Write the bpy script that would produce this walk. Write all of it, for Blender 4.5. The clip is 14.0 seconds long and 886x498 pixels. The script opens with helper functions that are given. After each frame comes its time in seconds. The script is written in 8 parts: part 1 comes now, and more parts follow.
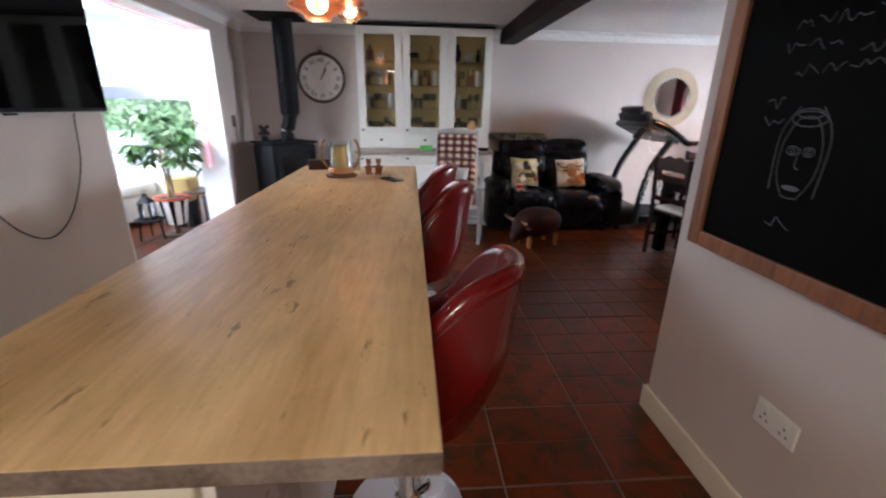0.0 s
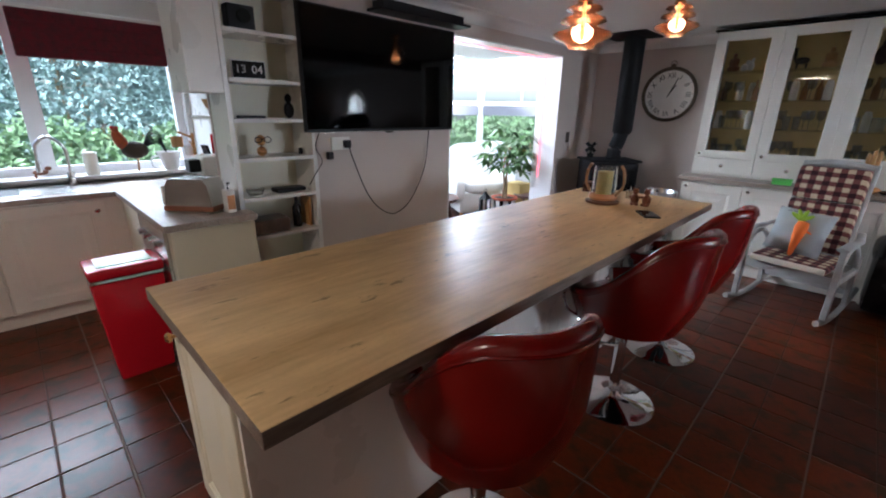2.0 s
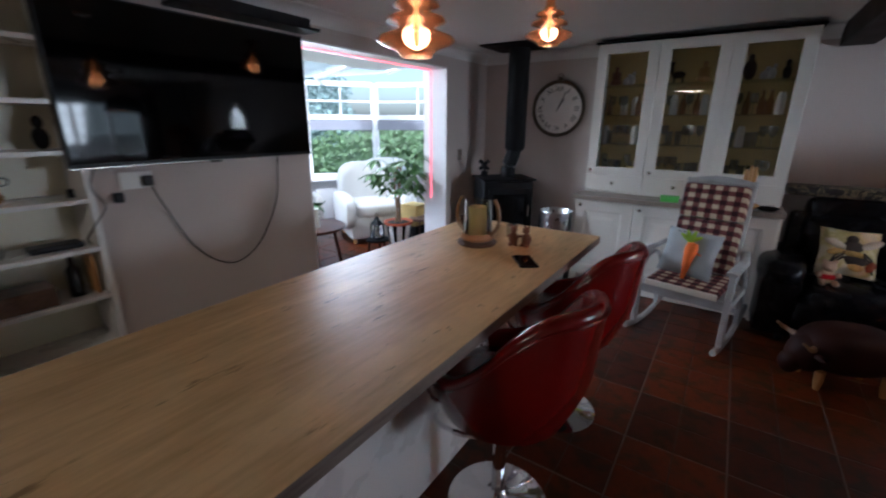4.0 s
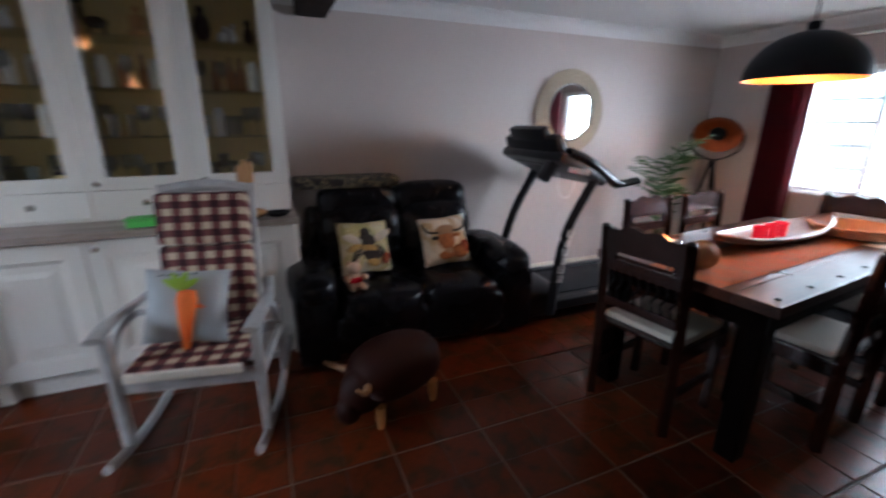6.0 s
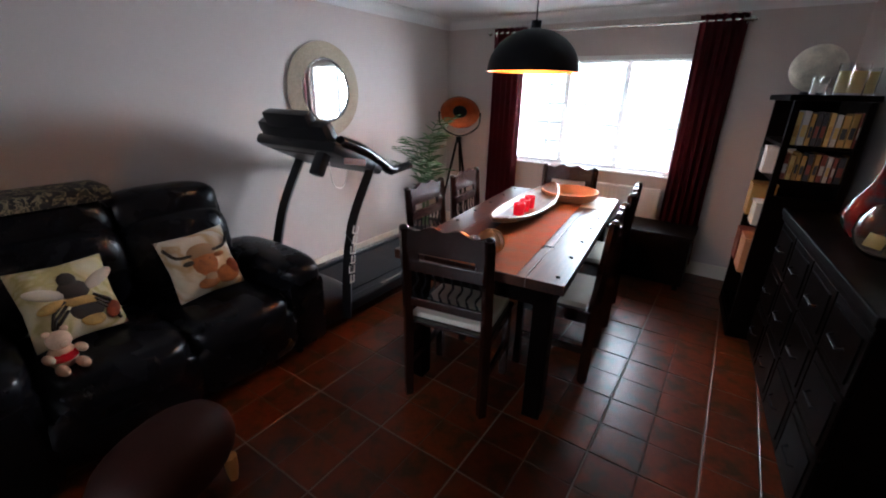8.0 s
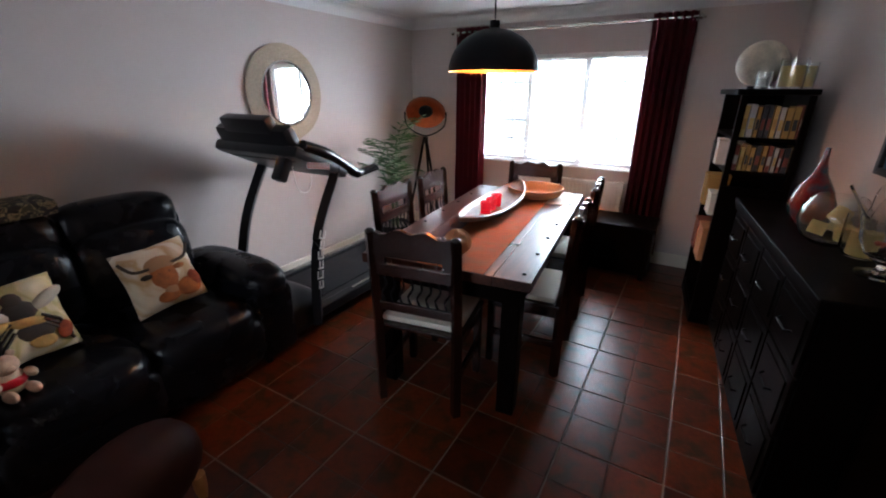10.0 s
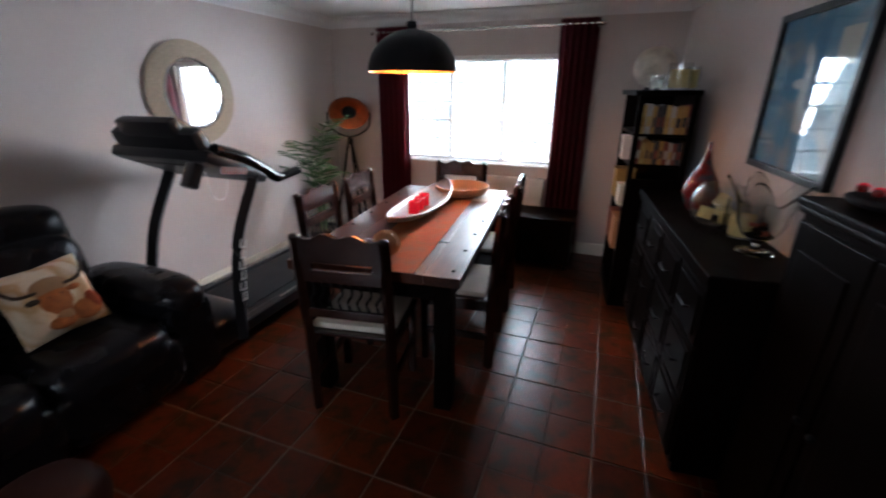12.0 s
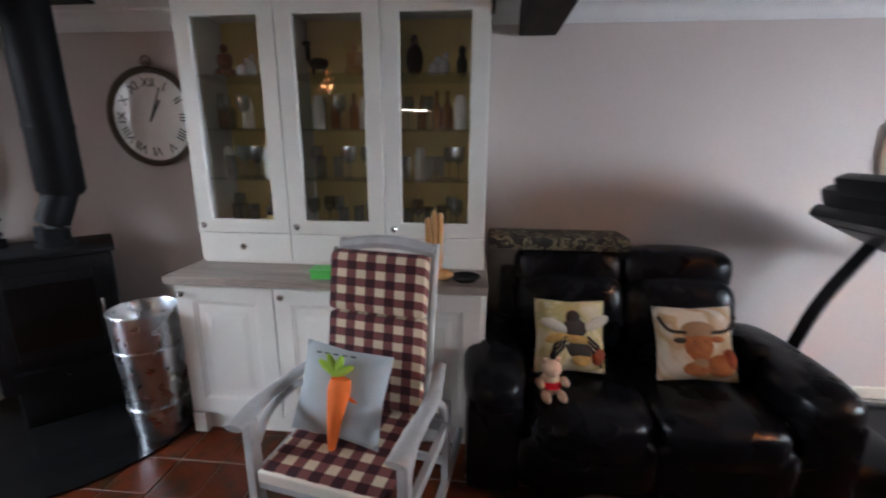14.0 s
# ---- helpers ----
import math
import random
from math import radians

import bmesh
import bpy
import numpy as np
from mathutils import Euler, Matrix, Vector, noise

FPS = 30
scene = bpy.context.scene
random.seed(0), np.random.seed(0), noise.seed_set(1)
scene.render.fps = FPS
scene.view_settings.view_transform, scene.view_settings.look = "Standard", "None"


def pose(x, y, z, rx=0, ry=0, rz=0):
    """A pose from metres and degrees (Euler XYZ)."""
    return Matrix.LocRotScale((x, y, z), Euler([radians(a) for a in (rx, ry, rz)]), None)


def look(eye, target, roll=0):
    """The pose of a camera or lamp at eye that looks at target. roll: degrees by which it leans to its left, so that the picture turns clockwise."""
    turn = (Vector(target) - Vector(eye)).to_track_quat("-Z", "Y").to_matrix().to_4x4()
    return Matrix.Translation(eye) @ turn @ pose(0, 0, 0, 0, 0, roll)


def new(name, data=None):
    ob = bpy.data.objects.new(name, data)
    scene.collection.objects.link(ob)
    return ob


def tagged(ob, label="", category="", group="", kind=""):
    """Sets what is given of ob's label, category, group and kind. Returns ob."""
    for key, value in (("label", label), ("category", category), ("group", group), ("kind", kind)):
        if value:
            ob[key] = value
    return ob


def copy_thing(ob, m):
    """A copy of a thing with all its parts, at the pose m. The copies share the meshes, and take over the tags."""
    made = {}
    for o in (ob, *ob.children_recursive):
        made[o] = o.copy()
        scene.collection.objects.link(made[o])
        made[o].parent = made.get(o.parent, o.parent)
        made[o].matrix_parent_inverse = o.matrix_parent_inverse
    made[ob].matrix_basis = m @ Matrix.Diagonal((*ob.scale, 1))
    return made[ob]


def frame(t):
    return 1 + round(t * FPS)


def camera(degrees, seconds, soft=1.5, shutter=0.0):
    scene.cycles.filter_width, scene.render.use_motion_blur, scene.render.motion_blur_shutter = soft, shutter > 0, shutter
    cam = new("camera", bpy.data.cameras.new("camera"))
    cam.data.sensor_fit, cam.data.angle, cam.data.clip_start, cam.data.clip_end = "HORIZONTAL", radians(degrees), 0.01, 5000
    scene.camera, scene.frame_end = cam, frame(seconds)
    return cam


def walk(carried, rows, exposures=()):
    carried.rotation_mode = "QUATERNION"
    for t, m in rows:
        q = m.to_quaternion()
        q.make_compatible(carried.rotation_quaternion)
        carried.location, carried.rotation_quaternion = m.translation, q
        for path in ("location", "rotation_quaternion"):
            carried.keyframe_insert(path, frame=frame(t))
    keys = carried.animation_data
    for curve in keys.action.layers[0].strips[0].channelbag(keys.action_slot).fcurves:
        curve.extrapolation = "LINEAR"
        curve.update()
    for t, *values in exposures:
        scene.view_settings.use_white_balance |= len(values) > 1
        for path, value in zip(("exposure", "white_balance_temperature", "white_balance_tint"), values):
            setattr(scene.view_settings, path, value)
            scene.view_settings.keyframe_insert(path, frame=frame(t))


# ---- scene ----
cam = camera(93.4, 14.0, 2.0, 0.4)
PATH = [
    (0, (1.181, 2.067, 1.359), (1.332, 3.955, 0.715), 0.9),
    (0.5, (1.409, 2.207, 1.358), (1.205, 4.099, 0.744), 1.7),
    (1, (1.557, 2.348, 1.395), (0.995, 4.165, 0.775), 0.6),
    (1.5, (1.7, 2.342, 1.407), (0.625, 3.896, 0.752), 2.0),
    (2, (1.826, 2.307, 1.439), (0.494, 3.662, 0.817), 1.0),
    (4.5, (1.733, 3.382, 1.513), (0.93, 5.132, 0.972), -0.5),
    (5, (1.799, 3.784, 1.491), (1.554, 5.696, 0.959), -1.1),
    (5.5, (1.83, 4.108, 1.49), (2.109, 5.988, 0.866), 0.2),
    (6, (2.01, 4.376, 1.425), (2.741, 6.145, 0.843), 0.3),
    (6.5, (2.087, 4.564, 1.528), (3.508, 5.873, 1.012), 1.1),
    (7, (2.112, 4.691, 1.533), (3.774, 5.634, 0.944), 1.3),
    (7.5, (2.102, 4.742, 1.529), (3.653, 5.788, 0.823), 1.3),
    (10, (2.125, 4.714, 1.542), (3.74, 5.656, 0.83), 0.2),
    (10.5, (2.148, 4.659, 1.559), (3.901, 5.307, 0.847), 0.4),
    (11, (2.151, 4.616, 1.566), (3.963, 5.082, 0.86), 0.2),
    (11.5, (2.133, 4.625, 1.572), (3.944, 5.105, 0.871), 0.1),
    (12, (2.13, 4.687, 1.543), (3.879, 5.347, 0.834), 0.3),
    (12.5, (2.153, 4.783, 1.534), (3.612, 5.959, 0.835), -0.4),
    (13, (2.139, 4.906, 1.565), (3.097, 6.538, 0.92), 2.7),
    (13.5, (2.158, 4.982, 1.524), (2.418, 6.894, 0.998), 0.7),
    (14, (2.097, 5.104, 1.509), (1.921, 7.039, 1.032), 0.4),
]
walk(cam, [(t, look(eye, target, roll)) for t, eye, target, roll in PATH],
     [(0, 2.05, 5400, 10), (1, 1.8, 5350, 10), (2, 1.5, 5350, 10), (4.5, 0.5, 5150, 10), (5, 0.2, 5150, 10), (5.5, 0.85, 5200, 10), (6, 1.15, 5200, 10),
      (6.5, 1.3, 5300, 10), (7.5, 1.2, 5350, 10), (11, 1.12, 5350, 10), (12.5, 0.92, 5400, 10), (13.2, 1.25, 5400, 10), (14, 1.65, 5400, 10)])

# ---- world, sun, exposure ----
world = bpy.data.worlds.new("sky")
scene.world = world
world.use_nodes = True
_nt = world.node_tree
_sky = _nt.nodes.new("ShaderNodeTexSky")
_sky.sky_type, _sky.sun_disc = "NISHITA", False
_sky.sun_elevation, _sky.sun_rotation = radians(48), radians(152)
_sky.air_density, _sky.dust_density = 1.0, 3.0
_nt.links.new(_sky.outputs[0], _nt.nodes["Background"].inputs[0])
_nt.nodes["Background"].inputs[1].default_value = 0.15


def lamp(name, kind, m, energy, color, **more):
    data = bpy.data.lights.new(name, kind)
    data.energy, data.color = energy, color
    if kind == "AREA":
        data.shape = "RECTANGLE"
        data.size, data.size_y = more["size"]
    elif kind == "SUN":
        data.angle = more["angle"]
    else:
        data.shadow_soft_size = more["size"]
    ob = new(name, data)
    ob.matrix_world = m
    return ob


el, rot = radians(48), radians(152)
sun_dir = Vector((math.sin(rot) * math.cos(el), math.cos(rot) * math.cos(el), math.sin(el)))
lamp("sun", "SUN", look(sun_dir * 20, (0, 0, 0)), 5.0, (1, 0.96, 0.9), angle=radians(12))
lamp("window_light_east", "AREA", look((7.35, 5.35, 1.75), (4.2, 7.1, 0.9)), 215, (1.0, 0.97, 0.94), size=(2.2, 1.4))
lamp("roof_light_garden_room", "AREA", look((-2.0, 6.0, 2.30), (0.8, 6.0, 0.4)), 66, (1.0, 0.98, 0.94), size=(2.4, 1.2))
lamp("sky_light_kitchen", "AREA", look((-5.6, 2.4, 4.2), (-1.0, 2.5, 0.6)), 420, (0.97, 0.98, 0.98), size=(4.5, 3.2))
lamp("kitchen_ceiling_lamp", "AREA", pose(0.75, 0.75, 2.19), 14, (1, 0.78, 0.56), size=(0.5, 0.5))
scene.view_settings.exposure = 1.5

# ---- materials ----
MATS = {}


def surf(name, base, rough=0.5, metal=0.0, var=0.12, scale=6.0, fine=90.0, bump=0.08, coat=0.0, rand=0.0,
         island=False, stretch=(1, 1, 1), emit=None, power=0.0, alpha=1.0, glass=0.0, second=None, mix=0.0, ior=1.5):
    """A plain procedural surface: a base colour that wanders at two scales, with fine relief."""
    m = bpy.data.materials.new(name)
    m.use_nodes = True
    nt = m.node_tree
    n, l = nt.nodes, nt.links
    b = n["Principled BSDF"]
    b.inputs["Metallic"].default_value = metal
    b.inputs["Coat Weight"].default_value = coat
    b.inputs["Coat Roughness"].default_value = 0.12
    b.inputs["IOR"].default_value = ior
    b.inputs["Transmission Weight"].default_value = glass
    b.inputs["Alpha"].default_value = alpha
    tc = n.new("ShaderNodeTexCoord")
    mp = n.new("ShaderNodeMapping")
    mp.inputs["Scale"].default_value = stretch
    l.new(tc.outputs["Object"], mp.inputs[0])
    big = n.new("ShaderNodeTexNoise")
    big.inputs["Scale"].default_value, big.inputs["Detail"].default_value = scale, 4
    small = n.new("ShaderNodeTexNoise")
    small.inputs["Scale"].default_value, small.inputs["Detail"].default_value = fine, 3
    l.new(mp.outputs[0], big.inputs[0])
    l.new(mp.outputs[0], small.inputs[0])
    add = n.new("ShaderNodeMath")
    add.operation = "MULTIPLY_ADD"
    l.new(small.outputs["Fac"], add.inputs[0])
    add.inputs[1].default_value = 0.35
    l.new(big.outputs["Fac"], add.inputs[2])
    ramp = n.new("ShaderNodeMapRange")
    ramp.inputs[1].default_value, ramp.inputs[2].default_value = 0.35, 1.0
    ramp.inputs[3].default_value, ramp.inputs[4].default_value = 1 - var, 1 + var
    l.new(add.outputs[0], ramp.inputs[0])
    val = ramp.outputs[0]
    if rand or island:
        src = n.new("ShaderNodeNewGeometry").outputs["Random Per Island"] if island else n.new("ShaderNodeObjectInfo").outputs["Random"]
        r2 = n.new("ShaderNodeMapRange")
        r2.inputs[3].default_value, r2.inputs[4].default_value = 1 - (rand or 0.15), 1 + (rand or 0.15)
        l.new(src, r2.inputs[0])
        mul = n.new("ShaderNodeMath")
        mul.operation = "MULTIPLY"
        l.new(val, mul.inputs[0])
        l.new(r2.outputs[0], mul.inputs[1])
        val = mul.outputs[0]
    col = n.new("ShaderNodeVectorMath")
    col.operation = "SCALE"
    if second:
        cm = n.new("ShaderNodeMix")
        cm.data_type = "RGBA"
        cm.inputs[6].default_value, cm.inputs[7].default_value = (*base, 1), (*second, 1)
        st = n.new("ShaderNodeMapRange")
        st.inputs[1].default_value, st.inputs[2].default_value = 0.42 - mix * 0.2, 0.62 - mix * 0.1
        l.new(big.outputs["Fac"], st.inputs[0])
        l.new(st.outputs[0], cm.inputs[0])
        l.new(cm.outputs[2], col.inputs[0])
    else:
        col.inputs[0].default_value = base
    l.new(val, col.inputs["Scale"])
    l.new(col.outputs[0], b.inputs["Base Color"])
    rr = n.new("ShaderNodeMapRange")
    rr.inputs[3].default_value, rr.inputs[4].default_value = max(0.02, rough * 0.8), min(1, rough * 1.2)
    l.new(big.outputs["Fac"], rr.inputs[0])
    l.new(rr.outputs[0], b.inputs["Roughness"])
    if bump:
        bp = n.new("ShaderNodeBump")
        bp.inputs["Strength"].default_value, bp.inputs["Distance"].default_value = min(1, bump * 3), 0.002
        l.new(add.outputs[0], bp.inputs["Height"])
        l.new(bp.outputs[0], b.inputs["Normal"])
    if emit:
        b.inputs["Emission Color"].default_value = (*emit, 1)
        b.inputs["Emission Strength"].default_value = power
    MATS[name] = m
    return m


def wood(name, dark, light, rough=0.45, axis="y", ring=9.0, coat=0.0, knots=0.0, rand=0.0, fine=1.0):
    """Wood with a stretched grain along axis, wandering streaks and, if asked for, small knots and short dark cracks."""
    m = surf(name, light, rough, coat=coat, rand=rand, stretch=(1, 1, 1))
    nt = m.node_tree
    n, l = nt.nodes, nt.links
    b = n["Principled BSDF"]
    tc = n.new("ShaderNodeTexCoord")
    mp = n.new("ShaderNodeMapping")
    s = {"x": (0.12, 1, 1), "y": (1, 0.12, 1), "z": (1, 1, 0.12)}[axis]
    mp.inputs["Scale"].default_value = s
    l.new(tc.outputs["Object"], mp.inputs[0])
    a = n.new("ShaderNodeTexNoise")
    a.inputs["Scale"].default_value, a.inputs["Detail"].default_value, a.inputs["Distortion"].default_value = ring, 6, 0.6
    f = n.new("ShaderNodeTexNoise")
    f.inputs["Scale"].default_value, f.inputs["Detail"].default_value = ring * 11 * fine, 4
    l.new(mp.outputs[0], a.inputs[0])
    l.new(mp.outputs[0], f.inputs[0])
    mx = n.new("ShaderNodeMath")
    mx.operation = "MULTIPLY_ADD"
    mx.inputs[1].default_value = 0.5
    l.new(f.outputs["Fac"], mx.inputs[0])
    l.new(a.outputs["Fac"], mx.inputs[2])
    cr = n.new("ShaderNodeValToRGB")
    cr.color_ramp.elements[0].position, cr.color_ramp.elements[1].position = 0.55, 0.92
    cr.color_ramp.elements[0].color, cr.color_ramp.elements[1].color = (*dark, 1), (*light, 1)
    l.new(mx.outputs[0], cr.inputs[0])
    col = cr.outputs[0]
    if knots:
        mk = n.new("ShaderNodeMapping")
        mk.inputs["Scale"].default_value = {"x": (0.25, 1, 1), "y": (1, 0.25, 1), "z": (1, 1, 0.25)}[axis]
        l.new(tc.outputs["Object"], mk.inputs[0])
        k = n.new("ShaderNodeTexNoise")
        k.inputs["Scale"].default_value, k.inputs["Detail"].default_value, k.inputs["Roughness"].default_value = 26, 6, 0.66
        l.new(mk.outputs[0], k.inputs[0])
        kr = n.new("ShaderNodeMapRange")
        kr.inputs[1].default_value, kr.inputs[2].default_value = 0.615, 0.68
        l.new(k.outputs["Fac"], kr.inputs[0])
        km = n.new("ShaderNodeMix")
        km.data_type = "RGBA"
        l.new(col, km.inputs[6])
        km.inputs[7].default_value = (dark[0] * 0.4, dark[1] * 0.35, dark[2] * 0.3, 1)
        ks = n.new("ShaderNodeMath")
        ks.operation = "MULTIPLY"
        ks.inputs[1].default_value = knots
        l.new(kr.outputs[0], ks.inputs[0])
        l.new(ks.outputs[0], km.inputs[0])
        col = km.outputs[2]
    sc = b.inputs["Base Color"].links[0].from_node
    l.new(col, sc.inputs[0])
    return m


wall_paint = surf("wall_paint", (0.56, 0.49, 0.45), 0.75, var=0.04, scale=1.5, fine=260, bump=0.12)
ceiling_paint = surf("ceiling_paint", (0.76, 0.75, 0.73), 0.85, var=0.03, scale=1.2, fine=200, bump=0.1)
white_gloss = surf("white_gloss", (0.78, 0.77, 0.74), 0.28, var=0.03, scale=4, bump=0.03)
cream_paint = surf("cream_paint", (0.74, 0.70, 0.55), 0.38, var=0.05, scale=3, bump=0.04)
cabinet_cream = surf("cabinet_cream", (0.74, 0.72, 0.66), 0.33, var=0.04, scale=3, bump=0.03)
skirting_paint = surf("skirting_paint", (0.74, 0.68, 0.56), 0.4, var=0.06, scale=5)
upvc = surf("upvc", (0.82, 0.82, 0.83), 0.3, var=0.02, bump=0.0)
grout_mat = surf("grout", (0.19, 0.15, 0.12), 0.9, var=0.3, scale=5, fine=60, bump=0.3)
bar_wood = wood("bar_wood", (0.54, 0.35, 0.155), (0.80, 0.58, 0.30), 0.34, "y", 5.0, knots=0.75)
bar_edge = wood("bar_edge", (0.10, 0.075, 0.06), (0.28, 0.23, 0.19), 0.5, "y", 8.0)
worktop_oak = wood("worktop_oak", (0.22, 0.18, 0.15), (0.40, 0.34, 0.29), 0.4, "x", 8.0)
dark_wood = wood("dark_wood", (0.0018, 0.001, 0.0008), (0.005, 0.0026, 0.002), 0.40, "x", 9.0, coat=0.08)
table_wood = wood("table_wood", (0.018, 0.006, 0.0035), (0.075, 0.022, 0.010), 0.30, "x", 7.0, coat=0.08, knots=0.4)
chair_wood = wood("chair_wood", (0.006, 0.0025, 0.002), (0.034, 0.010, 0.006), 0.24, "z", 8.0, coat=0.35)
board_frame = wood("board_frame", (0.13, 0.045, 0.016), (0.33, 0.13, 0.05), 0.5, "z", 7.0)
beam_wood = wood("beam_wood", (0.008, 0.005, 0.004), (0.03, 0.017, 0.012), 0.6, "y", 6.0)
pine = wood("pine", (0.42, 0.20, 0.06), (0.62, 0.36, 0.13), 0.5, "z", 7.0)
rocker_paint = surf("rocker_paint", (0.47, 0.48, 0.48), 0.55, var=0.14, scale=9, fine=120, bump=0.12, second=(0.36, 0.36, 0.35), mix=0.2)
red_leather = surf("red_leather", (0.17, 0.0035, 0.003), 0.24, var=0.15, scale=5, fine=220, bump=0.12, coat=0.25)
dark_leather = surf("dark_leather", (0.005, 0.005, 0.0065), 0.27, var=0.25, scale=5, fine=180, bump=0.14, coat=0.12)
chrome = surf("chrome", (0.75, 0.75, 0.76), 0.07, 1.0, var=0.05, bump=0.0)
steel = surf("steel", (0.55, 0.54, 0.52), 0.25, 1.0, var=0.15, scale=12, bump=0.05)
zinc = surf("zinc", (0.56, 0.58, 0.60), 0.28, 1.0, var=0.3, scale=14, fine=80, bump=0.2)
brass = surf("brass", (0.62, 0.36, 0.16), 0.22, 1.0, var=0.12, bump=0.03)
nickel = surf("nickel", (0.62, 0.60, 0.57), 0.18, 1.0, bump=0.0)
iron = surf("iron", (0.006, 0.006, 0.007), 0.55, 0.0, var=0.3, scale=12, fine=150, bump=0.2)
black_plastic = surf("black_plastic", (0.012, 0.012, 0.014), 0.38, var=0.15, bump=0.05)
rubber = surf("rubber", (0.016, 0.016, 0.017), 0.75, var=0.2, fine=300, bump=0.2)
tv_screen = surf("tv_screen", (0.001, 0.001, 0.0012), 0.05, var=0.0, bump=0.0)
slate = surf("slate", (0.0035, 0.0037, 0.004), 0.62, var=0.5, scale=3, fine=25, bump=0.04)
chalk = surf("chalk", (0.12, 0.125, 0.135), 0.95, var=0.3, fine=300)
black_gloss = surf("black_gloss", (0.006, 0.006, 0.006), 0.16, bump=0.0)
white_plastic = surf("white_plastic", (0.78, 0.77, 0.73), 0.35, var=0.02, bump=0.0)
paper = surf("paper", (0.72, 0.68, 0.58), 0.8, var=0.08)
candle_wax = surf("candle_wax", (0.78, 0.60, 0.22), 0.5, var=0.06, bump=0.03)
white_wax = surf("white_wax", (0.80, 0.78, 0.70), 0.5, var=0.05)
clock_face = surf("clock_face", (0.86, 0.85, 0.82), 0.5, coat=0.3, var=0.08, scale=9)
ink = surf("ink", (0.02, 0.02, 0.02), 0.6)
curtain_red = surf("curtain_red", (0.12, 0.003, 0.012), 0.75, var=0.25, scale=10, fine=300, bump=0.2)
runner_cloth = surf("runner_cloth", (0.66, 0.19, 0.055), 0.85, var=0.16, scale=12, fine=300, bump=0.25, second=(0.50, 0.20, 0.08))
wicker = surf("wicker", (0.52, 0.25, 0.11), 0.6, var=0.25, fine=200, bump=0.3)
boat_wood = wood("boat_wood", (0.07, 0.04, 0.028), (0.20, 0.12, 0.085), 0.4, "x", 8)
# Faint red emission makes this glass look lit through; it is no lamp.
glowing_red_glass = surf("glowing_red_glass", (0.75, 0.01, 0.03), 0.12, var=0.1, bump=0.0, glass=0.35, emit=(1, 0.02, 0.04), power=0.12)
clear_glass = surf("clear_glass", (0.93, 0.95, 0.94), 0.03, var=0.0, bump=0.0, glass=1.0, ior=1.45)
tea_glass = surf("tea_glass", (0.66, 0.42, 0.28), 0.04, var=0.0, bump=0.0, glass=0.9, ior=1.45)
dark_red_glass = surf("dark_red_glass", (0.20, 0.01, 0.008), 0.08, var=0.4, scale=9, bump=0.0, coat=0.5, second=(0.01, 0.05, 0.06))
terracotta = surf("terracotta", (0.42, 0.10, 0.045), 0.7, var=0.2)
leaf_green = surf("leaf_green", (0.055, 0.13, 0.025), 0.4, var=0.35, scale=9, rand=0.3, island=True)
palm_green = surf("palm_green", (0.05, 0.10, 0.03), 0.45, var=0.3, scale=9, rand=0.3, island=True)
bark = surf("bark", (0.22, 0.15, 0.09), 0.85, var=0.3, scale=20, bump=0.4)
soil = surf("soil", (0.04, 0.028, 0.02), 0.95, var=0.4, bump=0.5)
grey_cloth = surf("grey_cloth", (0.40, 0.44, 0.46), 0.9, var=0.1, scale=12, fine=400, bump=0.25)
carrot_orange = surf("carrot_orange", (0.80, 0.17, 0.02), 0.85, var=0.12, fine=250, bump=0.2)
lime_felt = surf("lime_felt", (0.35, 0.55, 0.05), 0.9, var=0.1, fine=250, bump=0.2)
purple_felt = surf("purple_felt", (0.10, 0.04, 0.22), 0.9, var=0.2)
brown_hide = surf("brown_hide", (0.022, 0.004, 0.002), 0.6, var=0.4, scale=9, fine=160, bump=0.35)
horn = surf("horn", (0.30, 0.17, 0.08), 0.4, var=0.2)
white_leather = surf("white_leather", (0.66, 0.65, 0.62), 0.45, var=0.06, scale=4, fine=200, bump=0.1)
floral = surf("floral_cloth", (0.70, 0.67, 0.60), 0.9, var=0.1, scale=16, second=(0.42, 0.34, 0.30), mix=-0.2)
red_plastic = surf("red_plastic", (0.48, 0.006, 0.018), 0.22, var=0.06, bump=0.02)
blind_red = surf("blind_red", (0.09, 0.002, 0.008), 0.85, var=0.55, scale=28, bump=0.2)
blind_grey = surf("blind_grey", (0.25, 0.25, 0.29), 0.8, var=0.1)
green_plastic = surf("green_plastic", (0.14, 0.55, 0.10), 0.4)
amber_panel = surf("amber_panel", (0.76, 0.58, 0.24), 0.55, var=0.12, scale=5)
ceramic = surf("ceramic", (0.74, 0.74, 0.73), 0.2, var=0.05, bump=0.0)
brown_clay = surf("brown_clay", (0.24, 0.09, 0.045), 0.55, var=0.35, scale=25)
gold_inside = surf("gold_leaf", (0.85, 0.34, 0.07), 0.35, 0.6, var=0.12, scale=20)
mirror_glass = surf("mirror_glass", (0.92, 0.92, 0.92), 0.01, 1.0, var=0.0, bump=0.0)
rope = surf("rope", (0.46, 0.38, 0.27), 0.7, var=0.2, scale=60, fine=200, bump=0.4)
led_pink = surf("led_pink", (0.9, 0.3, 0.3), 0.5, emit=(1.0, 0.10, 0.14), power=1.6)
filament = surf("filament", (1, 0.6, 0.3), 0.5, emit=(1.0, 0.42, 0.16), power=40.0)
amber_bulb = surf("amber_bulb", (1.0, 0.6, 0.25), 0.3, emit=(1.0, 0.50, 0.20), power=1.8)
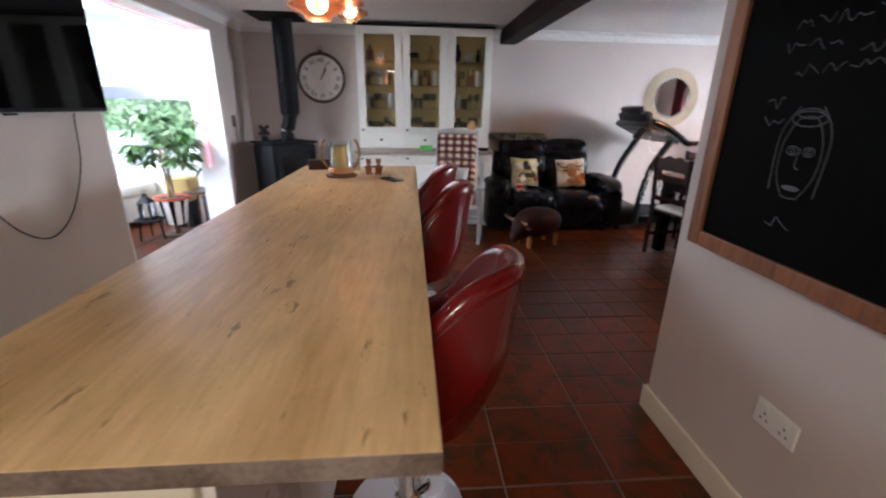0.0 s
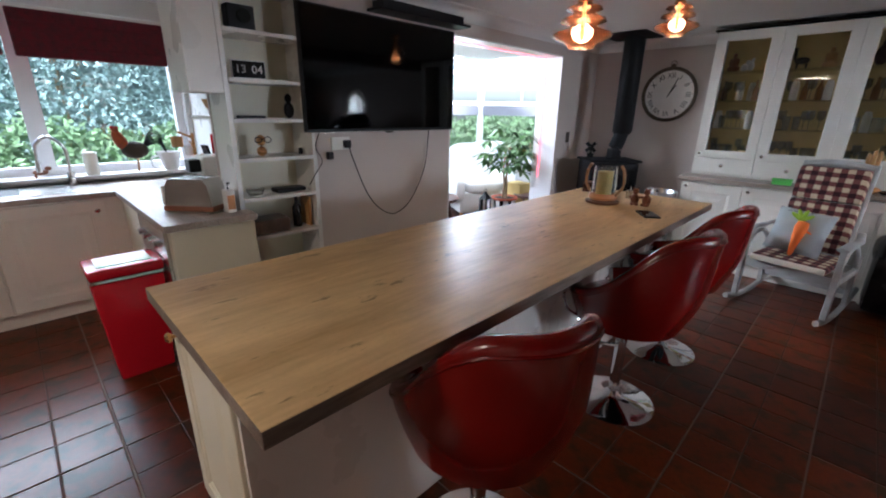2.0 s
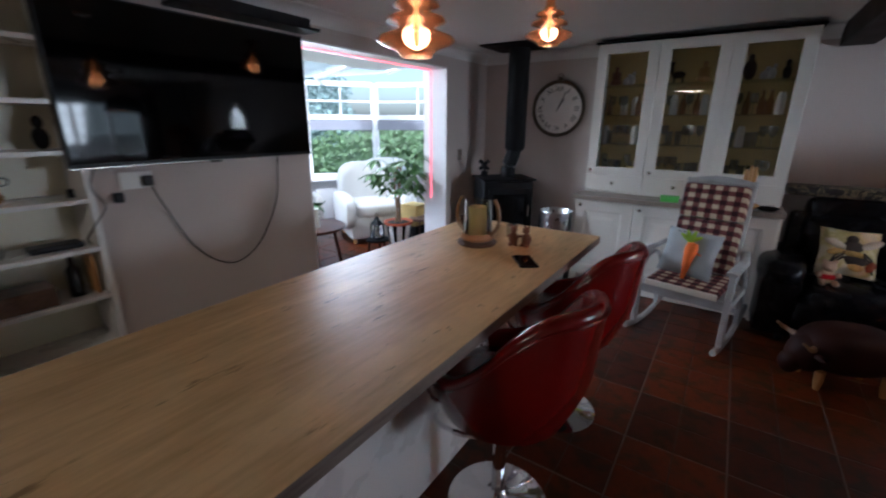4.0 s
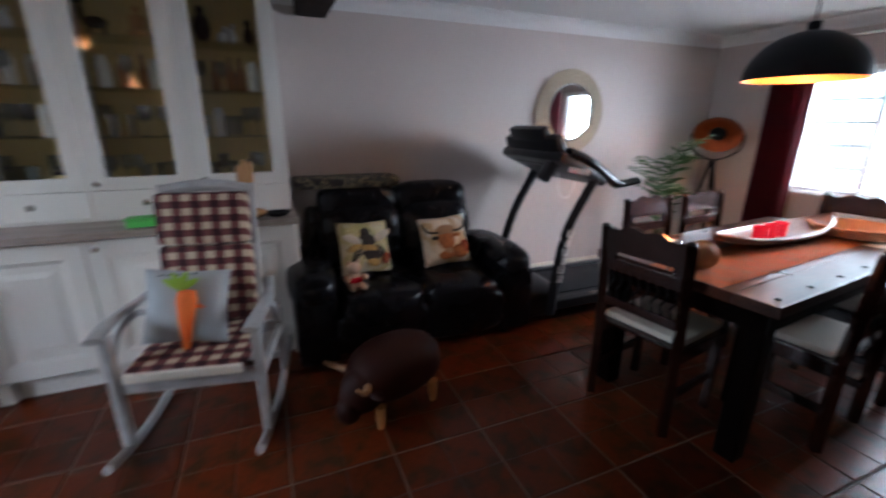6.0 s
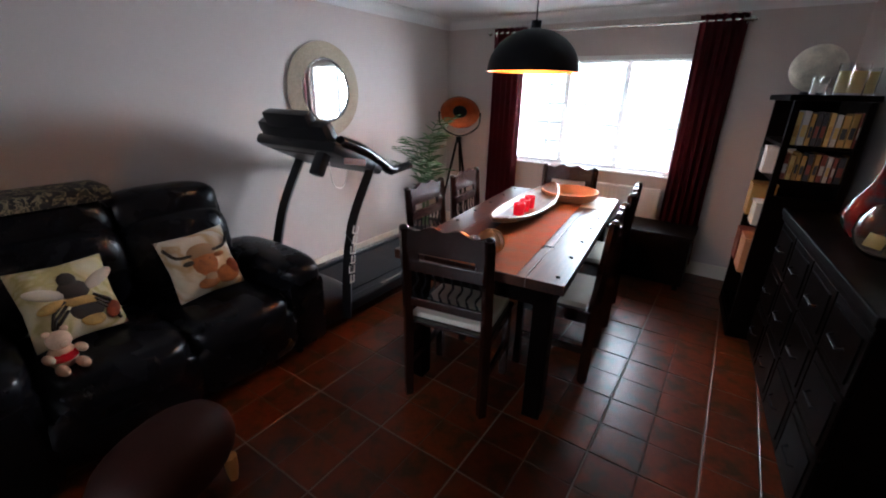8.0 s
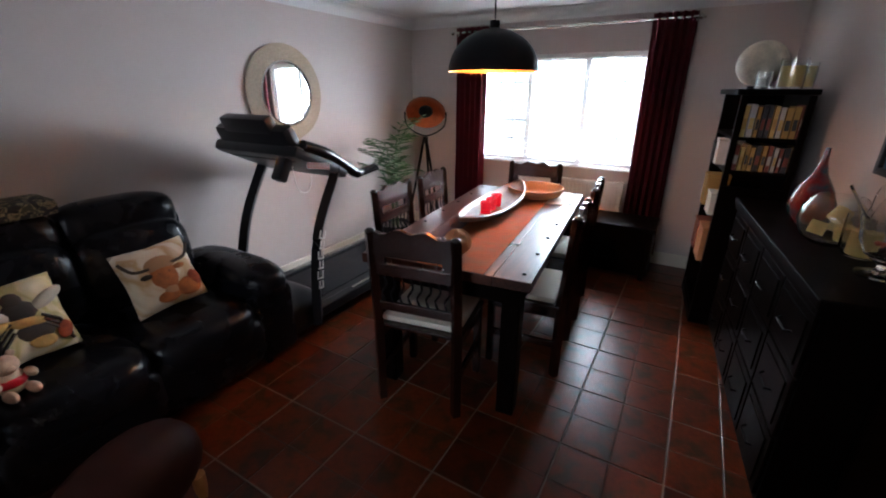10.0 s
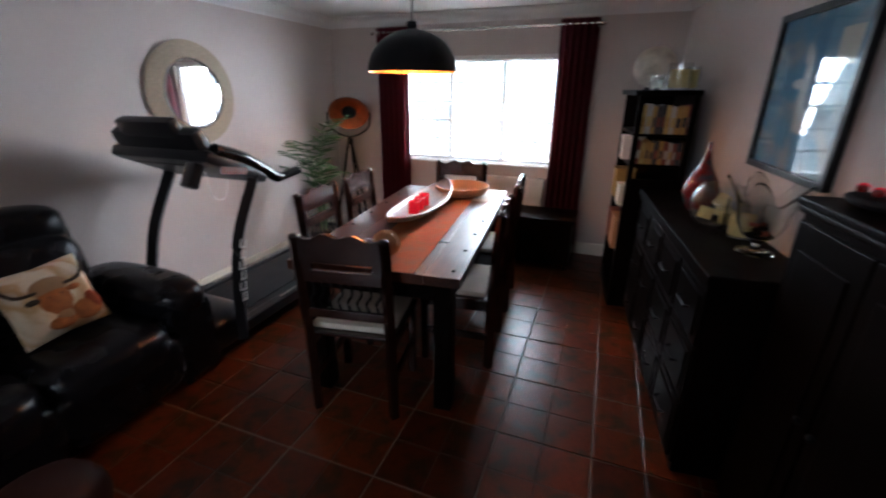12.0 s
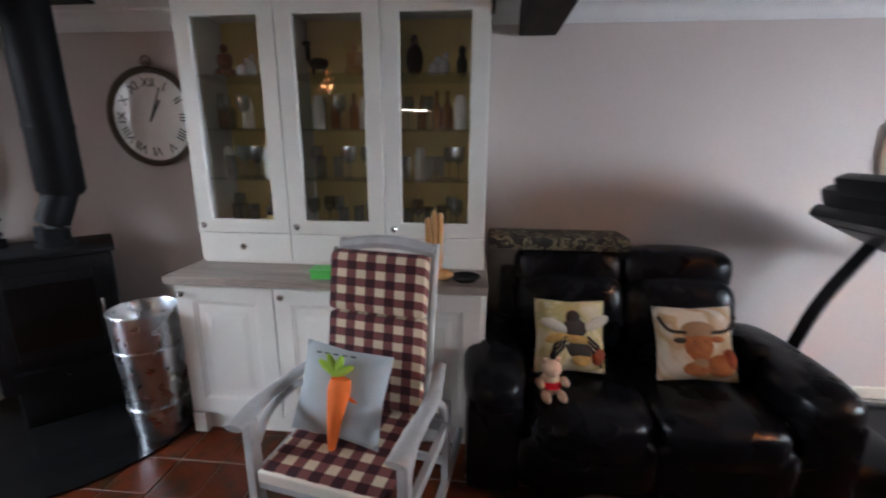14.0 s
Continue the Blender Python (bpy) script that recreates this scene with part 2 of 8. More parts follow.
grass = surf("grass", (0.06, 0.11, 0.03), 0.9, var=0.4, scale=2, fine=60, bump=0.5)
conifer = surf("conifer", (0.20, 0.27, 0.26), 0.8, var=0.4, scale=3, rand=0.35, island=True)
hedge_green = surf("hedge_green", (0.115, 0.18, 0.085), 0.8, var=0.4, scale=4, rand=0.35, island=True)
stone_sill = surf("stone_sill", (0.45, 0.44, 0.41), 0.8, var=0.2)
brick_outside = surf("outside_wall", (0.45, 0.36, 0.28), 0.9, var=0.2, scale=7)



def thin_glass(name):
    """A pane that one looks straight through, with a sheen."""
    m = bpy.data.materials.new(name)
    m.use_nodes = True
    n, l = m.node_tree.nodes, m.node_tree.links
    n.remove(n["Principled BSDF"])
    a, g, x = n.new("ShaderNodeBsdfTransparent"), n.new("ShaderNodeBsdfGlossy"), n.new("ShaderNodeMixShader")
    lw, pw_, f = n.new("ShaderNodeLayerWeight"), n.new("ShaderNodeMath"), n.new("ShaderNodeMath")
    pw_.operation, f.operation, f.name = "POWER", "MULTIPLY_ADD", "sheen"
    pw_.inputs[1].default_value = 4.5
    l.new(lw.outputs["Facing"], pw_.inputs[0])
    l.new(pw_.outputs[0], f.inputs[0])
    f.inputs[1].default_value, f.inputs[2].default_value = 0.8, 0.03
    a.inputs[0].default_value = (0.95, 0.965, 0.96, 1)
    g.inputs["Roughness"].default_value = 0.02
    l.new(f.outputs[0], x.inputs[0])
    l.new(a.outputs[0], x.inputs[1])
    l.new(g.outputs[0], x.inputs[2])
    l.new(x.outputs[0], n["Material Output"].inputs[0])
    MATS[name] = m
    return m


pane_glass = thin_glass("pane_glass")
glassware = thin_glass("glassware")
glassware.node_tree.nodes["sheen"].inputs[2].default_value = 0.13
glassware.node_tree.nodes["Transparent BSDF"].inputs[0].default_value = (0.86, 0.87, 0.85, 1)
for nm, v in (("dark_wood", 1.11), ("iron", 1.25), ("black_plastic", 1.3), ("slate", 1.12), ("dark_leather", 1.28), ("tv_screen", 1.3), ("black_gloss", 1.35), ("beam_wood", 1.2), ("rubber", 1.3), ("table_wood", 1.35), ("brown_hide", 1.3)):
    MATS[nm].node_tree.nodes["Principled BSDF"].inputs["IOR"].default_value = v
    MATS[nm].node_tree.nodes["Principled BSDF"].inputs["Coat Weight"].default_value = 0.0

# ---- helpers for meshes ----


def part(name, bm, material, parent=None, label="", smooth=False, kind=""):
    """Links bm as one mesh object under parent."""
    me = bpy.data.meshes.new(name)
    bmesh.ops.recalc_face_normals(bm, faces=bm.faces)
    bm.to_mesh(me)
    bm.free()
    if smooth:
        me.polygons.foreach_set("use_smooth", [True] * len(me.polygons))
        me.set_sharp_from_angle(angle=radians(38))
    for mm in material if isinstance(material, (list, tuple)) else [material]:
        me.materials.append(mm)
    ob = new(name, me)
    ob.parent = parent
    return tagged(ob, label, "", "", kind)


def thing(name, at, rz, label, category, group=""):
    ob = new(name)
    ob.empty_display_size = 0.1
    ob.matrix_basis = pose(at[0], at[1], at[2] if len(at) > 2 else 0, 0, 0, rz)
    return tagged(ob, label, category, group)


def B():
    return bmesh.new()


def box(bm, x0, x1, y0, y1, z0, z1, bevel=0.0, m=None):
    r = bmesh.ops.create_cube(bm, size=1)
    vs = r["verts"]
    bmesh.ops.scale(bm, vec=(x1 - x0, y1 - y0, z1 - z0), verts=vs)
    bmesh.ops.translate(bm, vec=((x0 + x1) / 2, (y0 + y1) / 2, (z0 + z1) / 2), verts=vs)
    if bevel:
        es = list({e for v in vs for e in v.link_edges})
        out = bmesh.ops.bevel(bm, geom=es, offset=bevel, segments=2, affect="EDGES", profile=0.6)
        vs = list({v for f in out["faces"] for v in f.verts} | {v for v in vs if v.is_valid})
    if m is not None:
        bmesh.ops.transform(bm, matrix=m, verts=[v for v in vs if v.is_valid])
    return bm


def bx(x0, x1, y0, y1, z0, z1, bevel=0.0, m=None):
    return box(B(), x0, x1, y0, y1, z0, z1, bevel, m)


def lathe(bm, profile, at=(0, 0, 0), seg=24, m=None, cap=True):
    """Turns a profile of (radius, height) round the z axis."""
    rings, made = [], []
    for r, z in profile:
        if r < 1e-5:
            v = bm.verts.new((0, 0, z))
            rings.append([v])
            made.append(v)
        else:
            ring = [bm.verts.new((r * math.cos(2 * math.pi * i / seg), r * math.sin(2 * math.pi * i / seg), z)) for i in range(seg)]
            rings.append(ring)
            made += ring
    for a, b in zip(rings, rings[1:]):
        for i in range(seg):
            j = (i + 1) % seg
            if len(a) == 1 and len(b) > 1:
                bm.faces.new((a[0], b[i], b[j]))
            elif len(b) == 1 and len(a) > 1:
                bm.faces.new((a[i], a[j], b[0]))
            elif len(a) > 1:
                bm.faces.new((a[i], a[j], b[j], b[i]))
    if cap:
        for ring in (rings[0], rings[-1]):
            if len(ring) > 1 and profile[0] != profile[-1]:
                bm.faces.new(ring)
    mm = Matrix.Translation(at) @ (m if m is not None else Matrix())
    bmesh.ops.transform(bm, matrix=mm, verts=made)
    return bm


def cyl(bm, r, z0, z1, at=(0, 0, 0), seg=20, r2=None, m=None):
    return lathe(bm, [(r, z0), (r if r2 is None else r2, z1)], at, seg, m)


def tube(bm, pts, r, seg=8, closed=False, flat=1.0):
    """A round bar along points; flat squeezes it upright."""
    pts = [Vector(p) for p in pts]
    n = len(pts)
    rings = []
    up = Vector((0, 0, 1))
    for i, p in enumerate(pts):
        if closed:
            d = pts[(i + 1) % n] - pts[i - 1]
        else:
            d = pts[min(i + 1, n - 1)] - pts[max(i - 1, 0)]
        d.normalize()
        side = d.cross(up if abs(d.z) < 0.97 else Vector((1, 0, 0))).normalized()
        nrm = side.cross(d)
        rad = r[i] if isinstance(r, (list, tuple)) else r
        rings.append([bm.verts.new(p + side * rad * math.cos(2 * math.pi * k / seg) + nrm * rad * flat * math.sin(2 * math.pi * k / seg)) for k in range(seg)])
    pairs = list(zip(rings, rings[1:])) + ([(rings[-1], rings[0])] if closed else [])
    for a, b in pairs:
        for k in range(seg):
            j = (k + 1) % seg
            bm.faces.new((a[k], a[j], b[j], b[k]))
    if not closed:
        bm.faces.new(rings[0])
        bm.faces.new(rings[-1])
    return bm


def curve(pts, steps=6):
    """A smooth line of points through pts."""
    pts = [Vector(p) for p in pts]
    out = []
    for i in range(len(pts) - 1):
        p0, p1, p2, p3 = pts[max(i - 1, 0)], pts[i], pts[i + 1], pts[min(i + 2, len(pts) - 1)]
        for k in range(steps):
            t = k / steps
            out.append(0.5 * ((2 * p1) + (p2 - p0) * t + (2 * p0 - 5 * p1 + 4 * p2 - p3) * t * t + (3 * p1 - p0 - 3 * p2 + p3) * t ** 3))
    out.append(pts[-1])
    return out


def ball(bm, at, size, seg=16, m=None, power=1.0):
    r = bmesh.ops.create_uvsphere(bm, u_segments=seg, v_segments=max(6, seg * 2 // 3), radius=1)
    vs = r["verts"]
    if power != 1.0:
        for v in vs:
            v.co = Vector([math.copysign(abs(c) ** power, c) for c in v.co])
    bmesh.ops.scale(bm, vec=size, verts=vs)
    if m is not None:
        bmesh.ops.transform(bm, matrix=m, verts=vs)
    bmesh.ops.translate(bm, vec=at, verts=vs)
    return bm


def pillow(bm, w, h, d, m=None, n=14, pinch=0.12):
    """A stuffed square cushion standing in the x-z plane, w wide, h high and d thick."""
    made = []
    grid = {}
    for s in (-1, 1):
        for i in range(n + 1):
            for j in range(n + 1):
                u, v = 2 * i / n - 1, 2 * j / n - 1
                if s == 1 and (i in (0, n) or j in (0, n)):
                    grid[s, i, j] = grid[-1, i, j]
                    continue
                puff = ((1 - u ** 4) * (1 - v ** 4)) ** 0.55
                pu = 1 - pinch * (1 - abs(v)) * abs(u) ** 3 * 0.6
                pv = 1 - pinch * (1 - abs(u)) * abs(v) ** 3 * 0.6
                w0 = 0.5 * d * puff * (1 + 0.10 * noise.noise(Vector((u * 2, v * 2, s * 3))))
                vert = bm.verts.new((u * pu * w / 2, s * w0, v * pv * h / 2))
                grid[s, i, j] = vert
                made.append(vert)
        for i in range(n):
            for j in range(n):
                bm.faces.new((grid[s, i, j], grid[s, i + 1, j], grid[s, i + 1, j + 1], grid[s, i, j + 1]))
    if m is not None:
        bmesh.ops.transform(bm, matrix=m, verts=made)
    return bm


def prism(bm, outline, z0, z1, m=None):
    """An outline in x, y pulled up from z0 to z1."""
    a = [bm.verts.new((x, y, z0)) for x, y in outline]
    b = [bm.verts.new((x, y, z1)) for x, y in outline]
    bm.faces.new(a)
    bm.faces.new(b)
    for i in range(len(a)):
        j = (i + 1) % len(a)
        bm.faces.new((a[i], a[j], b[j], b[i]))
    if m is not None:
        bmesh.ops.transform(bm, matrix=m, verts=a + b)
    return bm


def words(name, text, size, m, material, parent, deep=0.001, align="CENTER"):
    cu = bpy.data.curves.new(name, "FONT")
    cu.body, cu.size, cu.extrude, cu.align_x, cu.align_y = text, size, deep, align, "CENTER"
    ob = new(name, cu)
    dg = bpy.context.evaluated_depsgraph_get()
    me = bpy.data.meshes.new_from_object(ob.evaluated_get(dg))
    bpy.data.objects.remove(ob)
    me.transform(m)
    me.materials.clear()
    me.materials.append(material)
    ob = new(name, me)
    ob.parent = parent
    return ob


FACE_S = pose(0, 0, 0, 90, 0, 0)    # flat things laid out in x, y, turned to face -y
FACE_E = pose(0, 0, 0, 90, 0, 90)   # turned to face +x
FACE_W = pose(0, 0, 0, 90, 0, -90)  # turned to face -x

# ---- the shell: north is +y, metres ----
XE, XW, YN, TOP = 6.34, -0.76, 7.58, 2.24
S_ROT = 5.6                      # the south wall runs a little off square
S_M = pose(6.34, 4.17, 0, 0, 0, S_ROT)


def setting(name, bm, material, label="", smooth=False, kind="structure"):
    return part(name, bm, material, None, label, smooth, kind)


ground = setting("ground", bx(-60, 60, -60, 60, -0.30, -0.20), grass, "rough green lawn outside the house")
floor = setting("floor", bx(-4.4, XE + 0.3, -1.3, YN + 1.6, -0.19, -0.0042), grout_mat, "grey grout bed under terracotta tiles")
setting("ceiling", bx(-2.8, XE + 0.3, -1.3, YN + 0.3, TOP, TOP + 0.12), ceiling_paint, "matt white plaster ceiling")
setting("wall_north", bx(XW - 0.28, XE + 0.28, YN, YN + 0.28, -0.19, TOP), wall_paint, "matt greige painted plaster wall")
bm = B()
WY0, WY1, WZ0, WZ1 = 5.13, 6.74, 0.832, 1.86
box(bm, XE, XE + 0.13, 3.8, WY0, -0.19, TOP)
box(bm, XE, XE + 0.13, WY1, YN, -0.19, TOP)
box(bm, XE, XE + 0.13, WY0, WY1, -0.19, WZ0)
box(bm, XE, XE + 0.13, WY0, WY1, WZ1, TOP)
setting("wall_east", bm, wall_paint, "matt greige painted plaster wall with a window opening")
setting("wall_south", bx(-3.60, 0.3, -0.2, 0, -0.19, TOP, m=S_M), wall_paint, "matt greige painted plaster wall")
bm = B()
box(bm, 2.30, 2.62, -1.3, 3.66, -0.19, TOP)
box(bm, 2.62, 2.76, -1.3, 3.80, -0.19, TOP)
setting("wall_board", bm, wall_paint, "matt greige painted wall end with a chalkboard")
bm = B()
OY0, OY1, OZ = 4.985, 6.76, 2.045
box(bm, XW - 0.28, XW, 3.72, OY0, -0.19, TOP)
box(bm, XW - 0.28, XW, OY1, YN, -0.19, TOP)
box(bm, XW - 0.28, XW, OY0, OY1, OZ, TOP)
box(bm, XW - 0.28, XW, 3.04, 3.19, 1.52, TOP)
box(bm, XW - 0.28, XW - 0.25, 3.19, 3.72, -0.19, TOP)
setting("wall_west", bm, wall_paint, "matt greige painted wall with a wide opening to the garden room")
bm = B()
box(bm, XW - 0.285, XW + 0.003, OY0, OY0 + 0.012, 0, OZ)
box(bm, XW - 0.285, XW + 0.003, OY1 - 0.012, OY1, 0, OZ - 0.012)
box(bm, XW - 0.285, XW + 0.003, OY0, OY1, OZ - 0.012, OZ)
setting("trim_opening", bm, upvc, "white boards lining the opening")
bm = B()
box(bm, XW - 0.30, XW + 0.02, 3.02, 3.04, 1.52, TOP)
box(bm, XW, XW + 0.02, 3.04, 3.19, 1.52, TOP)
setting("trim_kitchen_end", bm, white_gloss, "glossy white boarded wall end")
setting("wall_kitchen_north", bx(-2.76, XW - 0.28, 3.50, 3.66, -0.19, TOP), white_gloss, "white painted kitchen wall")
bm = B()
KY0, KY1, KZ0, KZ1 = 1.1, 3.46, 0.93, 2.10
box(bm, -2.76, -2.52, -1.3, KY0, -0.19, TOP)
box(bm, -2.76, -2.52, KY0, KY1, -0.19, KZ0)
box(bm, -2.76, -2.52, KY0, KY1, KZ1, TOP)
box(bm, -2.76, -2.52, KY1, 3.50, -0.19, TOP)
setting("wall_kitchen_west", bm, ceiling_paint, "white kitchen wall with a wide window opening")
setting("wall_back", bx(-2.76, 2.76, -1.5, -1.3, -0.19, TOP), wall_paint, "plain greige painted wall")


def coving(name, length, m):
    """A concave plaster moulding, its back edge along x at the ceiling."""
    bm = B()
    prof = [(0, -0.095), (-0.008, -0.095), (-0.012, -0.082)]
    for k in range(7):
        a = radians(90 * k / 6)
        prof.append((-0.085 + 0.070 * math.cos(a), -0.080 + 0.066 * math.sin(a)))
    prof += [(-0.092, -0.010), (-0.095, 0), (0, 0)]
    for x in (0, length):
        for y, z in prof:
            bm.verts.new((x, y, z))
    bm.verts.ensure_lookup_table()
    n = len(prof)
    for i in range(n):
        j = (i + 1) % n
        bm.faces.new((bm.verts[i], bm.verts[j], bm.verts[n + j], bm.verts[n + i]))
    bm.faces.new(bm.verts[:n])
    bm.faces.new(bm.verts[n:])
    bmesh.ops.transform(bm, matrix=m, verts=bm.verts)
    return setting(name, bm, ceiling_paint, "white concave plaster coving", smooth=True)


coving("trim_coving_north", XE - XW, pose(XW, YN - 0.001, TOP - 0.001))
coving("trim_coving_east", YN - 4.17, pose(XE - 0.001, YN, TOP - 0.001, 0, 0, -90))
coving("trim_coving_south", 3.60, S_M @ pose(0, 0.001, TOP - 0.001, 0, 0, 180))
coving("trim_coving_west", YN - 3.2, pose(XW + 0.001, 3.2, TOP - 0.001, 0, 0, 90))

bm = B()
box(bm, XE - 0.018, XE - 0.002, 4.2, YN, 0, 0.12, 0.003)
box(bm, 2.12, XE - 0.02, YN - 0.018, YN - 0.002, 0, 0.12, 0.003)
box(bm, XW + 0.002, XW + 0.018, 3.74, OY0 - 0.01, 0, 0.12, 0.003)
box(bm, XW + 0.002, XW + 0.018, OY1 + 0.01, YN, 0, 0.12, 0.003)
setting("baseboard", bm, skirting_paint, "cream painted skirting board")
bm = B()
box(bm, 2.282, 2.298, -1.3, 3.662, 0, 0.115, 0.004)
box(bm, 2.282, 2.62, 3.662, 3.678, 0, 0.115, 0.004)
setting("baseboard_board_wall", bm, skirting_paint, "cream painted skirting board round the wall end")
bm = B()
box(bm, -3.3, -1.0, 0.002, 0.018, 0, 0.12, 0.003, m=S_M)
setting("baseboard_south", bm, skirting_paint, "cream painted skirting board")

setting("beam", bx(2.27, 2.47, 3.3, YN - 0.002, 2.085, TOP + 0.01, 0.012), beam_wood, "dark-stained rough ceiling beam")

# window in the east wall
win = thing("window_1", (XE + 0.075, (WY0 + WY1) / 2, WZ0), 0, "white double-glazed window with slatted blinds", "window")
win["kind"] = "structure"
HW, HH = (WY1 - WY0) / 2, WZ1 - WZ0
bm = B()
for a in (-1, 1):
    box(bm, -0.03, 0.04, a * HW - (0.06 if a > 0 else 0), a * HW + (0 if a > 0 else 0.06), 0, HH)
box(bm, -0.03, 0.04, -HW + 0.06, HW - 0.06, 0, 0.06)
box(bm, -0.03, 0.04, -HW + 0.06, HW - 0.06, HH - 0.06, HH)
for y in (-0.27, 0.27):
    box(bm, -0.03, 0.04, y - 0.026, y + 0.026, 0.06, HH - 0.06)
part("window_frame", bm, upvc, win)
for i in range(3):
    y0 = (-HW + 0.06, -0.244, 0.296)[i]
    y1 = (-0.296, 0.244, HW - 0.06)[i]
    g = part("pane", bx(0.0, 0.008, y0 + 0.002, y1 - 0.002, 0.062, HH - 0.062), pane_glass, win)
    g.visible_shadow = False
    bm = B()
    for k in range(1, 3):
        yy = y0 + (y1 - y0) * k / 3
        box(bm, 0.009, 0.019, yy - 0.01, yy + 0.01, 0.07, HH - 0.07)
    for k in range(1, 5):
        zz = 0.06 + (HH - 0.12) * k / 5
        box(bm, 0.0095, 0.0185, y0 + 0.01, y1 - 0.01, zz - 0.01, zz + 0.01)
    part("glazing_bars", bm, upvc, win)
part("window_sill", bx(-0.095, -0.03, -HW + 0.002, HW - 0.002, 0.0, 0.018, 0.005), white_gloss, win)
blind = thing("slatted_blind", (XE + 0.018, (WY0 + WY1) / 2, WZ0), 0, "open white slatted blind hung in the window", "blind")
part("head_rail", bx(-0.025, 0.025, -HW + 0.01, HW - 0.01, HH - 0.04, HH - 0.002, 0.003), white_plastic, blind)
for k in range(17):
    z = 0.03 + k * (HH - 0.09) / 16
    part("slat", bx(-0.013, 0.013, -HW + 0.015, HW - 0.015, -0.0012, 0.0012, m=pose(0, 0, z, 0, -4, 0)), white_plastic, blind)

# garden room beyond the west opening
bay = [(-3.9, 4.2), (-3.75, 7.35), (-3.15, 8.25), (-1.9, 8.9), (-1.04, 8.9)]
gr = []
for i in range(len(bay) - 1):
    (x0, y0), (x1, y1) = bay[i], bay[i + 1]
    length = math.hypot(x1 - x0, y1 - y0)
    ang = math.degrees(math.atan2(y1 - y0, x1 - x0))
    w = thing(f"garden_window_{i + 1}", (x0, y0, 0), ang, "white framed garden room window with transom lights", "window")
    w["kind"] = "structure"
    part("dwarf_wall", bx(0, length, -0.04, 0.10, -0.19, 0.62), upvc, w)
    part("window_sill", bx(0, length, -0.14, 0.03, 0.622, 0.65, 0.004), upvc, w)
    bm = B()
    bays = max(1, round(length / 0.95))
    for k in range(bays + 1):
        x = length * k / bays
        box(bm, x - 0.05, x + 0.05, -0.03, 0.04, 0.652, 2.1)
    for z in (0.66, 1.56, 2.05):
        box(bm, 0.05, length - 0.05, -0.025, 0.035, z, z + 0.07)
    part("window_frame", bm, upvc, w)
    for k in range(bays):
        xa, xb = length * k / bays + 0.05, length * (k + 1) / bays - 0.05
        g = part("pane", bx(xa, xb, 0.0, 0.006, 0.735, 1.558), pane_glass, w)
        g.visible_shadow = False
        bm = B()
        box(bm, (xa + xb) / 2 - 0.012, (xa + xb) / 2 + 0.012, -0.012, -0.002, 1.632, 2.048)
        box(bm, xa, xb, -0.0115, -0.0025, 1.82, 1.845)
        part("glazing_bars", bm, upvc, w)
        if i < 3:
            part("pleated_blind", bx(xa, xb, -0.05, -0.03, 1.40, 1.545, 0.003), blind_grey, w, "raised grey pleated blind")
bm = B()
prism(bm, [(x, y) for x, y in bay] + [(-1.04, 4.2)], 2.12, 2.15)
for v in bm.verts:
    v.co.z += (v.co.x + 3.9) * 0.16
setting("roof_garden_room", bm, surf("polycarbonate", (0.8, 0.84, 0.88), 0.4, var=0.03, bump=0, alpha=0.35), "pale translucent roof panels").visible_shadow = False
bm = B()
for y in (4.8, 5.7, 6.6, 7.5, 8.3):
    tube(bm, [(-1.04, y, 2.56), (-3.8 + max(0, y - 7.3) * 0.9, y, 2.12 + max(0, y - 7.3) * 0.14)], 0.035, 4)
setting("trim_roof_bars", bm, upvc, "white roof glazing bars")

# kitchen window
kw = thing("window_2", (-2.64, (KY0 + KY1) / 2, KZ0), 0, "white kitchen window above the sink", "window")
kw["kind"] = "structure"
HW, HH = (KY1 - KY0) / 2, KZ1 - KZ0
mid = 2.47 - (KY0 + KY1) / 2
bm = B()
box(bm, -0.04, 0.04, -HW, -HW + 0.06, 0, HH)
box(bm, -0.04, 0.04, HW - 0.06, HW, 0, HH)
box(bm, -0.04, 0.04, -HW + 0.06, HW - 0.06, 0, 0.06)
box(bm, -0.04, 0.04, -HW + 0.06, HW - 0.06, HH - 0.06, HH)
box(bm, -0.04, 0.04, mid - 0.055, mid + 0.055, 0.06, HH - 0.06)
part("window_frame", bm, upvc, kw)
for y0, y1 in ((-HW + 0.06, mid - 0.055), (mid + 0.055, HW - 0.06)):
    part("pane", bx(0.0, 0.008, y0, y1, 0.06, HH - 0.06), pane_glass, kw).visible_shadow = False
part("window_sill", bx(0.04, 0.24, -HW, HW, -0.03, -0.002, 0.005), upvc, kw)
for y0, y1 in ((KY0 + 0.02, 2.40), (2.46, KY1 + 0.03)):
    rb = thing("roman_blind", (-2.49, (y0 + y1) / 2, 1.76), 0, "gathered dark red velvet roman blind", "blind")
    h = (y1 - y0) / 2
    part("head_rail", bx(-0.01, 0.015, -h, h, 0.30, 0.33), white_plastic, rb)
    for k in range(4):
        part("fold", bx(-0.012 - 0.003 * k, 0.03 - 0.004 * k, -h, h, 0.075 * k, 0.075 * k + 0.085, 0.01), blind_red, rb)

# outside: hedge and conifers as clumps of small leaves


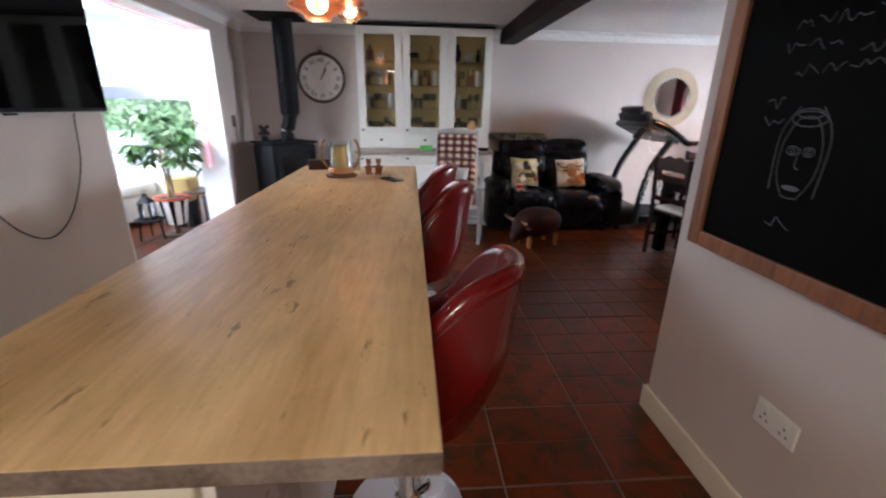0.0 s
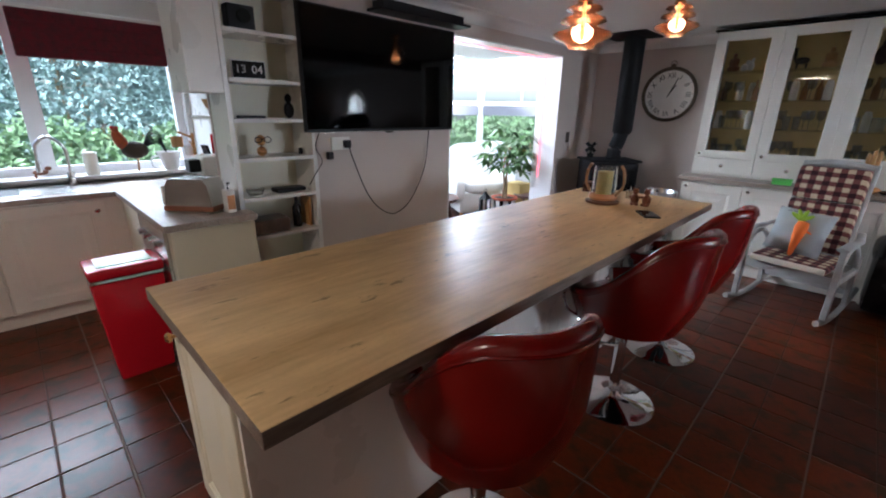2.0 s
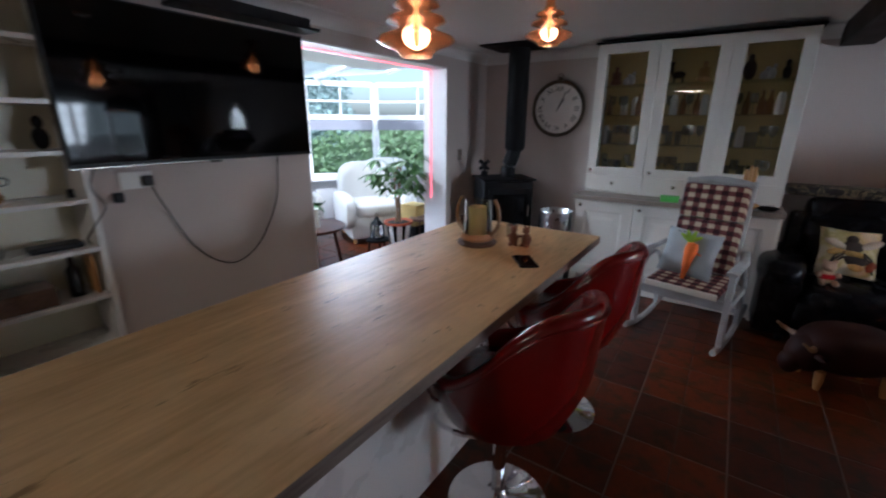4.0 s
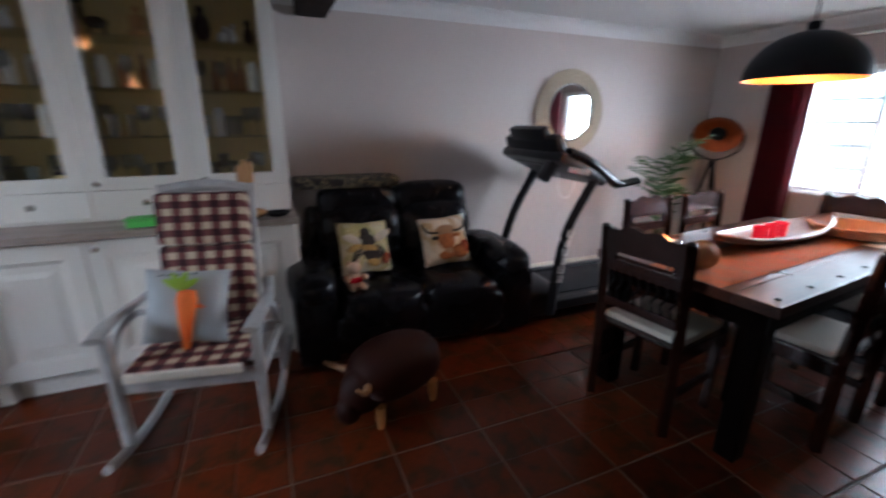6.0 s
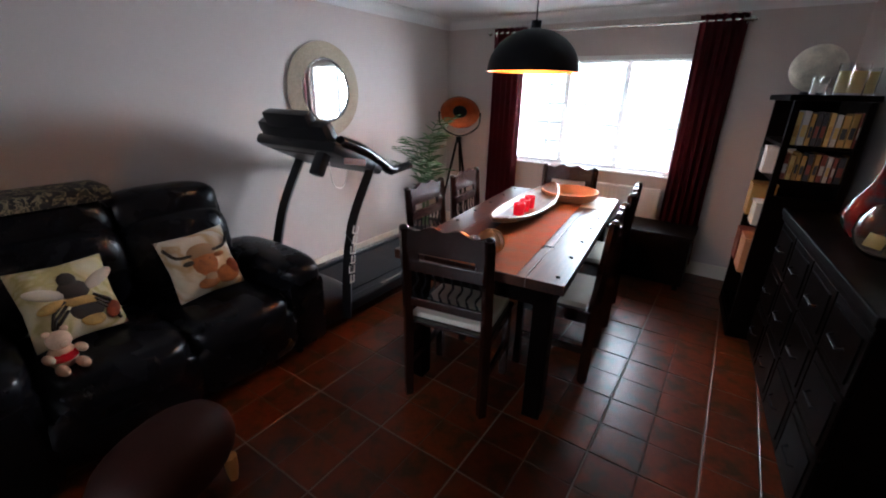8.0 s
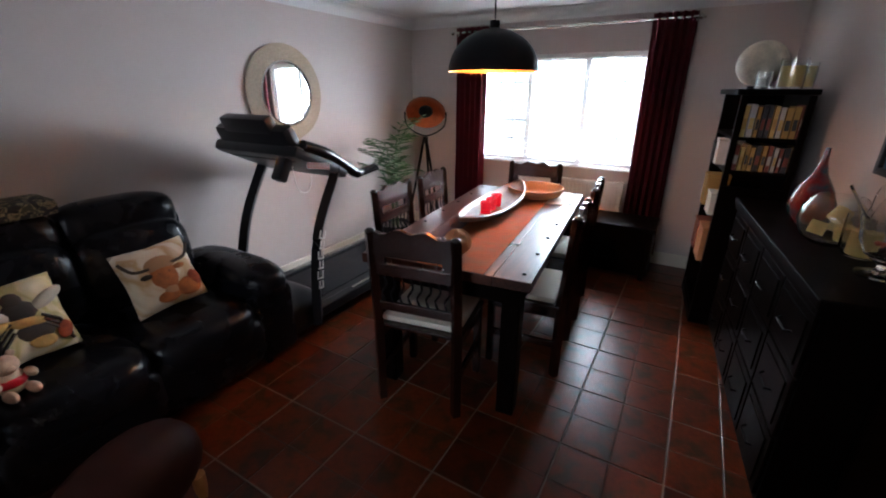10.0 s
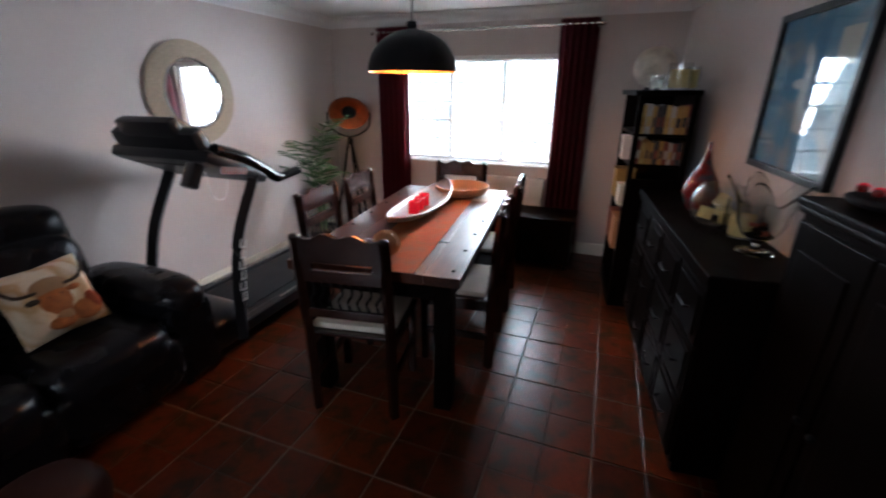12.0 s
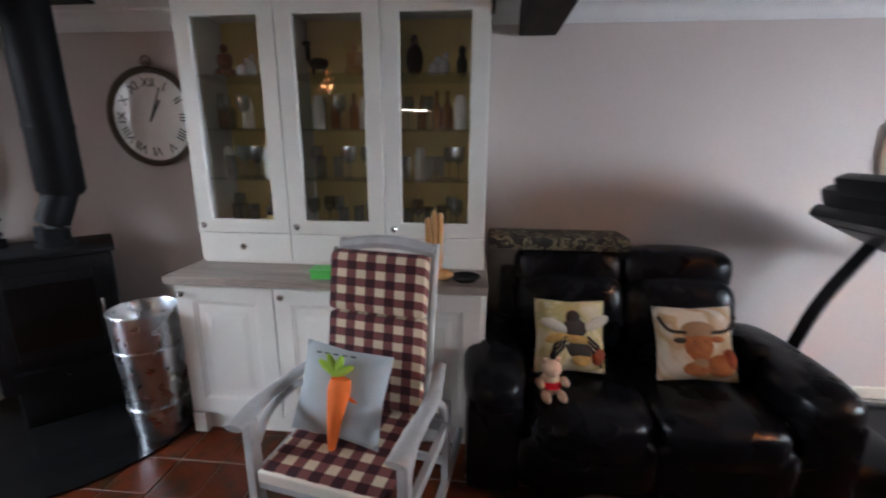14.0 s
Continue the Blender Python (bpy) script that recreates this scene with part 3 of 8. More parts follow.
def foliage(name, blobs, material, label, leaf=0.09, seed=1, category="tree", trunk=None):
    rng = np.random.default_rng(seed)
    t = thing(name, (blobs[0][0], blobs[0][1], -0.2), 0, label, category)
    ox, oy = blobs[0][0], blobs[0][1]
    vs, fs = [], []
    for bxx, byy, bz, rx, ry, rz, cnt in blobs:
        d = rng.normal(size=(cnt, 3))
        d /= np.linalg.norm(d, axis=1)[:, None]
        rad = 0.72 + 0.34 * rng.random(cnt)
        p = d * rad[:, None] * np.array([rx, ry, rz]) + np.array([bxx - ox, byy - oy, bz + 0.2])
        a, b = rng.normal(size=(cnt, 3)), rng.normal(size=(cnt, 3))
        a *= (leaf * (0.6 + 0.8 * rng.random(cnt)) / np.linalg.norm(a, axis=1))[:, None]
        b *= (leaf * 0.55 / np.linalg.norm(b, axis=1))[:, None]
        for k in range(cnt):
            i = len(vs)
            vs += [p[k] - a[k], p[k] + b[k], p[k] + a[k], p[k] - b[k]]
            fs.append((i, i + 1, i + 2, i + 3))
    me = bpy.data.meshes.new("crown")
    me.from_pydata([tuple(v) for v in vs], [], fs)
    me.materials.append(material)
    ob = new("crown", me)
    ob.parent = t
    tx = trunk if trunk else 0.08
    bm = B()
    for bxx, byy, bz, rx, ry, rz, cnt in blobs[::2]:
        tube(bm, [(bxx - ox, byy - oy, 0.0), (bxx - ox + 0.05, byy - oy, 0.1 + bz * 0.6), (bxx - ox, byy - oy, bz + 0.2)], [tx, tx * 0.7, tx * 0.3], 6)
    part("trunk", bm, bark, t)
    return t


rng = random.Random(5)
for k, (x, y, h, w) in enumerate(((-13, 0.5, 8, 2.2), (-12, 3.6, 9, 2.6), (-13.5, 6.8, 8, 2.4), (-12.5, 10, 9, 2.6), (-11.5, 13, 7.5, 2.3), (-13, -3, 8, 2.4))):
    blobs = []
    for j in range(7):
        f = j / 7
        blobs.append((x + rng.uniform(-0.3, 0.3), y + rng.uniform(-0.3, 0.3), 0.8 + f * (h - 1.2), w * (1.05 - f), w * (1.05 - f), h * 0.12, int(6500 * (1.1 - f))))
    foliage("conifer", blobs, conifer, "tall blue-green conifer behind the garden", 0.07, 10 + k)
blobs = [(-7.6 + rng.uniform(-0.3, 0.3), -3 + j * 0.95, 0.5, 0.75, 0.75, 0.55 + rng.uniform(0, 0.25), 1500) for j in range(17)]
foliage("hedge", blobs, hedge_green, "clipped green hedge beyond the window", 0.07, 3, "hedge", 0.03)
blobs = [(-6.6 + j * 0.9, 12.6 + rng.uniform(-0.3, 0.3), 0.7, 0.8, 0.8, 0.8, 1200) for j in range(8)]
foliage("hedge", blobs, hedge_green, "clipped green hedge beyond the garden room", 0.08, 4, "hedge", 0.03)
# Made-up pale ground: throws back sunlight to whiten what the window shows.
setting("pavement", bx(XE + 0.3, 57.9, -60, 60, -0.199, -0.19), surf("bright_ground_surface", (0.52, 0.51, 0.48), 0.85, var=0.12, scale=2), "pale ground added to brighten the east window view")

# Glowing board added far outside so the east window reads as white.
backdrop_glow = surf("backdrop_glow", (0.6, 0.62, 0.6), 0.9, var=0.1, scale=0.12, fine=0.8, bump=0.0, emit=(0.93, 1.0, 0.96), power=2.2)
setting("backdrop", bx(58.0, 58.4, -200, 160, -0.19, 60), backdrop_glow, "glowing pale board added to whiten the east window view", kind="structure")

# ---- the breakfast bar ----
bar = thing("breakfast_bar", (0.79, 3.90, 0), 0, "long cream breakfast bar unit under an oak worktop", "kitchen island")
part("carcass", bx(-0.42, 0.08, -1.33, 1.36, 0.10, 0.885), white_gloss, bar)
part("plinth", bx(-0.38, 0.05, -1.28, 1.32, 0, 0.10), cream_paint, bar)
part("end_panel", bx(0.08, 0.098, -1.34, 1.37, 0.0, 0.885, 0.002), white_gloss, bar)
part("end_panel", bx(-0.42, 0.079, 1.361, 1.378, 0.0, 0.885, 0.002), cream_paint, bar)


def shaker_door(parent, w, h, m, material, knob=None, name="door", knob_mat=None, frame_w=0.07):
    """A framed door in the x-z plane facing -y, its lower left corner at the origin of m."""
    bm = B()
    a, e = frame_w, 0.003
    steps = [(0, 0), (0, -0.017), (e, -0.02), (a, -0.02), (a + 0.003, -0.016), (a + 0.014, -0.014), (a + 0.018, -0.010), (a + 0.055, -0.010), (a + 0.085, -0.016)]
    loops = [[bm.verts.new(m @ Vector(p)) for p in ((i, y, i), (w - i, y, i), (w - i, y, h - i), (i, y, h - i))] for i, y in steps]
    for p, q in zip(loops, loops[1:]):
        for k in range(4):
            j = (k + 1) % 4
            bm.faces.new((p[k], p[j], q[j], q[k]))
    bm.faces.new(loops[-1])
    bm.faces.new(loops[0])
    d = part(name, bm, material, parent)
    if knob:
        bm = lathe(B(), [(0, 0), (0.006, 0), (0.006, 0.012), (0.015, 0.018), (0.017, 0.026), (0.010, 0.033), (0, 0.034)], (0, 0, 0), 14)
        bmesh.ops.transform(bm, matrix=m @ pose(knob[0], -0.0205, knob[1], 90, 0, 0), verts=bm.verts)
        part("knob", bm, knob_mat or nickel, d, smooth=True)
    return d


shaker_door(bar, 0.49, 0.78, pose(-0.417, -1.331, 0.105), cream_paint, (0.06, 0.66), knob_mat=brass)
for k in range(5):
    shaker_door(bar, 0.52, 0.78, pose(-0.421, -1.30 + 0.53 * (k + 1), 0.105, 0, 0, -90), cream_paint, (0.06, 0.68))
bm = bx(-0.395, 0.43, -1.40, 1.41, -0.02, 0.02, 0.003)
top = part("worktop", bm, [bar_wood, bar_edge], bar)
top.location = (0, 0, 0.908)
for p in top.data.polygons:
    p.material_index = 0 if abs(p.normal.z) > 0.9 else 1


# ---- tub bar stools ----
def bar_stool(at, rz):
    s = thing("bar_stool", at, rz, "glossy red leather tub stool on a chrome pedestal", "bar stool", "bar stools at the breakfast bar")
    bm = lathe(B(), [(0, 0), (0.205, 0), (0.205, 0.006), (0.18, 0.014), (0.06, 0.035), (0.035, 0.06), (0.028, 0.07)], seg=36)
    part("base", bm, chrome, s, smooth=True)
    part("column", cyl(cyl(B(), 0.027, 0.07, 0.36), 0.018, 0.36, 0.47), chrome, s, smooth=True)
    ring = [(0.0, 0.03, 0.34), (-0.10, 0.11, 0.34), (-0.24, 0.12, 0.34), (-0.30, 0.0, 0.34), (-0.24, -0.12, 0.34), (-0.10, -0.11, 0.34), (0.0, -0.03, 0.34)]
    part("footrest", tube(B(), curve(ring, 5), 0.010, 8), chrome, s, smooth=True)
    part("seat_plate", bx(-0.12, 0.12, -0.12, 0.12, 0.465, 0.485, 0.004), black_plastic, s)
    # seat
    bm = B()
    ball(bm, (-0.02, 0, 0.555), (0.222, 0.218, 0.066), 24, power=0.7)
    part("seat", bm, red_leather, s, smooth=True)
    # the wrap-round shell: height falls from the back to the arms
    bm = B()
    n, mrow = 48, 10

    def rim(a):
        return 0.62 + 0.345 / (1 + (abs(a) / 1.22) ** 5)

    def wall(a, z, inset):
        f = (z - 0.48) / 0.45
        lean = 0.055 * max(0.0, math.cos(a)) * max(0.0, f) ** 1.5
        r = 0.214 + 0.080 * math.sin(min(1.0, f * 1.5 + 0.12) * math.pi / 2) - inset
        r *= 1 - 0.10 * max(0.0, f - 0.45)
        return ((r * 1.02) * math.cos(a) + lean, (r * 1.0) * math.sin(a), z)

    outer = []
    for i in range(n + 1):
        a = radians(-142 + 284 * i / n)
        topz = rim(a)
        ring = []
        for j in range(mrow):
            ring.append(bm.verts.new(wall(a, 0.485 + (topz - 0.485) * j / (mrow - 1), 0)))
        th = 0.058
        for k in range(1, 6):
            b_ = math.pi * k / 6
            x, y, z = wall(a, topz, th / 2 - th / 2 * math.cos(b_))
            ring.append(bm.verts.new((x, y, z + 0.026 * math.sin(b_))))
        pleat = 0.004 * abs(math.sin(a * 11))
        for j in range(mrow):
            ring.append(bm.verts.new(wall(a, topz + (0.485 - topz) * j / (mrow - 1), th + pleat * min(1, j / 3))))
        outer.append(ring)
    for a, b in zip(outer, outer[1:]):
        m_ = len(a)
        for j in range(m_):
            bm.faces.new((a[j], a[(j + 1) % m_], b[(j + 1) % m_], b[j]))
    bm.faces.new(outer[0])
    bm.faces.new(outer[-1])
    part("shell", bm, red_leather, s, smooth=True)
    for sgn in (-1, 1):
        pts = [Vector(wall(radians(sgn * 142 * i / 20), rim(radians(sgn * 142 * i / 20)) - 0.012, -0.002)) for i in range(21)]
        part("piping", tube(B(), pts, 0.0045, 6), red_leather, s, smooth=True)
    for y in (-0.17, 0.17):
        part("arm_bar", tube(B(), curve([(-0.05, y * 0.5, 0.478), (-0.19, y, 0.485), (-0.245, y * 1.05, 0.55), (-0.22, y * 1.15, 0.61), (-0.15, y * 1.3, 0.625)], 5), 0.009, 8), chrome, s, smooth=True)
    return s


st1 = bar_stool((1.155, 3.18, 0), -22)
for m in (pose(1.165, 4.28, 0, 0, 0, -9), pose(1.16, 5.00, 0, 0, 0, -6)):
    copy_thing(st1, m)

# ---- the dresser ----
dr = thing("dresser", (1.355, 7.56, 0), 0, "tall cream glazed dresser with a grey oak worktop full of glasses", "display cabinet")
X0, X1 = -0.765, 0.765
bm = B()
box(bm, X0, X0 + 0.018, -0.60, 0, 0.02, 0.845)
box(bm, X1 - 0.018, X1, -0.60, 0, 0.02, 0.845)
box(bm, X0 + 0.018, X1 - 0.018, -0.60, -0.002, 0.11, 0.128)
box(bm, X0 + 0.018, X1 - 0.018, -0.60, -0.002, 0.827, 0.845)
box(bm, X0 + 0.018, X1 - 0.018, -0.012, -0.002, 0.128, 0.827)
part("base_carcass", bm, cabinet_cream, dr)
part("plinth", bx(X0 + 0.06, X1 - 0.06, -0.575, -0.56, 0.0, 0.11), cabinet_cream, dr)
for x in (X0, X1 - 0.07):
    part("foot", bx(x, x + 0.07, -0.622, -0.56, 0.0, 0.115, 0.004), cabinet_cream, dr)
part("worktop", bx(X0 - 0.035, X1 + 0.02, -0.645, 0, 0.846, 0.885, 0.004), worktop_oak, dr)
for k in range(3):
    shaker_door(dr, 0.503, 0.715, pose(X0 + 0.003 + 0.509 * k, -0.601, 0.122), cabinet_cream, (0.045, 0.675), frame_w=0.085)
# side panel mouldings facing east
part("side_panel", (lambda b: (box(b, X1 + 0.001, X1 + 0.014, -0.59, -0.50, 0.115, 0.84, 0.002), box(b, X1 + 0.001, X1 + 0.014, -0.10, -0.01, 0.115, 0.84, 0.002), box(b, X1 + 0.001, X1 + 0.014, -0.50, -0.10, 0.115, 0.20, 0.002), box(b, X1 + 0.001, X1 + 0.014, -0.50, -0.10, 0.75, 0.84, 0.002), b)[-1])(B()), cabinet_cream, dr)
bm = B()
box(bm, X0, X0 + 0.018, -0.36, 0, 0.886, 2.19)
box(bm, X1 - 0.018, X1, -0.36, 0, 0.886, 2.19)
box(bm, X0 + 0.018, X1 - 0.018, -0.36, -0.002, 0.886, 0.904)
box(bm, X0 + 0.018, X1 - 0.018, -0.36, -0.002, 1.046, 1.064)
box(bm, X0 + 0.018, X1 - 0.018, -0.36, -0.002, 2.172, 2.19)
for k in (1, 2):
    x = X0 + 0.51 * k
    box(bm, x - 0.009, x + 0.009, -0.36, -0.012, 0.904, 2.172)
part("upper_carcass", bm, cabinet_cream, dr)
part("back_panel", bx(X0 + 0.019, X1 - 0.019, -0.012, -0.003, 1.065, 2.171), amber_panel, dr, "warm amber back panel")
part("cornice", bx(X0 - 0.02, X1 + 0.02, -0.395, 0, 2.191, 2.206, 0.003), dark_wood, dr, "thin dark top board")
SHELF_Z = (1.33, 1.585, 1.845)
for k in range(3):
    x = X0 + 0.003 + 0.51 * k
    w = 0.504
    m = pose(x, -0.361, 0.906)
    bm = B()
    box(bm, 0, w, -0.02, 0, 0, 0.148, 0.003, m)
    d = part("drawer", bm, cabinet_cream, dr)
    bm = lathe(B(), [(0, 0), (0.006, 0), (0.006, 0.012), (0.015, 0.018), (0.017, 0.026), (0.010, 0.033), (0, 0.034)], (0, 0, 0), 14)
    bmesh.ops.transform(bm, matrix=m @ pose(w / 2, -0.0205, 0.08, 90, 0, 0), verts=bm.verts)
    part("knob", bm, nickel, d, smooth=True)
    h = 1.128
    m = pose(x, -0.361, 1.058)
    bm = B()
    fw = 0.085
    loops = [[bm.verts.new(m @ Vector(p)) for p in ((i, y, k0), (w - i, y, k0), (w - i, y, h - k1), (i, y, h - k1))] for i, y, k0, k1 in ((0, 0, 0, 0), (0, -0.018, 0, 0), (0.002, -0.02, 0.002, 0.002), (fw - 0.004, -0.02, 0.066, 0.076), (fw, -0.014, 0.07, 0.08), (fw, 0, 0.07, 0.08))]
    for p, q in zip(loops, loops[1:] + loops[:1]):
        for kk in range(4):
            j = (kk + 1) % 4
            bm.faces.new((p[kk], p[j], q[j], q[kk]))
    d = part("glazed_door", bm, cabinet_cream, dr)
    part("pane", bx(fw - 0.004, w - fw + 0.004, -0.012, -0.008, 0.066, h - 0.076, m=m), pane_glass, d).visible_shadow = False
    bm = lathe(B(), [(0, 0), (0.006, 0), (0.006, 0.012), (0.015, 0.018), (0.017, 0.026), (0.010, 0.033), (0, 0.034)], (0, 0, 0), 14)
    bmesh.ops.transform(bm, matrix=m @ pose(0.045, -0.0205, 0.04, 90, 0, 0), verts=bm.verts)
    part("knob", bm, nickel, d, smooth=True)
    for z in SHELF_Z:
        part("glass_shelf", bx(x + 0.01, x + w - 0.01, -0.345, -0.015, z, z + 0.006), pane_glass, dr)

# ---- rocking chair ----
rk = thing("rocking_chair", (1.65, 6.54, 0), -11, "grey-washed wooden rocking chair with checked cushions", "rocking chair")
rk.matrix_basis = rk.matrix_basis @ Matrix.Diagonal((1, 1, 0.93, 1))
for sx in (-0.29, 0.29):
    arc = [(sx, -0.46 + 0.92 * k / 12, 0.015 + 0.115 * ((k - 5) / 7) ** 2) for k in range(13)]
    bm = B()
    tube(bm, arc, 0.020, 8, flat=1.2)
    part("rocker", bm, rocker_paint, rk, smooth=True)
    part("front_leg", bx(sx - 0.019, sx + 0.019, -0.31, -0.265, 0.05, 0.62, 0.006), rocker_paint, rk)
    part("rear_leg", box(B(), -0.017, 0.017, -0.02, 0.02, 0.0, 0.42, 0.005, pose(sx, 0.20, 0.06, 0, 0, 0)), rocker_paint, rk)
    arm = curve([(sx, -0.36, 0.635), (sx * 1.03, -0.20, 0.650), (sx * 1.02, 0.0, 0.645), (sx * 0.90, 0.20, 0.665)], 5)
    part("armrest", tube(B(), arm, [0.036] * 6 + [0.032] * 5 + [0.026] * 5, 10, flat=0.45), rocker_paint, rk, smooth=True)
    part("arm_curve", tube(B(), curve([(sx, -0.27, 0.50), (sx, -0.18, 0.59), (sx, -0.02, 0.60), (sx, 0.12, 0.52), (sx, 0.18, 0.40)], 5), 0.017, 8), rocker_paint, rk, smooth=True)
    part("back_post", tube(B(), curve([(sx * 0.74, 0.12, 0.36), (sx * 0.74, 0.20, 0.75), (sx * 0.74, 0.29, 1.20)], 5), 0.017, 8), rocker_paint, rk, smooth=True)
    part("side_rail", bx(sx - 0.014, sx + 0.014, -0.27, 0.21, 0.33, 0.38, 0.004), rocker_paint, rk)
part("front_rail", bx(-0.27, 0.27, -0.30, -0.27, 0.33, 0.40, 0.004), rocker_paint, rk)
part("rear_rail", bx(-0.27, 0.27, 0.185, 0.215, 0.33, 0.39, 0.004), rocker_paint, rk)
part("stretcher", bx(-0.27, 0.27, 0.19, 0.21, 0.14, 0.18, 0.004), rocker_paint, rk)
crest = []
for k in range(9):
    x = -0.21 + 0.42 * k / 8
    crest.append((x, 0.285, 1.165 + 0.03 * math.cos(x / 0.21 * math.pi / 2)))
part("crest_rail", tube(B(), crest, 0.032, 8, flat=1.0), rocker_paint, rk, smooth=True)
for k in range(5):
    x = -0.15 + 0.075 * k
    part("back_slat", box(B(), x - 0.016, x + 0.016, 0.135, 0.15, 0.38, 1.14, 0, pose(0, -0.065, 0.02, -9, 0, 0)), rocker_paint, rk)


def check_cloth():
    m = surf("check_cloth", (0.55, 0.42, 0.30), 0.9, var=0.08, scale=20, fine=500, bump=0.25)
    nt = m.node_tree
    n, l = nt.nodes, nt.links
    b = n["Principled BSDF"]
    tc = n.new("ShaderNodeTexCoord")
    sep = n.new("ShaderNodeSeparateXYZ")
    l.new(tc.outputs["Object"], sep.inputs[0])

    def stripe(src):
        a = n.new("ShaderNodeMath")
        a.operation = "MULTIPLY"
        a.inputs[1].default_value = 1 / 0.086
        l.new(src, a.inputs[0])
        f = n.new("ShaderNodeMath")
        f.operation = "FRACT"
        l.new(a.outputs[0], f.inputs[0])
        g = n.new("ShaderNodeMath")
        g.operation = "GREATER_THAN"
        g.inputs[1].default_value = 0.50
        l.new(f.outputs[0], g.inputs[0])
        return g.outputs[0]

    long_ = n.new("ShaderNodeMath")
    l.new(sep.outputs[1], long_.inputs[0])
    l.new(sep.outputs[2], long_.inputs[1])
    s1, s2 = stripe(sep.outputs[0]), stripe(long_.outputs[0])
    add = n.new("ShaderNodeMath")
    l.new(s1, add.inputs[0])
    l.new(s2, add.inputs[1])
    half = n.new("ShaderNodeMath")
    half.operation = "MULTIPLY"
    half.inputs[1].default_value = 0.5
    l.new(add.outputs[0], half.inputs[0])
    cr = n.new("ShaderNodeValToRGB")
    cr.color_ramp.interpolation = "CONSTANT"
    cr.color_ramp.elements[0].color = (0.62, 0.52, 0.36, 1)
    cr.color_ramp.elements[1].position, cr.color_ramp.elements[1].color = 0.9, (0.035, 0.004, 0.008, 1)
    e = cr.color_ramp.elements.new(0.3)
    e.color = (0.17, 0.055, 0.05, 1)
    l.new(half.outputs[0], cr.inputs[0])
    l.new(cr.outputs[0], b.inputs["Base Color"].links[0].from_node.inputs[0])
    return m


check = check_cloth()
cush = thing("chair_cushion", (1.65, 6.54, 0), -11, "burgundy and cream checked cushion tied over the rocking chair", "cushion")
cush.matrix_basis = cush.matrix_basis @ Matrix.Diagonal((1, 1, 0.93, 1))
part("seat_pad", box(B(), -0.235, 0.235, -0.335, 0.14, 0.402, 0.462, 0.024), check, cush, smooth=True)
part("front_band", box(B(), -0.232, 0.232, -0.343, -0.325, 0.408, 0.456, 0.008), paper, cush, "plain beige edge band")
BK = pose(0, 0.135, 0.47, -9.5, 0, 0)
part("back_pad", box(B(), -0.215, 0.215, -0.075, 0.0, 0.0, 0.42, 0.028, BK), check, cush, smooth=True)
part("head_pad", box(B(), -0.215, 0.215, -0.085, -0.002, 0.425, 0.70, 0.032, BK), check, cush, smooth=True)

# the small cushion and the toy carrot
pc = thing("scatter_cushion", (1.60, 6.47, 0.433), -11, "pale blue-grey printed cushion leaning on the rocking chair", "cushion")
M = pose(0, -0.015, 0.175, -20, 4, 0)
part("cover", pillow(B(), 0.36, 0.34, 0.11, M), grey_cloth, pc, smooth=True)
part("printed_patch", ball(B(), (0.045, -0.062, 0.13), (0.075, 0.012, 0.075), 14), carrot_orange, pc, "printed orange pumpkin shape", smooth=True)
part("printed_patch", ball(B(), (-0.055, -0.068, 0.12), (0.02, 0.012, 0.05), 10), purple_felt, pc, "printed purple shape", smooth=True)
for k in range(5):
    part("print_line", bx(-0.10 + 0.035 * k, -0.08 + 0.035 * k, -0.058, -0.055, 0.305, 0.309, m=pose(0, 0.050, 0.02, 0, 0, 0)), ink, pc)
ct = thing("toy_carrot", (1.585, 6.375, 0.433), -11, "orange plush carrot with green felt leaves", "soft toy")
bm = lathe(B(), [(0, 0), (0.014, 0.01), (0.025, 0.08), (0.036, 0.16), (0.044, 0.23), (0.036, 0.27), (0, 0.28)], (0, -0.02, 0.0), 16, m=pose(0, 0, 0, -14, 4, 0))
part("body", bm, carrot_orange, ct, smooth=True)
for k, a in enumerate((-55, -20, 20, 60)):
    part("leaf", ball(B(), (0.0, 0.045, 0.275), (0.016, 0.014, 0.055), 10, pose(0.0, 0, 0, 0, 0, 0) @ pose(0, 0, 0, 0, a, 0) @ pose(0, 0, 0.03)), lime_felt, ct, smooth=True)

# ---- sofa ----
sf = thing("sofa", (2.84, 7.06, 0), 0, "black leather reclining two-seater sofa against the wall", "sofa")
part("base", bx(-0.60, 0.60, -0.36, 0.42, 0.05, 0.30, 0.03), dark_leather, sf, smooth=True)
for sx in (-1, 1):
    bm = B()
    box(bm, sx * 0.66 - 0.125, sx * 0.66 + 0.125, -0.43, 0.36, 0.04, 0.48, 0.05)
    ball(bm, (sx * 0.66, -0.03, 0.49), (0.145, 0.42, 0.115), 22, power=0.62)
    part("arm", bm, dark_leather, sf, smooth=True)
    x = sx * 0.27
    part("seat_cushion", ball(B(), (x, -0.12, 0.335), (0.29, 0.36, 0.13), 22, power=0.5), dark_leather, sf, smooth=True)
    bm = B()
    ball(bm, (x, 0.22, 0.66), (0.285, 0.16, 0.22), 22, pose(0, 0, 0, -8, 0, 0), power=0.55)
    part("back_cushion", bm, dark_leather, sf, smooth=True)
    part("headrest", ball(B(), (x, 0.28, 0.88), (0.285, 0.13, 0.13), 22, pose(0, 0, 0, -6, 0, 0), power=0.6), dark_leather, sf, smooth=True)
    part("front_pad", ball(B(), (x, -0.40, 0.22), (0.29, 0.06, 0.15), 18, power=0.5), dark_leather, sf, smooth=True)
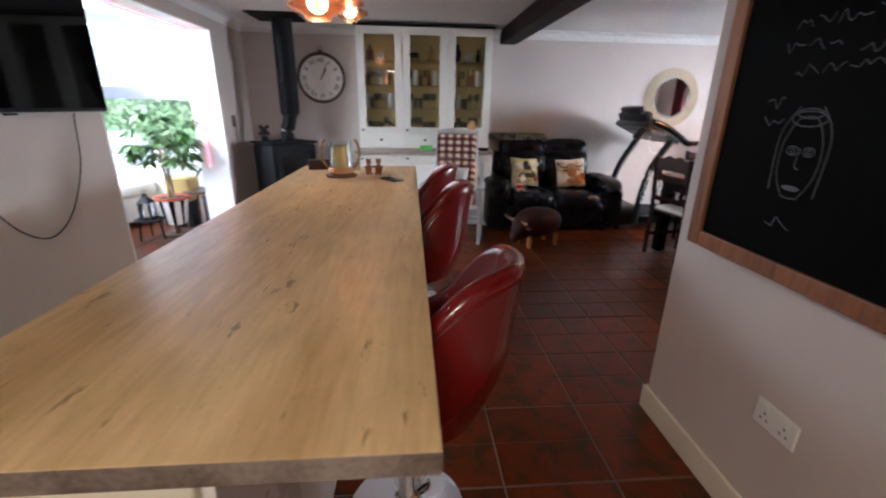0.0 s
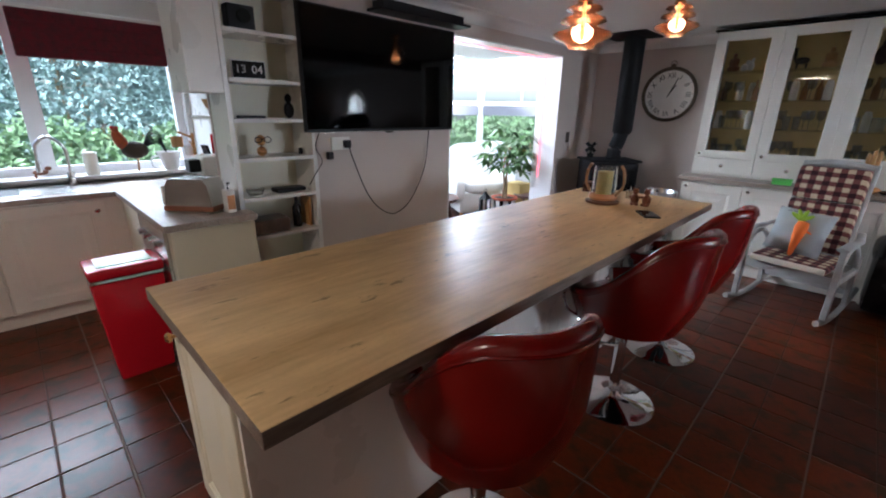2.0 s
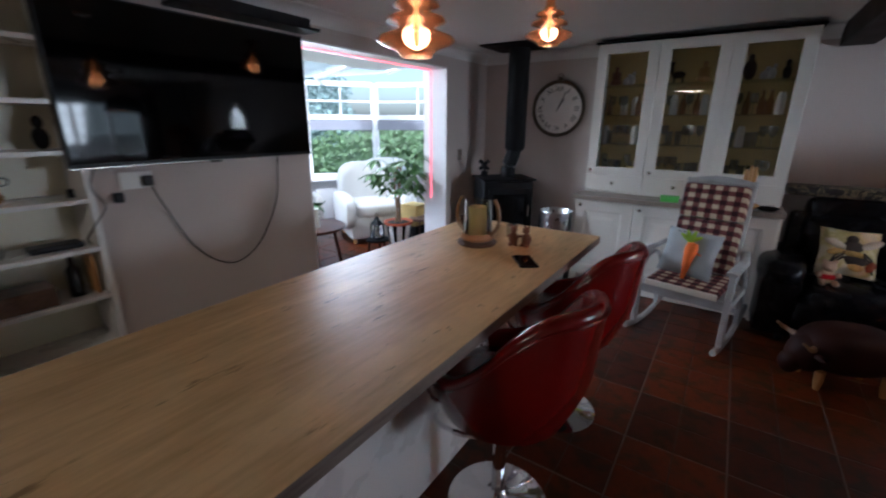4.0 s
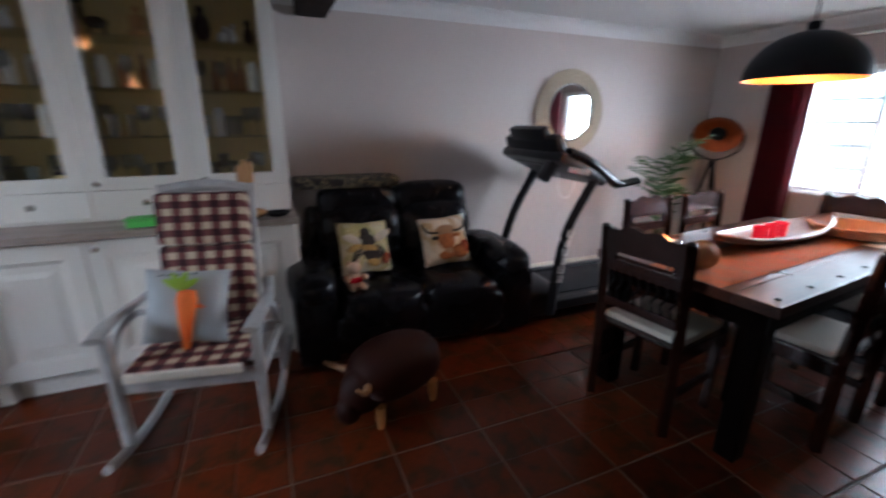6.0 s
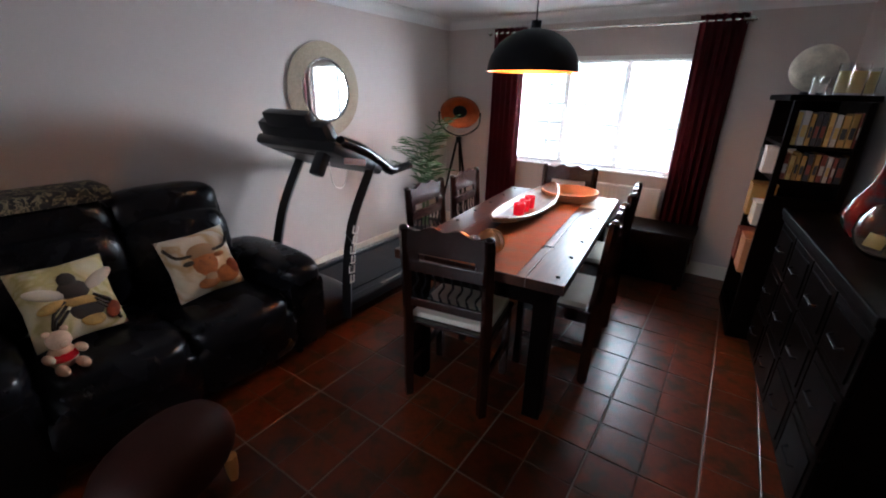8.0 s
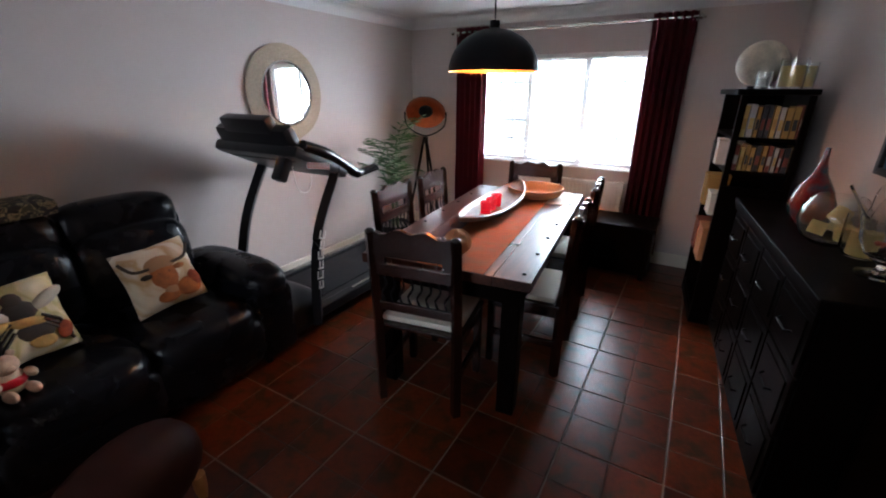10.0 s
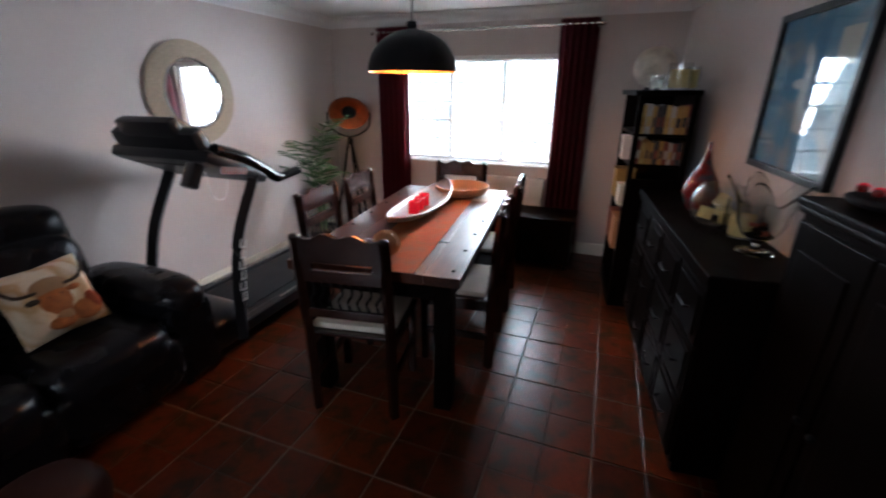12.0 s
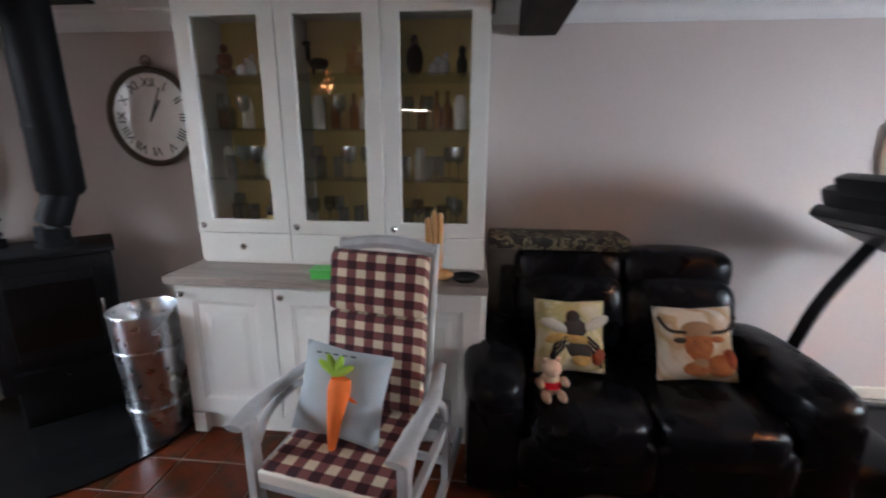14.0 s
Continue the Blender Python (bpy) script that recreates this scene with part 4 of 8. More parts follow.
part("back_frame", bx(-0.62, 0.62, 0.33, 0.46, 0.05, 0.84, 0.03), dark_leather, sf, smooth=True)
for x in (-0.6, 0.6):
    for y in (-0.36, 0.36):
        part("foot", cyl(B(), 0.025, 0, 0.06, (x, y, 0), 12), black_plastic, sf)


def printed(name, ramp, scale, seed):
    """Cloth with a loose printed picture in patches of colour."""
    m = surf(name, (0.6, 0.55, 0.4), 0.9, var=0.12, scale=14, fine=400, bump=0.25)
    nt = m.node_tree
    n, l = nt.nodes, nt.links
    tc = n.new("ShaderNodeTexCoord")
    mp = n.new("ShaderNodeMapping")
    mp.inputs["Location"].default_value = (seed, seed * 1.7, seed * 0.6)
    l.new(tc.outputs["Object"], mp.inputs[0])
    t = n.new("ShaderNodeTexNoise")
    t.inputs["Scale"].default_value, t.inputs["Detail"].default_value, t.inputs["Distortion"].default_value = scale, 3, 1.2
    l.new(mp.outputs[0], t.inputs[0])
    cr = n.new("ShaderNodeValToRGB")
    els = cr.color_ramp.elements
    els[0].position, els[0].color = ramp[0][0], (*ramp[0][1], 1)
    els[1].position, els[1].color = ramp[-1][0], (*ramp[-1][1], 1)
    for p, c in ramp[1:-1]:
        els.new(p).color = (*c, 1)
    l.new(t.outputs["Fac"], cr.inputs[0])
    l.new(cr.outputs[0], n["Principled BSDF"].inputs["Base Color"].links[0].from_node.inputs[0])
    return m


bee_cloth = printed("bee_cloth", [(0.38, (0.62, 0.56, 0.40)), (0.5, (0.60, 0.52, 0.28)), (0.57, (0.42, 0.36, 0.13)), (0.66, (0.62, 0.56, 0.42))], 5, 2.0)
cow_cloth = printed("cow_cloth", [(0.36, (0.64, 0.60, 0.50)), (0.5, (0.62, 0.54, 0.40)), (0.58, (0.45, 0.30, 0.14)), (0.68, (0.62, 0.56, 0.46))], 4, 7.0)
throw_cloth = printed("throw_cloth", [(0.40, (0.015, 0.013, 0.012)), (0.50, (0.03, 0.028, 0.025)), (0.54, (0.30, 0.26, 0.15)), (0.60, (0.05, 0.045, 0.03))], 22, 4.0)
cow_hair = surf("cow_hair", (0.30, 0.10, 0.022), 0.9, var=0.5, scale=30, fine=300, bump=0.3)
cow_rust = surf("cow_rust", (0.24, 0.045, 0.010), 0.9, var=0.5, scale=24, bump=0.2)
bee_dark = surf("bee_dark", (0.03, 0.02, 0.012), 0.9, var=0.4)
bee_gold = surf("bee_gold", (0.42, 0.26, 0.07), 0.9, var=0.4, scale=30)
wing = surf("bee_wing", (0.52, 0.46, 0.36), 0.9, var=0.2)

bc = thing("scatter_cushion", (2.53, 6.97, 0.445), 8, "cream cushion printed with a large bumblebee on the sofa", "cushion", "cushions on the sofa")
M = pose(0, 0, 0.20, -24, 3, 0)
part("cover", pillow(B(), 0.34, 0.34, 0.13, M), bee_cloth, bc, smooth=True)
for (x, z, w, h, a, mt, nm) in ((-0.005, 0.085, 0.034, 0.032, 10, bee_dark, "bee_head"), (0.005, 0.035, 0.060, 0.045, 15, bee_dark, "bee_chest"), (0.012, -0.015, 0.064, 0.026, 10, bee_gold, "bee_band"), (0.02, -0.060, 0.066, 0.040, 10, bee_dark, "bee_body"), (0.03, -0.105, 0.045, 0.030, 10, bee_gold, "bee_tail"), (-0.09, 0.045, 0.075, 0.024, 20, wing, "bee_wing"), (0.10, 0.060, 0.070, 0.026, -28, wing, "bee_wing"), (-0.085, -0.01, 0.055, 0.022, -12, bee_gold, "leaf_print"), (0.110, -0.090, 0.026, 0.040, 20, cow_rust, "flower_print")):
    part(nm, ball(B(), (0, 0, 0), (w, 0.012, h), 14, M @ pose(x, -0.062, z, 0, a, 0)), mt, bc, smooth=True)
for k in range(6):
    sx, a = (-1 if k < 3 else 1), (k % 3) * 35 - 30
    part("bee_leg", tube(B(), [M @ Vector((0.01 + sx * 0.05, -0.066, 0.0 - 0.02 * (k % 3))), M @ Vector((0.01 + sx * 0.10, -0.062, -0.04 - 0.025 * (k % 3))), M @ Vector((0.01 + sx * 0.12, -0.05, -0.10 - 0.02 * (k % 3)))], 0.007, 5), bee_dark, bc)
cc = thing("scatter_cushion", (3.09, 6.97, 0.435), -4, "cream cushion printed with a shaggy highland cow on the sofa", "cushion", "cushions on the sofa")
M = pose(0, 0, 0.20, -24, -4, 0)
part("cover", pillow(B(), 0.34, 0.34, 0.13, M), cow_cloth, cc, smooth=True)
for (x, z, w, h, mt, nm) in ((0.0, 0.0, 0.065, 0.085, cow_hair, "cow_face"), (0.0, 0.055, 0.075, 0.045, horn, "cow_fringe"), (0.080, -0.095, 0.062, 0.048, cow_hair, "cow_shoulder"), (0.118, -0.070, 0.028, 0.050, cow_rust, "cow_shoulder"), (-0.020, -0.110, 0.055, 0.030, cow_hair, "cow_chest"), (-0.075, 0.015, 0.030, 0.014, bee_dark, "cow_ear"), (0.075, 0.020, 0.030, 0.014, cow_hair, "cow_ear"), (0.0, -0.085, 0.035, 0.03, horn, "cow_nose"), (-0.022, 0.012, 0.009, 0.009, bee_dark, "cow_eye"), (0.024, 0.012, 0.009, 0.009, bee_dark, "cow_eye")):
    part(nm, ball(B(), (0, 0, 0), (w, 0.012, h), 14, M @ pose(x, -0.062, z)), mt, cc, smooth=True)
for sx in (-1, 1):
    part("cow_horn", tube(B(), curve([M @ Vector((sx * 0.05, -0.066, 0.05)), M @ Vector((sx * 0.12, -0.060, 0.06)), M @ Vector((sx * 0.16, -0.050, 0.12))], 4), 0.008, 6), bee_dark, cc, smooth=True)
th = thing("throw", (2.50, 7.34, 0.99), 0, "dark patterned throw folded over the sofa back", "throw")
part("folded_cloth", box(B(), -0.36, 0.36, -0.12, 0.13, 0.0, 0.075, 0.03), throw_cloth, th, smooth=True)
tb = thing("teddy_bear", (2.42, 6.78, 0.455), 10, "small cream teddy bear in a red top on the sofa", "soft toy")
teddy_fur = surf("teddy_fur", (0.50, 0.33, 0.22), 0.95, var=0.3, scale=40, fine=300, bump=0.5)
bm = B()
for at, sz in (((0, 0, 0.05), (0.05, 0.045, 0.055)), ((0, -0.01, 0.125), (0.042, 0.04, 0.038)), ((-0.03, 0, 0.16), (0.014, 0.01, 0.014)), ((0.03, 0, 0.16), (0.014, 0.01, 0.014)), ((-0.055, -0.03, 0.07), (0.018, 0.035, 0.018)), ((0.055, -0.03, 0.07), (0.018, 0.035, 0.018)), ((-0.035, -0.06, 0.02), (0.02, 0.04, 0.02)), ((0.035, -0.06, 0.02), (0.02, 0.04, 0.02)), ((0, -0.045, 0.118), (0.016, 0.014, 0.013))):
    ball(bm, at, sz, 12)
part("body", bm, teddy_fur, tb, smooth=True)
part("red_top", ball(B(), (0, -0.004, 0.055), (0.053, 0.047, 0.03), 14), red_plastic, tb, smooth=True)

# ---- footstool shaped like a bull ----
fs = thing("footstool", (2.50, 6.20, 0), 20, "brown hide footstool shaped like a bull with wooden feet", "footstool")
bm = B()
ball(bm, (0, 0, 0.24), (0.26, 0.17, 0.15), 26, power=0.85)
ball(bm, (-0.20, -0.02, 0.20), (0.12, 0.10, 0.12), 20)
ball(bm, (-0.29, -0.03, 0.13), (0.06, 0.06, 0.07), 16)
for k, v in enumerate(bm.verts):
    v.co += v.co.normalized() * 0.006 * noise.noise(v.co * 14)
part("body", bm, brown_hide, fs, smooth=True)
for x in (-0.16, 0.17):
    for y in (-0.10, 0.10):
        part("foot", lathe(B(), [(0.016, 0), (0.024, 0.05), (0.026, 0.12)], (x, y, 0), 14), pine, fs, smooth=True)
for y in (-1, 1):
    part("horn", tube(B(), curve([(-0.22, y * 0.09, 0.26), (-0.26, y * 0.15, 0.27), (-0.31, y * 0.15, 0.31)], 4), [0.017] * 3 + [0.013] * 3 + [0.008] * 3, 8), horn, fs, smooth=True)
    part("ear", ball(B(), (-0.20, y * 0.13, 0.22), (0.025, 0.05, 0.018), 10), brown_hide, fs, smooth=True)

# ---- treadmill ----
tm = thing("treadmill", (4.40, 7.03, 0), 0, "black treadmill with white side lettering along the wall", "treadmill")
part("deck", bx(-0.72, 0.98, -0.30, 0.33, 0.07, 0.15, 0.01), black_plastic, tm)
part("belt", bx(-0.50, 0.95, -0.21, 0.24, 0.151, 0.158), rubber, tm)
for y in (-0.335, 0.29):
    part("side_rail", bx(-0.60, 0.98, y - 0.035, y + 0.045, 0.10, 0.172, 0.012), black_plastic, tm)
    part("rail_strip", bx(-0.20, 0.90, y - 0.004, y + 0.016, 0.1722, 0.176, 0.001), steel, tm)
part("rear_roller", cyl(B(), 0.035, -0.27, 0.30, (0.97, 0, 0.12), 16, m=pose(0, 0, 0, -90, 0, 0)), black_plastic, tm, smooth=True)
part("bottle_holder", box(B(), -0.03, 0.03, -0.04, 0.04, -0.09, 0.05, 0.015, pose(-0.66, -0.31, 1.13, 0, 30, 0)), black_plastic, tm, smooth=True)
bm = B()
ball(bm, (-0.66, 0.0, 0.15), (0.22, 0.36, 0.13), 26, power=0.55)
part("motor_cover", bm, black_plastic, tm, smooth=True)
for x, y in ((-0.75, -0.28), (-0.75, 0.3), (0.88, -0.28), (0.88, 0.3)):
    part("foot", cyl(B(), 0.03, 0, 0.07, (x, y, 0), 12), rubber, tm)
for y in (-0.37, 0.33):
    foot_x = -0.59 if y < 0 else -0.70
    up = curve([(foot_x, y, 0.08), (foot_x * 0.35 - 0.36, y, 0.40), (-0.50, y, 0.72), (-0.33, y, 1.02), (-0.30, y, 1.085)], 5)
    bm = B()
    tube(bm, up, 0.042, 4, flat=1.0)
    for v in bm.verts:
        v.co.y = y + (v.co.y - y) * 0.8
    u = part("upright", bm, black_plastic, tm)
    hb = curve([(-0.56, y, 1.235), (-0.38, y, 1.17), (-0.20, y, 1.06), (-0.10, y, 1.01), (0.08, y, 1.025)], 5)
    part("handle", tube(B(), hb, [0.040] * 6 + [0.038] * 5 + [0.034] * 5 + [0.028] * 5, 10), black_gloss, tm, smooth=True)
    part("grip", tube(B(), [(-0.12, y, 1.0), (-0.02, y, 1.008), (0.09, y, 1.02)], 0.033, 10, flat=0.7), black_gloss, tm, smooth=True)
bm = B()
box(bm, -0.20, 0.25, -0.40, 0.36, -0.040, 0.034, 0.03, pose(-0.45, 0, 1.135, 0, 25, 0))
part("console_tray", bm, black_plastic, tm, smooth=True)
bm = B()
box(bm, -0.04, 0.06, -0.33, 0.32, -0.11, 0.11, 0.045, pose(-0.575, 0, 1.24, 0, -24, 0))
box(bm, -0.03, 0.04, -0.22, 0.20, -0.04, 0.06, 0.02, pose(-0.63, 0, 1.34, 0, -24, 0))
part("console", bm, black_plastic, tm, smooth=True)
part("screen", bx(0.0605, 0.062, -0.14, 0.14, 0.0, 0.09, m=pose(-0.58, 0, 1.25, 0, -24, 0)), tv_screen, tm)
part("badge", bx(-0.09, 0.09, -0.002, 0.0, -0.02, 0.02, m=pose(-0.50, -0.425, 1.12, 0, 10, 0)), steel, tm)
for k, ch in enumerate((0.03, 0.024, 0.028, 0.026, 0.028, 0.03)):
    t = 0.16 + 0.075 * k
    p = Vector(curve([(-0.59, -0.37, 0.08), (-0.567, -0.37, 0.40), (-0.50, -0.37, 0.72), (-0.33, -0.37, 1.02)], 5)[5 + k])
    q = Vector(curve([(-0.59, -0.37, 0.08), (-0.567, -0.37, 0.40), (-0.50, -0.37, 0.72), (-0.33, -0.37, 1.02)], 5)[4 + k])
    ang = math.degrees(math.atan2(p.z - q.z, p.x - q.x))
    bm = B()
    c = (p + q) / 2
    R = pose(c.x, -0.408, c.z, 0, -ang, 0)
    box(bm, -0.026, 0.026, -0.002, 0.002, -0.026, -0.018, 0, R)
    box(bm, -0.026, 0.026, -0.002, 0.002, 0.014 if k % 2 else 0.0, 0.022 if k % 2 else 0.008, 0, R)
    box(bm, -0.026, -0.018, -0.002, 0.002, -0.018, 0.014, 0, R)
    part("side_mark", bm, white_plastic, tm, "white lettering drawn as bars")
part("safety_cord", tube(B(), curve([(-0.42, -0.1, 1.10), (-0.38, -0.08, 0.92), (-0.26, -0.04, 0.87), (-0.18, 0.0, 0.96), (-0.20, 0.02, 1.06)], 6), 0.003, 5), white_plastic, tm)

# ---- dining table and chairs ----
TROT = 6.1
TM = pose(3.70, 5.198, 0, 0, 0, TROT)
tb_len, tb_w = 1.78, 0.86
dt = thing("dining_table", (3.70, 5.198, 0), TROT, "dark stained plank dining table with iron studs", "dining table")
for k in range(5):
    y0 = tb_w * k / 5
    part("plank", bx(0, tb_len, y0 + 0.001, y0 + tb_w / 5 - 0.001, 0.727, 0.775, 0.003), table_wood, dt)
bm = B()
box(bm, 0.06, tb_len - 0.06, 0.05, 0.075, 0.63, 0.726)
box(bm, 0.06, tb_len - 0.06, tb_w - 0.075, tb_w - 0.05, 0.63, 0.726)
box(bm, 0.05, 0.075, 0.05, tb_w - 0.05, 0.63, 0.726)
box(bm, tb_len - 0.075, tb_len - 0.05, 0.05, tb_w - 0.05, 0.63, 0.726)
part("apron", bm, dark_wood, dt)
for x in (0.05, tb_len - 0.14):
    for y in (0.05, tb_w - 0.14):
        part("leg", bx(x, x + 0.09, y, y + 0.09, 0, 0.726, 0.008), dark_wood, dt)
for k in range(7):
    for y in (0.05, tb_w - 0.05):
        part("stud", ball(B(), (0.08 + k * (tb_len - 0.16) / 6, y, 0.776), (0.011, 0.011, 0.006), 10), iron, dt, smooth=True)


def dining_chair(at, rz):
    """Faces -y in its own axes; the back stands at +y."""
    c = thing("dining_chair", at, rz, "dark brown wooden dining chair with iron bars and pale pad", "dining chair", "chairs round the dining table")
    for sx in (-1, 1):
        part("front_leg", bx(sx * 0.20 - 0.02, sx * 0.20 + 0.02, -0.21, -0.17, 0, 0.44, 0.005), chair_wood, c)
        bm = B()
        tube(bm, [(sx * 0.205, 0.20, 0), (sx * 0.205, 0.20, 0.45), (sx * 0.205, 0.235, 0.94)], 0.028, 4)
        part("back_post", bm, chair_wood, c)
        part("side_stretcher", bx(sx * 0.20 - 0.01, sx * 0.20 + 0.01, -0.17, 0.19, 0.18, 0.22, 0.003), chair_wood, c)
        part("side_apron", bx(sx * 0.20 - 0.012, sx * 0.20 + 0.012, -0.17, 0.18, 0.37, 0.43, 0.003), chair_wood, c)
    part("front_apron", bx(-0.18, 0.18, -0.20, -0.18, 0.37, 0.43, 0.003), chair_wood, c)
    part("seat", bx(-0.225, 0.225, -0.225, 0.195, 0.431, 0.45, 0.006), chair_wood, c)
    part("seat_pad", box(B(), -0.205, 0.205, -0.205, 0.165, 0.451, 0.487, 0.016), paper, c, "pale seat pad", smooth=True)
    out = [(-0.20, -0.02)] + [(-0.20 + 0.40 * k / 16, 0.085 + 0.022 * math.sin(math.pi * k / 16) + 0.010 * math.cos(math.pi * 6 * k / 16)) for k in range(17)] + [(0.20, -0.02)]
    part("crest_rail", prism(B(), out, -0.011, 0.011, pose(0, 0.232, 0.855, 90, 0, 0)), chair_wood, c)
    part("back_rail", bx(-0.185, 0.185, 0.213, 0.233, 0.735, 0.795, 0.003), chair_wood, c)
    for sx in (-1, 1):
        part("back_stile", bx(sx * 0.165 - 0.028, sx * 0.165 + 0.022, 0.214, 0.236, 0.7955, 0.838, 0.002), chair_wood, c)
        part("post_cap", ball(B(), (sx * 0.205, 0.236, 0.947), (0.024, 0.024, 0.016), 10), chair_wood, c, smooth=True)
    part("back_rail", bx(-0.185, 0.185, 0.198, 0.218, 0.545, 0.59, 0.003), chair_wood, c)
    for k in range(8):
        x = -0.16 + 0.32 * k / 7
        bm = B()
        tube(bm, curve([(x, 0.206, 0.59), (x + 0.014, 0.206, 0.63), (x - 0.014, 0.21, 0.68), (x, 0.216, 0.735)], 3), 0.006, 5)
        part("iron_bar", bm, iron, c, "black twisted iron bar")
    return c


ch = dining_chair((3.77, 5.74, 0), 100)      # the chair at the near end
ends = [((5.44, 5.83, 0), -84), ((4.33, 6.15, 0), 4), ((4.87, 6.17, 0), 5), ((4.36, 5.39, 0), 186), ((5.06, 5.45, 0), 186)]
for at, rz in ends:
    copy_thing(ch, pose(*at, 0, 0, rz))

rn = thing("table_runner", (0, 0, 0), 0, "orange-red cloth runner lying along the dining table", "table runner")
rn.matrix_basis = TM @ pose(0, 0, 0.7785)
bm = B()
for i in range(41):
    for j in (0, 1):
        bm.verts.new((-0.002 + (tb_len + 0.004) * i / 40, 0.215 + 0.33 * j, 0.0012 + 0.0012 * noise.noise(Vector((i * 0.4, j * 3, 0)))))
bm.verts.ensure_lookup_table()
for i in range(40):
    bm.faces.new((bm.verts[2 * i], bm.verts[2 * i + 1], bm.verts[2 * i + 3], bm.verts[2 * i + 2]))
r = bmesh.ops.solidify(bm, geom=bm.faces[:], thickness=-0.002)
part("cloth", bm, runner_cloth, rn)

bt = thing("boat_tray", (0, 0, 0), 0, "long dark wooden boat-shaped tray on the table runner", "tray")
bt.matrix_basis = TM @ pose(1.04, 0.49, 0.782, 0, 0, -2)
bm = B()
n, mm_ = 28, 10
rows = []
for i in range(n + 1):
    u = 2 * i / n - 1
    w = 0.145 * (1 - abs(u) ** 2.2) ** 0.8 + 0.002
    lift = 0.045 * abs(u) ** 2.5
    out_, in_ = [], []
    for j in range(mm_ + 1):
        a = -math.pi / 2 + math.pi * j / mm_
        y, z = w * math.sin(a), -0.055 * math.cos(a) * (1 - 0.6 * abs(u) ** 3)
        out_.append(bm.verts.new((u * 0.60, y, 0.056 + z + lift)))
        in_.append(bm.verts.new((u * 0.585, y * 0.88, 0.062 + z * 0.72 + lift)))
    rows.append(out_ + in_[::-1])
for a, b in zip(rows, rows[1:]):
    for j in range(len(a)):
        k = (j + 1) % len(a)
        bm.faces.new((a[j], a[k], b[k], b[j]))
bm.faces.new(rows[0])
bm.faces.new(rows[-1])
part("hull", bm, boat_wood, bt, smooth=True)
for k, x in enumerate((0.84, 0.95, 1.06)):
    cd = thing("tealight_holder", (0, 0, 0), 0, "red glass candle holder standing in the boat-shaped tray", "candle holder", "red candle holders")
    cd.matrix_basis = TM @ pose(x, 0.49, 0.800)
    part("glass", lathe(B(), [(0, 0.0), (0.026, 0.0), (0.034, 0.01), (0.036, 0.085), (0.033, 0.085), (0.031, 0.012), (0, 0.01)], seg=20), glowing_red_glass, cd, smooth=True)
    part("candle", cyl(B(), 0.026, 0.013, 0.045, seg=14), red_plastic, cd)
bw = thing("woven_bowl", (0, 0, 0), 0, "shallow woven bowl on the dining table", "bowl")
bw.matrix_basis = TM @ pose(1.56, 0.33, 0.782)
prof = [(0, 0), (0.14, 0), (0.17, 0.012), (0.20, 0.06), (0.205, 0.066), (0.196, 0.064), (0.165, 0.02), (0.135, 0.008), (0, 0.008)]
part("bowl", lathe(B(), prof, seg=36), wicker, bw, smooth=True)
for z, r in ((0.018, 0.176), (0.032, 0.186), (0.046, 0.195), (0.064, 0.203)):
    part("coil", tube(B(), [(r * math.cos(a / 16 * math.pi), r * math.sin(a / 16 * math.pi), z) for a in range(32)], 0.008, 6, closed=True), wicker, bw, smooth=True)
pm = thing("place_mat", (0, 0, 0), 0, "pale paper mat under the bowl", "mat")
pm.matrix_basis = TM @ pose(1.58, 0.18, 0.7765)
part("sheet", bx(-0.2, 0.2, -0.10, 0.10, 0, 0.003), paper, pm)

wk = thing("woven_ball", (3.84, 5.63, 0.7785), 0, "small round brown woven ball on the dining table", "ornament")
part("body", ball(B(), (0, 0, 0.062), (0.066, 0.066, 0.062), 20), wicker, wk, smooth=True)
for k in range(5):
    part("cane_band", tube(B(), [Matrix.Rotation(radians(36 * k), 3, "Z") @ Vector((0.067 * math.cos(a / 12 * math.pi), 0.0, 0.062 + 0.063 * math.sin(a / 12 * math.pi))) for a in range(24)], 0.0035, 5, closed=True), pine, wk, smooth=True)
rb_ = thing("silver_ribbon", (3.545, 5.565, 0.875), 100, "crumpled silver ribbon bow tied round the chair post", "ribbon")
for k in range(6):
    a = k * 60
    part("loop", tube(B(), curve([(0, -0.016, 0.05), (0.035 * math.cos(radians(a)), -0.028, 0.05 + 0.030 * math.sin(radians(a))), (0.022 * math.cos(radians(a + 50)), -0.034, 0.05 + 0.030 * math.sin(radians(a + 50))), (0, -0.018, 0.05)], 4), 0.005, 6, flat=0.5), zinc, rb_, smooth=True)
for sx in (-1, 1):
    part("tail", tube(B(), curve([(0, -0.018, 0.05), (sx * 0.010, -0.024, -0.01), (sx * 0.016, -0.020, -0.07)], 4), 0.006, 5, flat=0.4), zinc, rb_, smooth=True)

# ---- stove, flue, hearth ----
hp = thing("hearth_plate", (-0.12, 7.0, 0), 0, "round black glass hearth plate under the stove", "hearth")
part("plate", cyl(B(), 0.66, 0.0, 0.012, seg=64), black_gloss, hp)
sv = thing("wood_stove", (-0.27, 7.12, 0.0125), 45, "black cast-iron wood-burning stove with a glass door", "stove")
part("body", box(B(), -0.27, 0.27, -0.23, 0.20, 0.22, 0.93, 0.03), iron, sv, smooth=True)
part("top_plate", box(B(), -0.29, 0.29, -0.25, 0.21, 0.931, 0.955, 0.01), iron, sv, smooth=True)
part("pedestal", box(B(), -0.22, 0.22, -0.17, 0.17, 0.0, 0.219, 0.02), iron, sv, smooth=True)
bm = B()
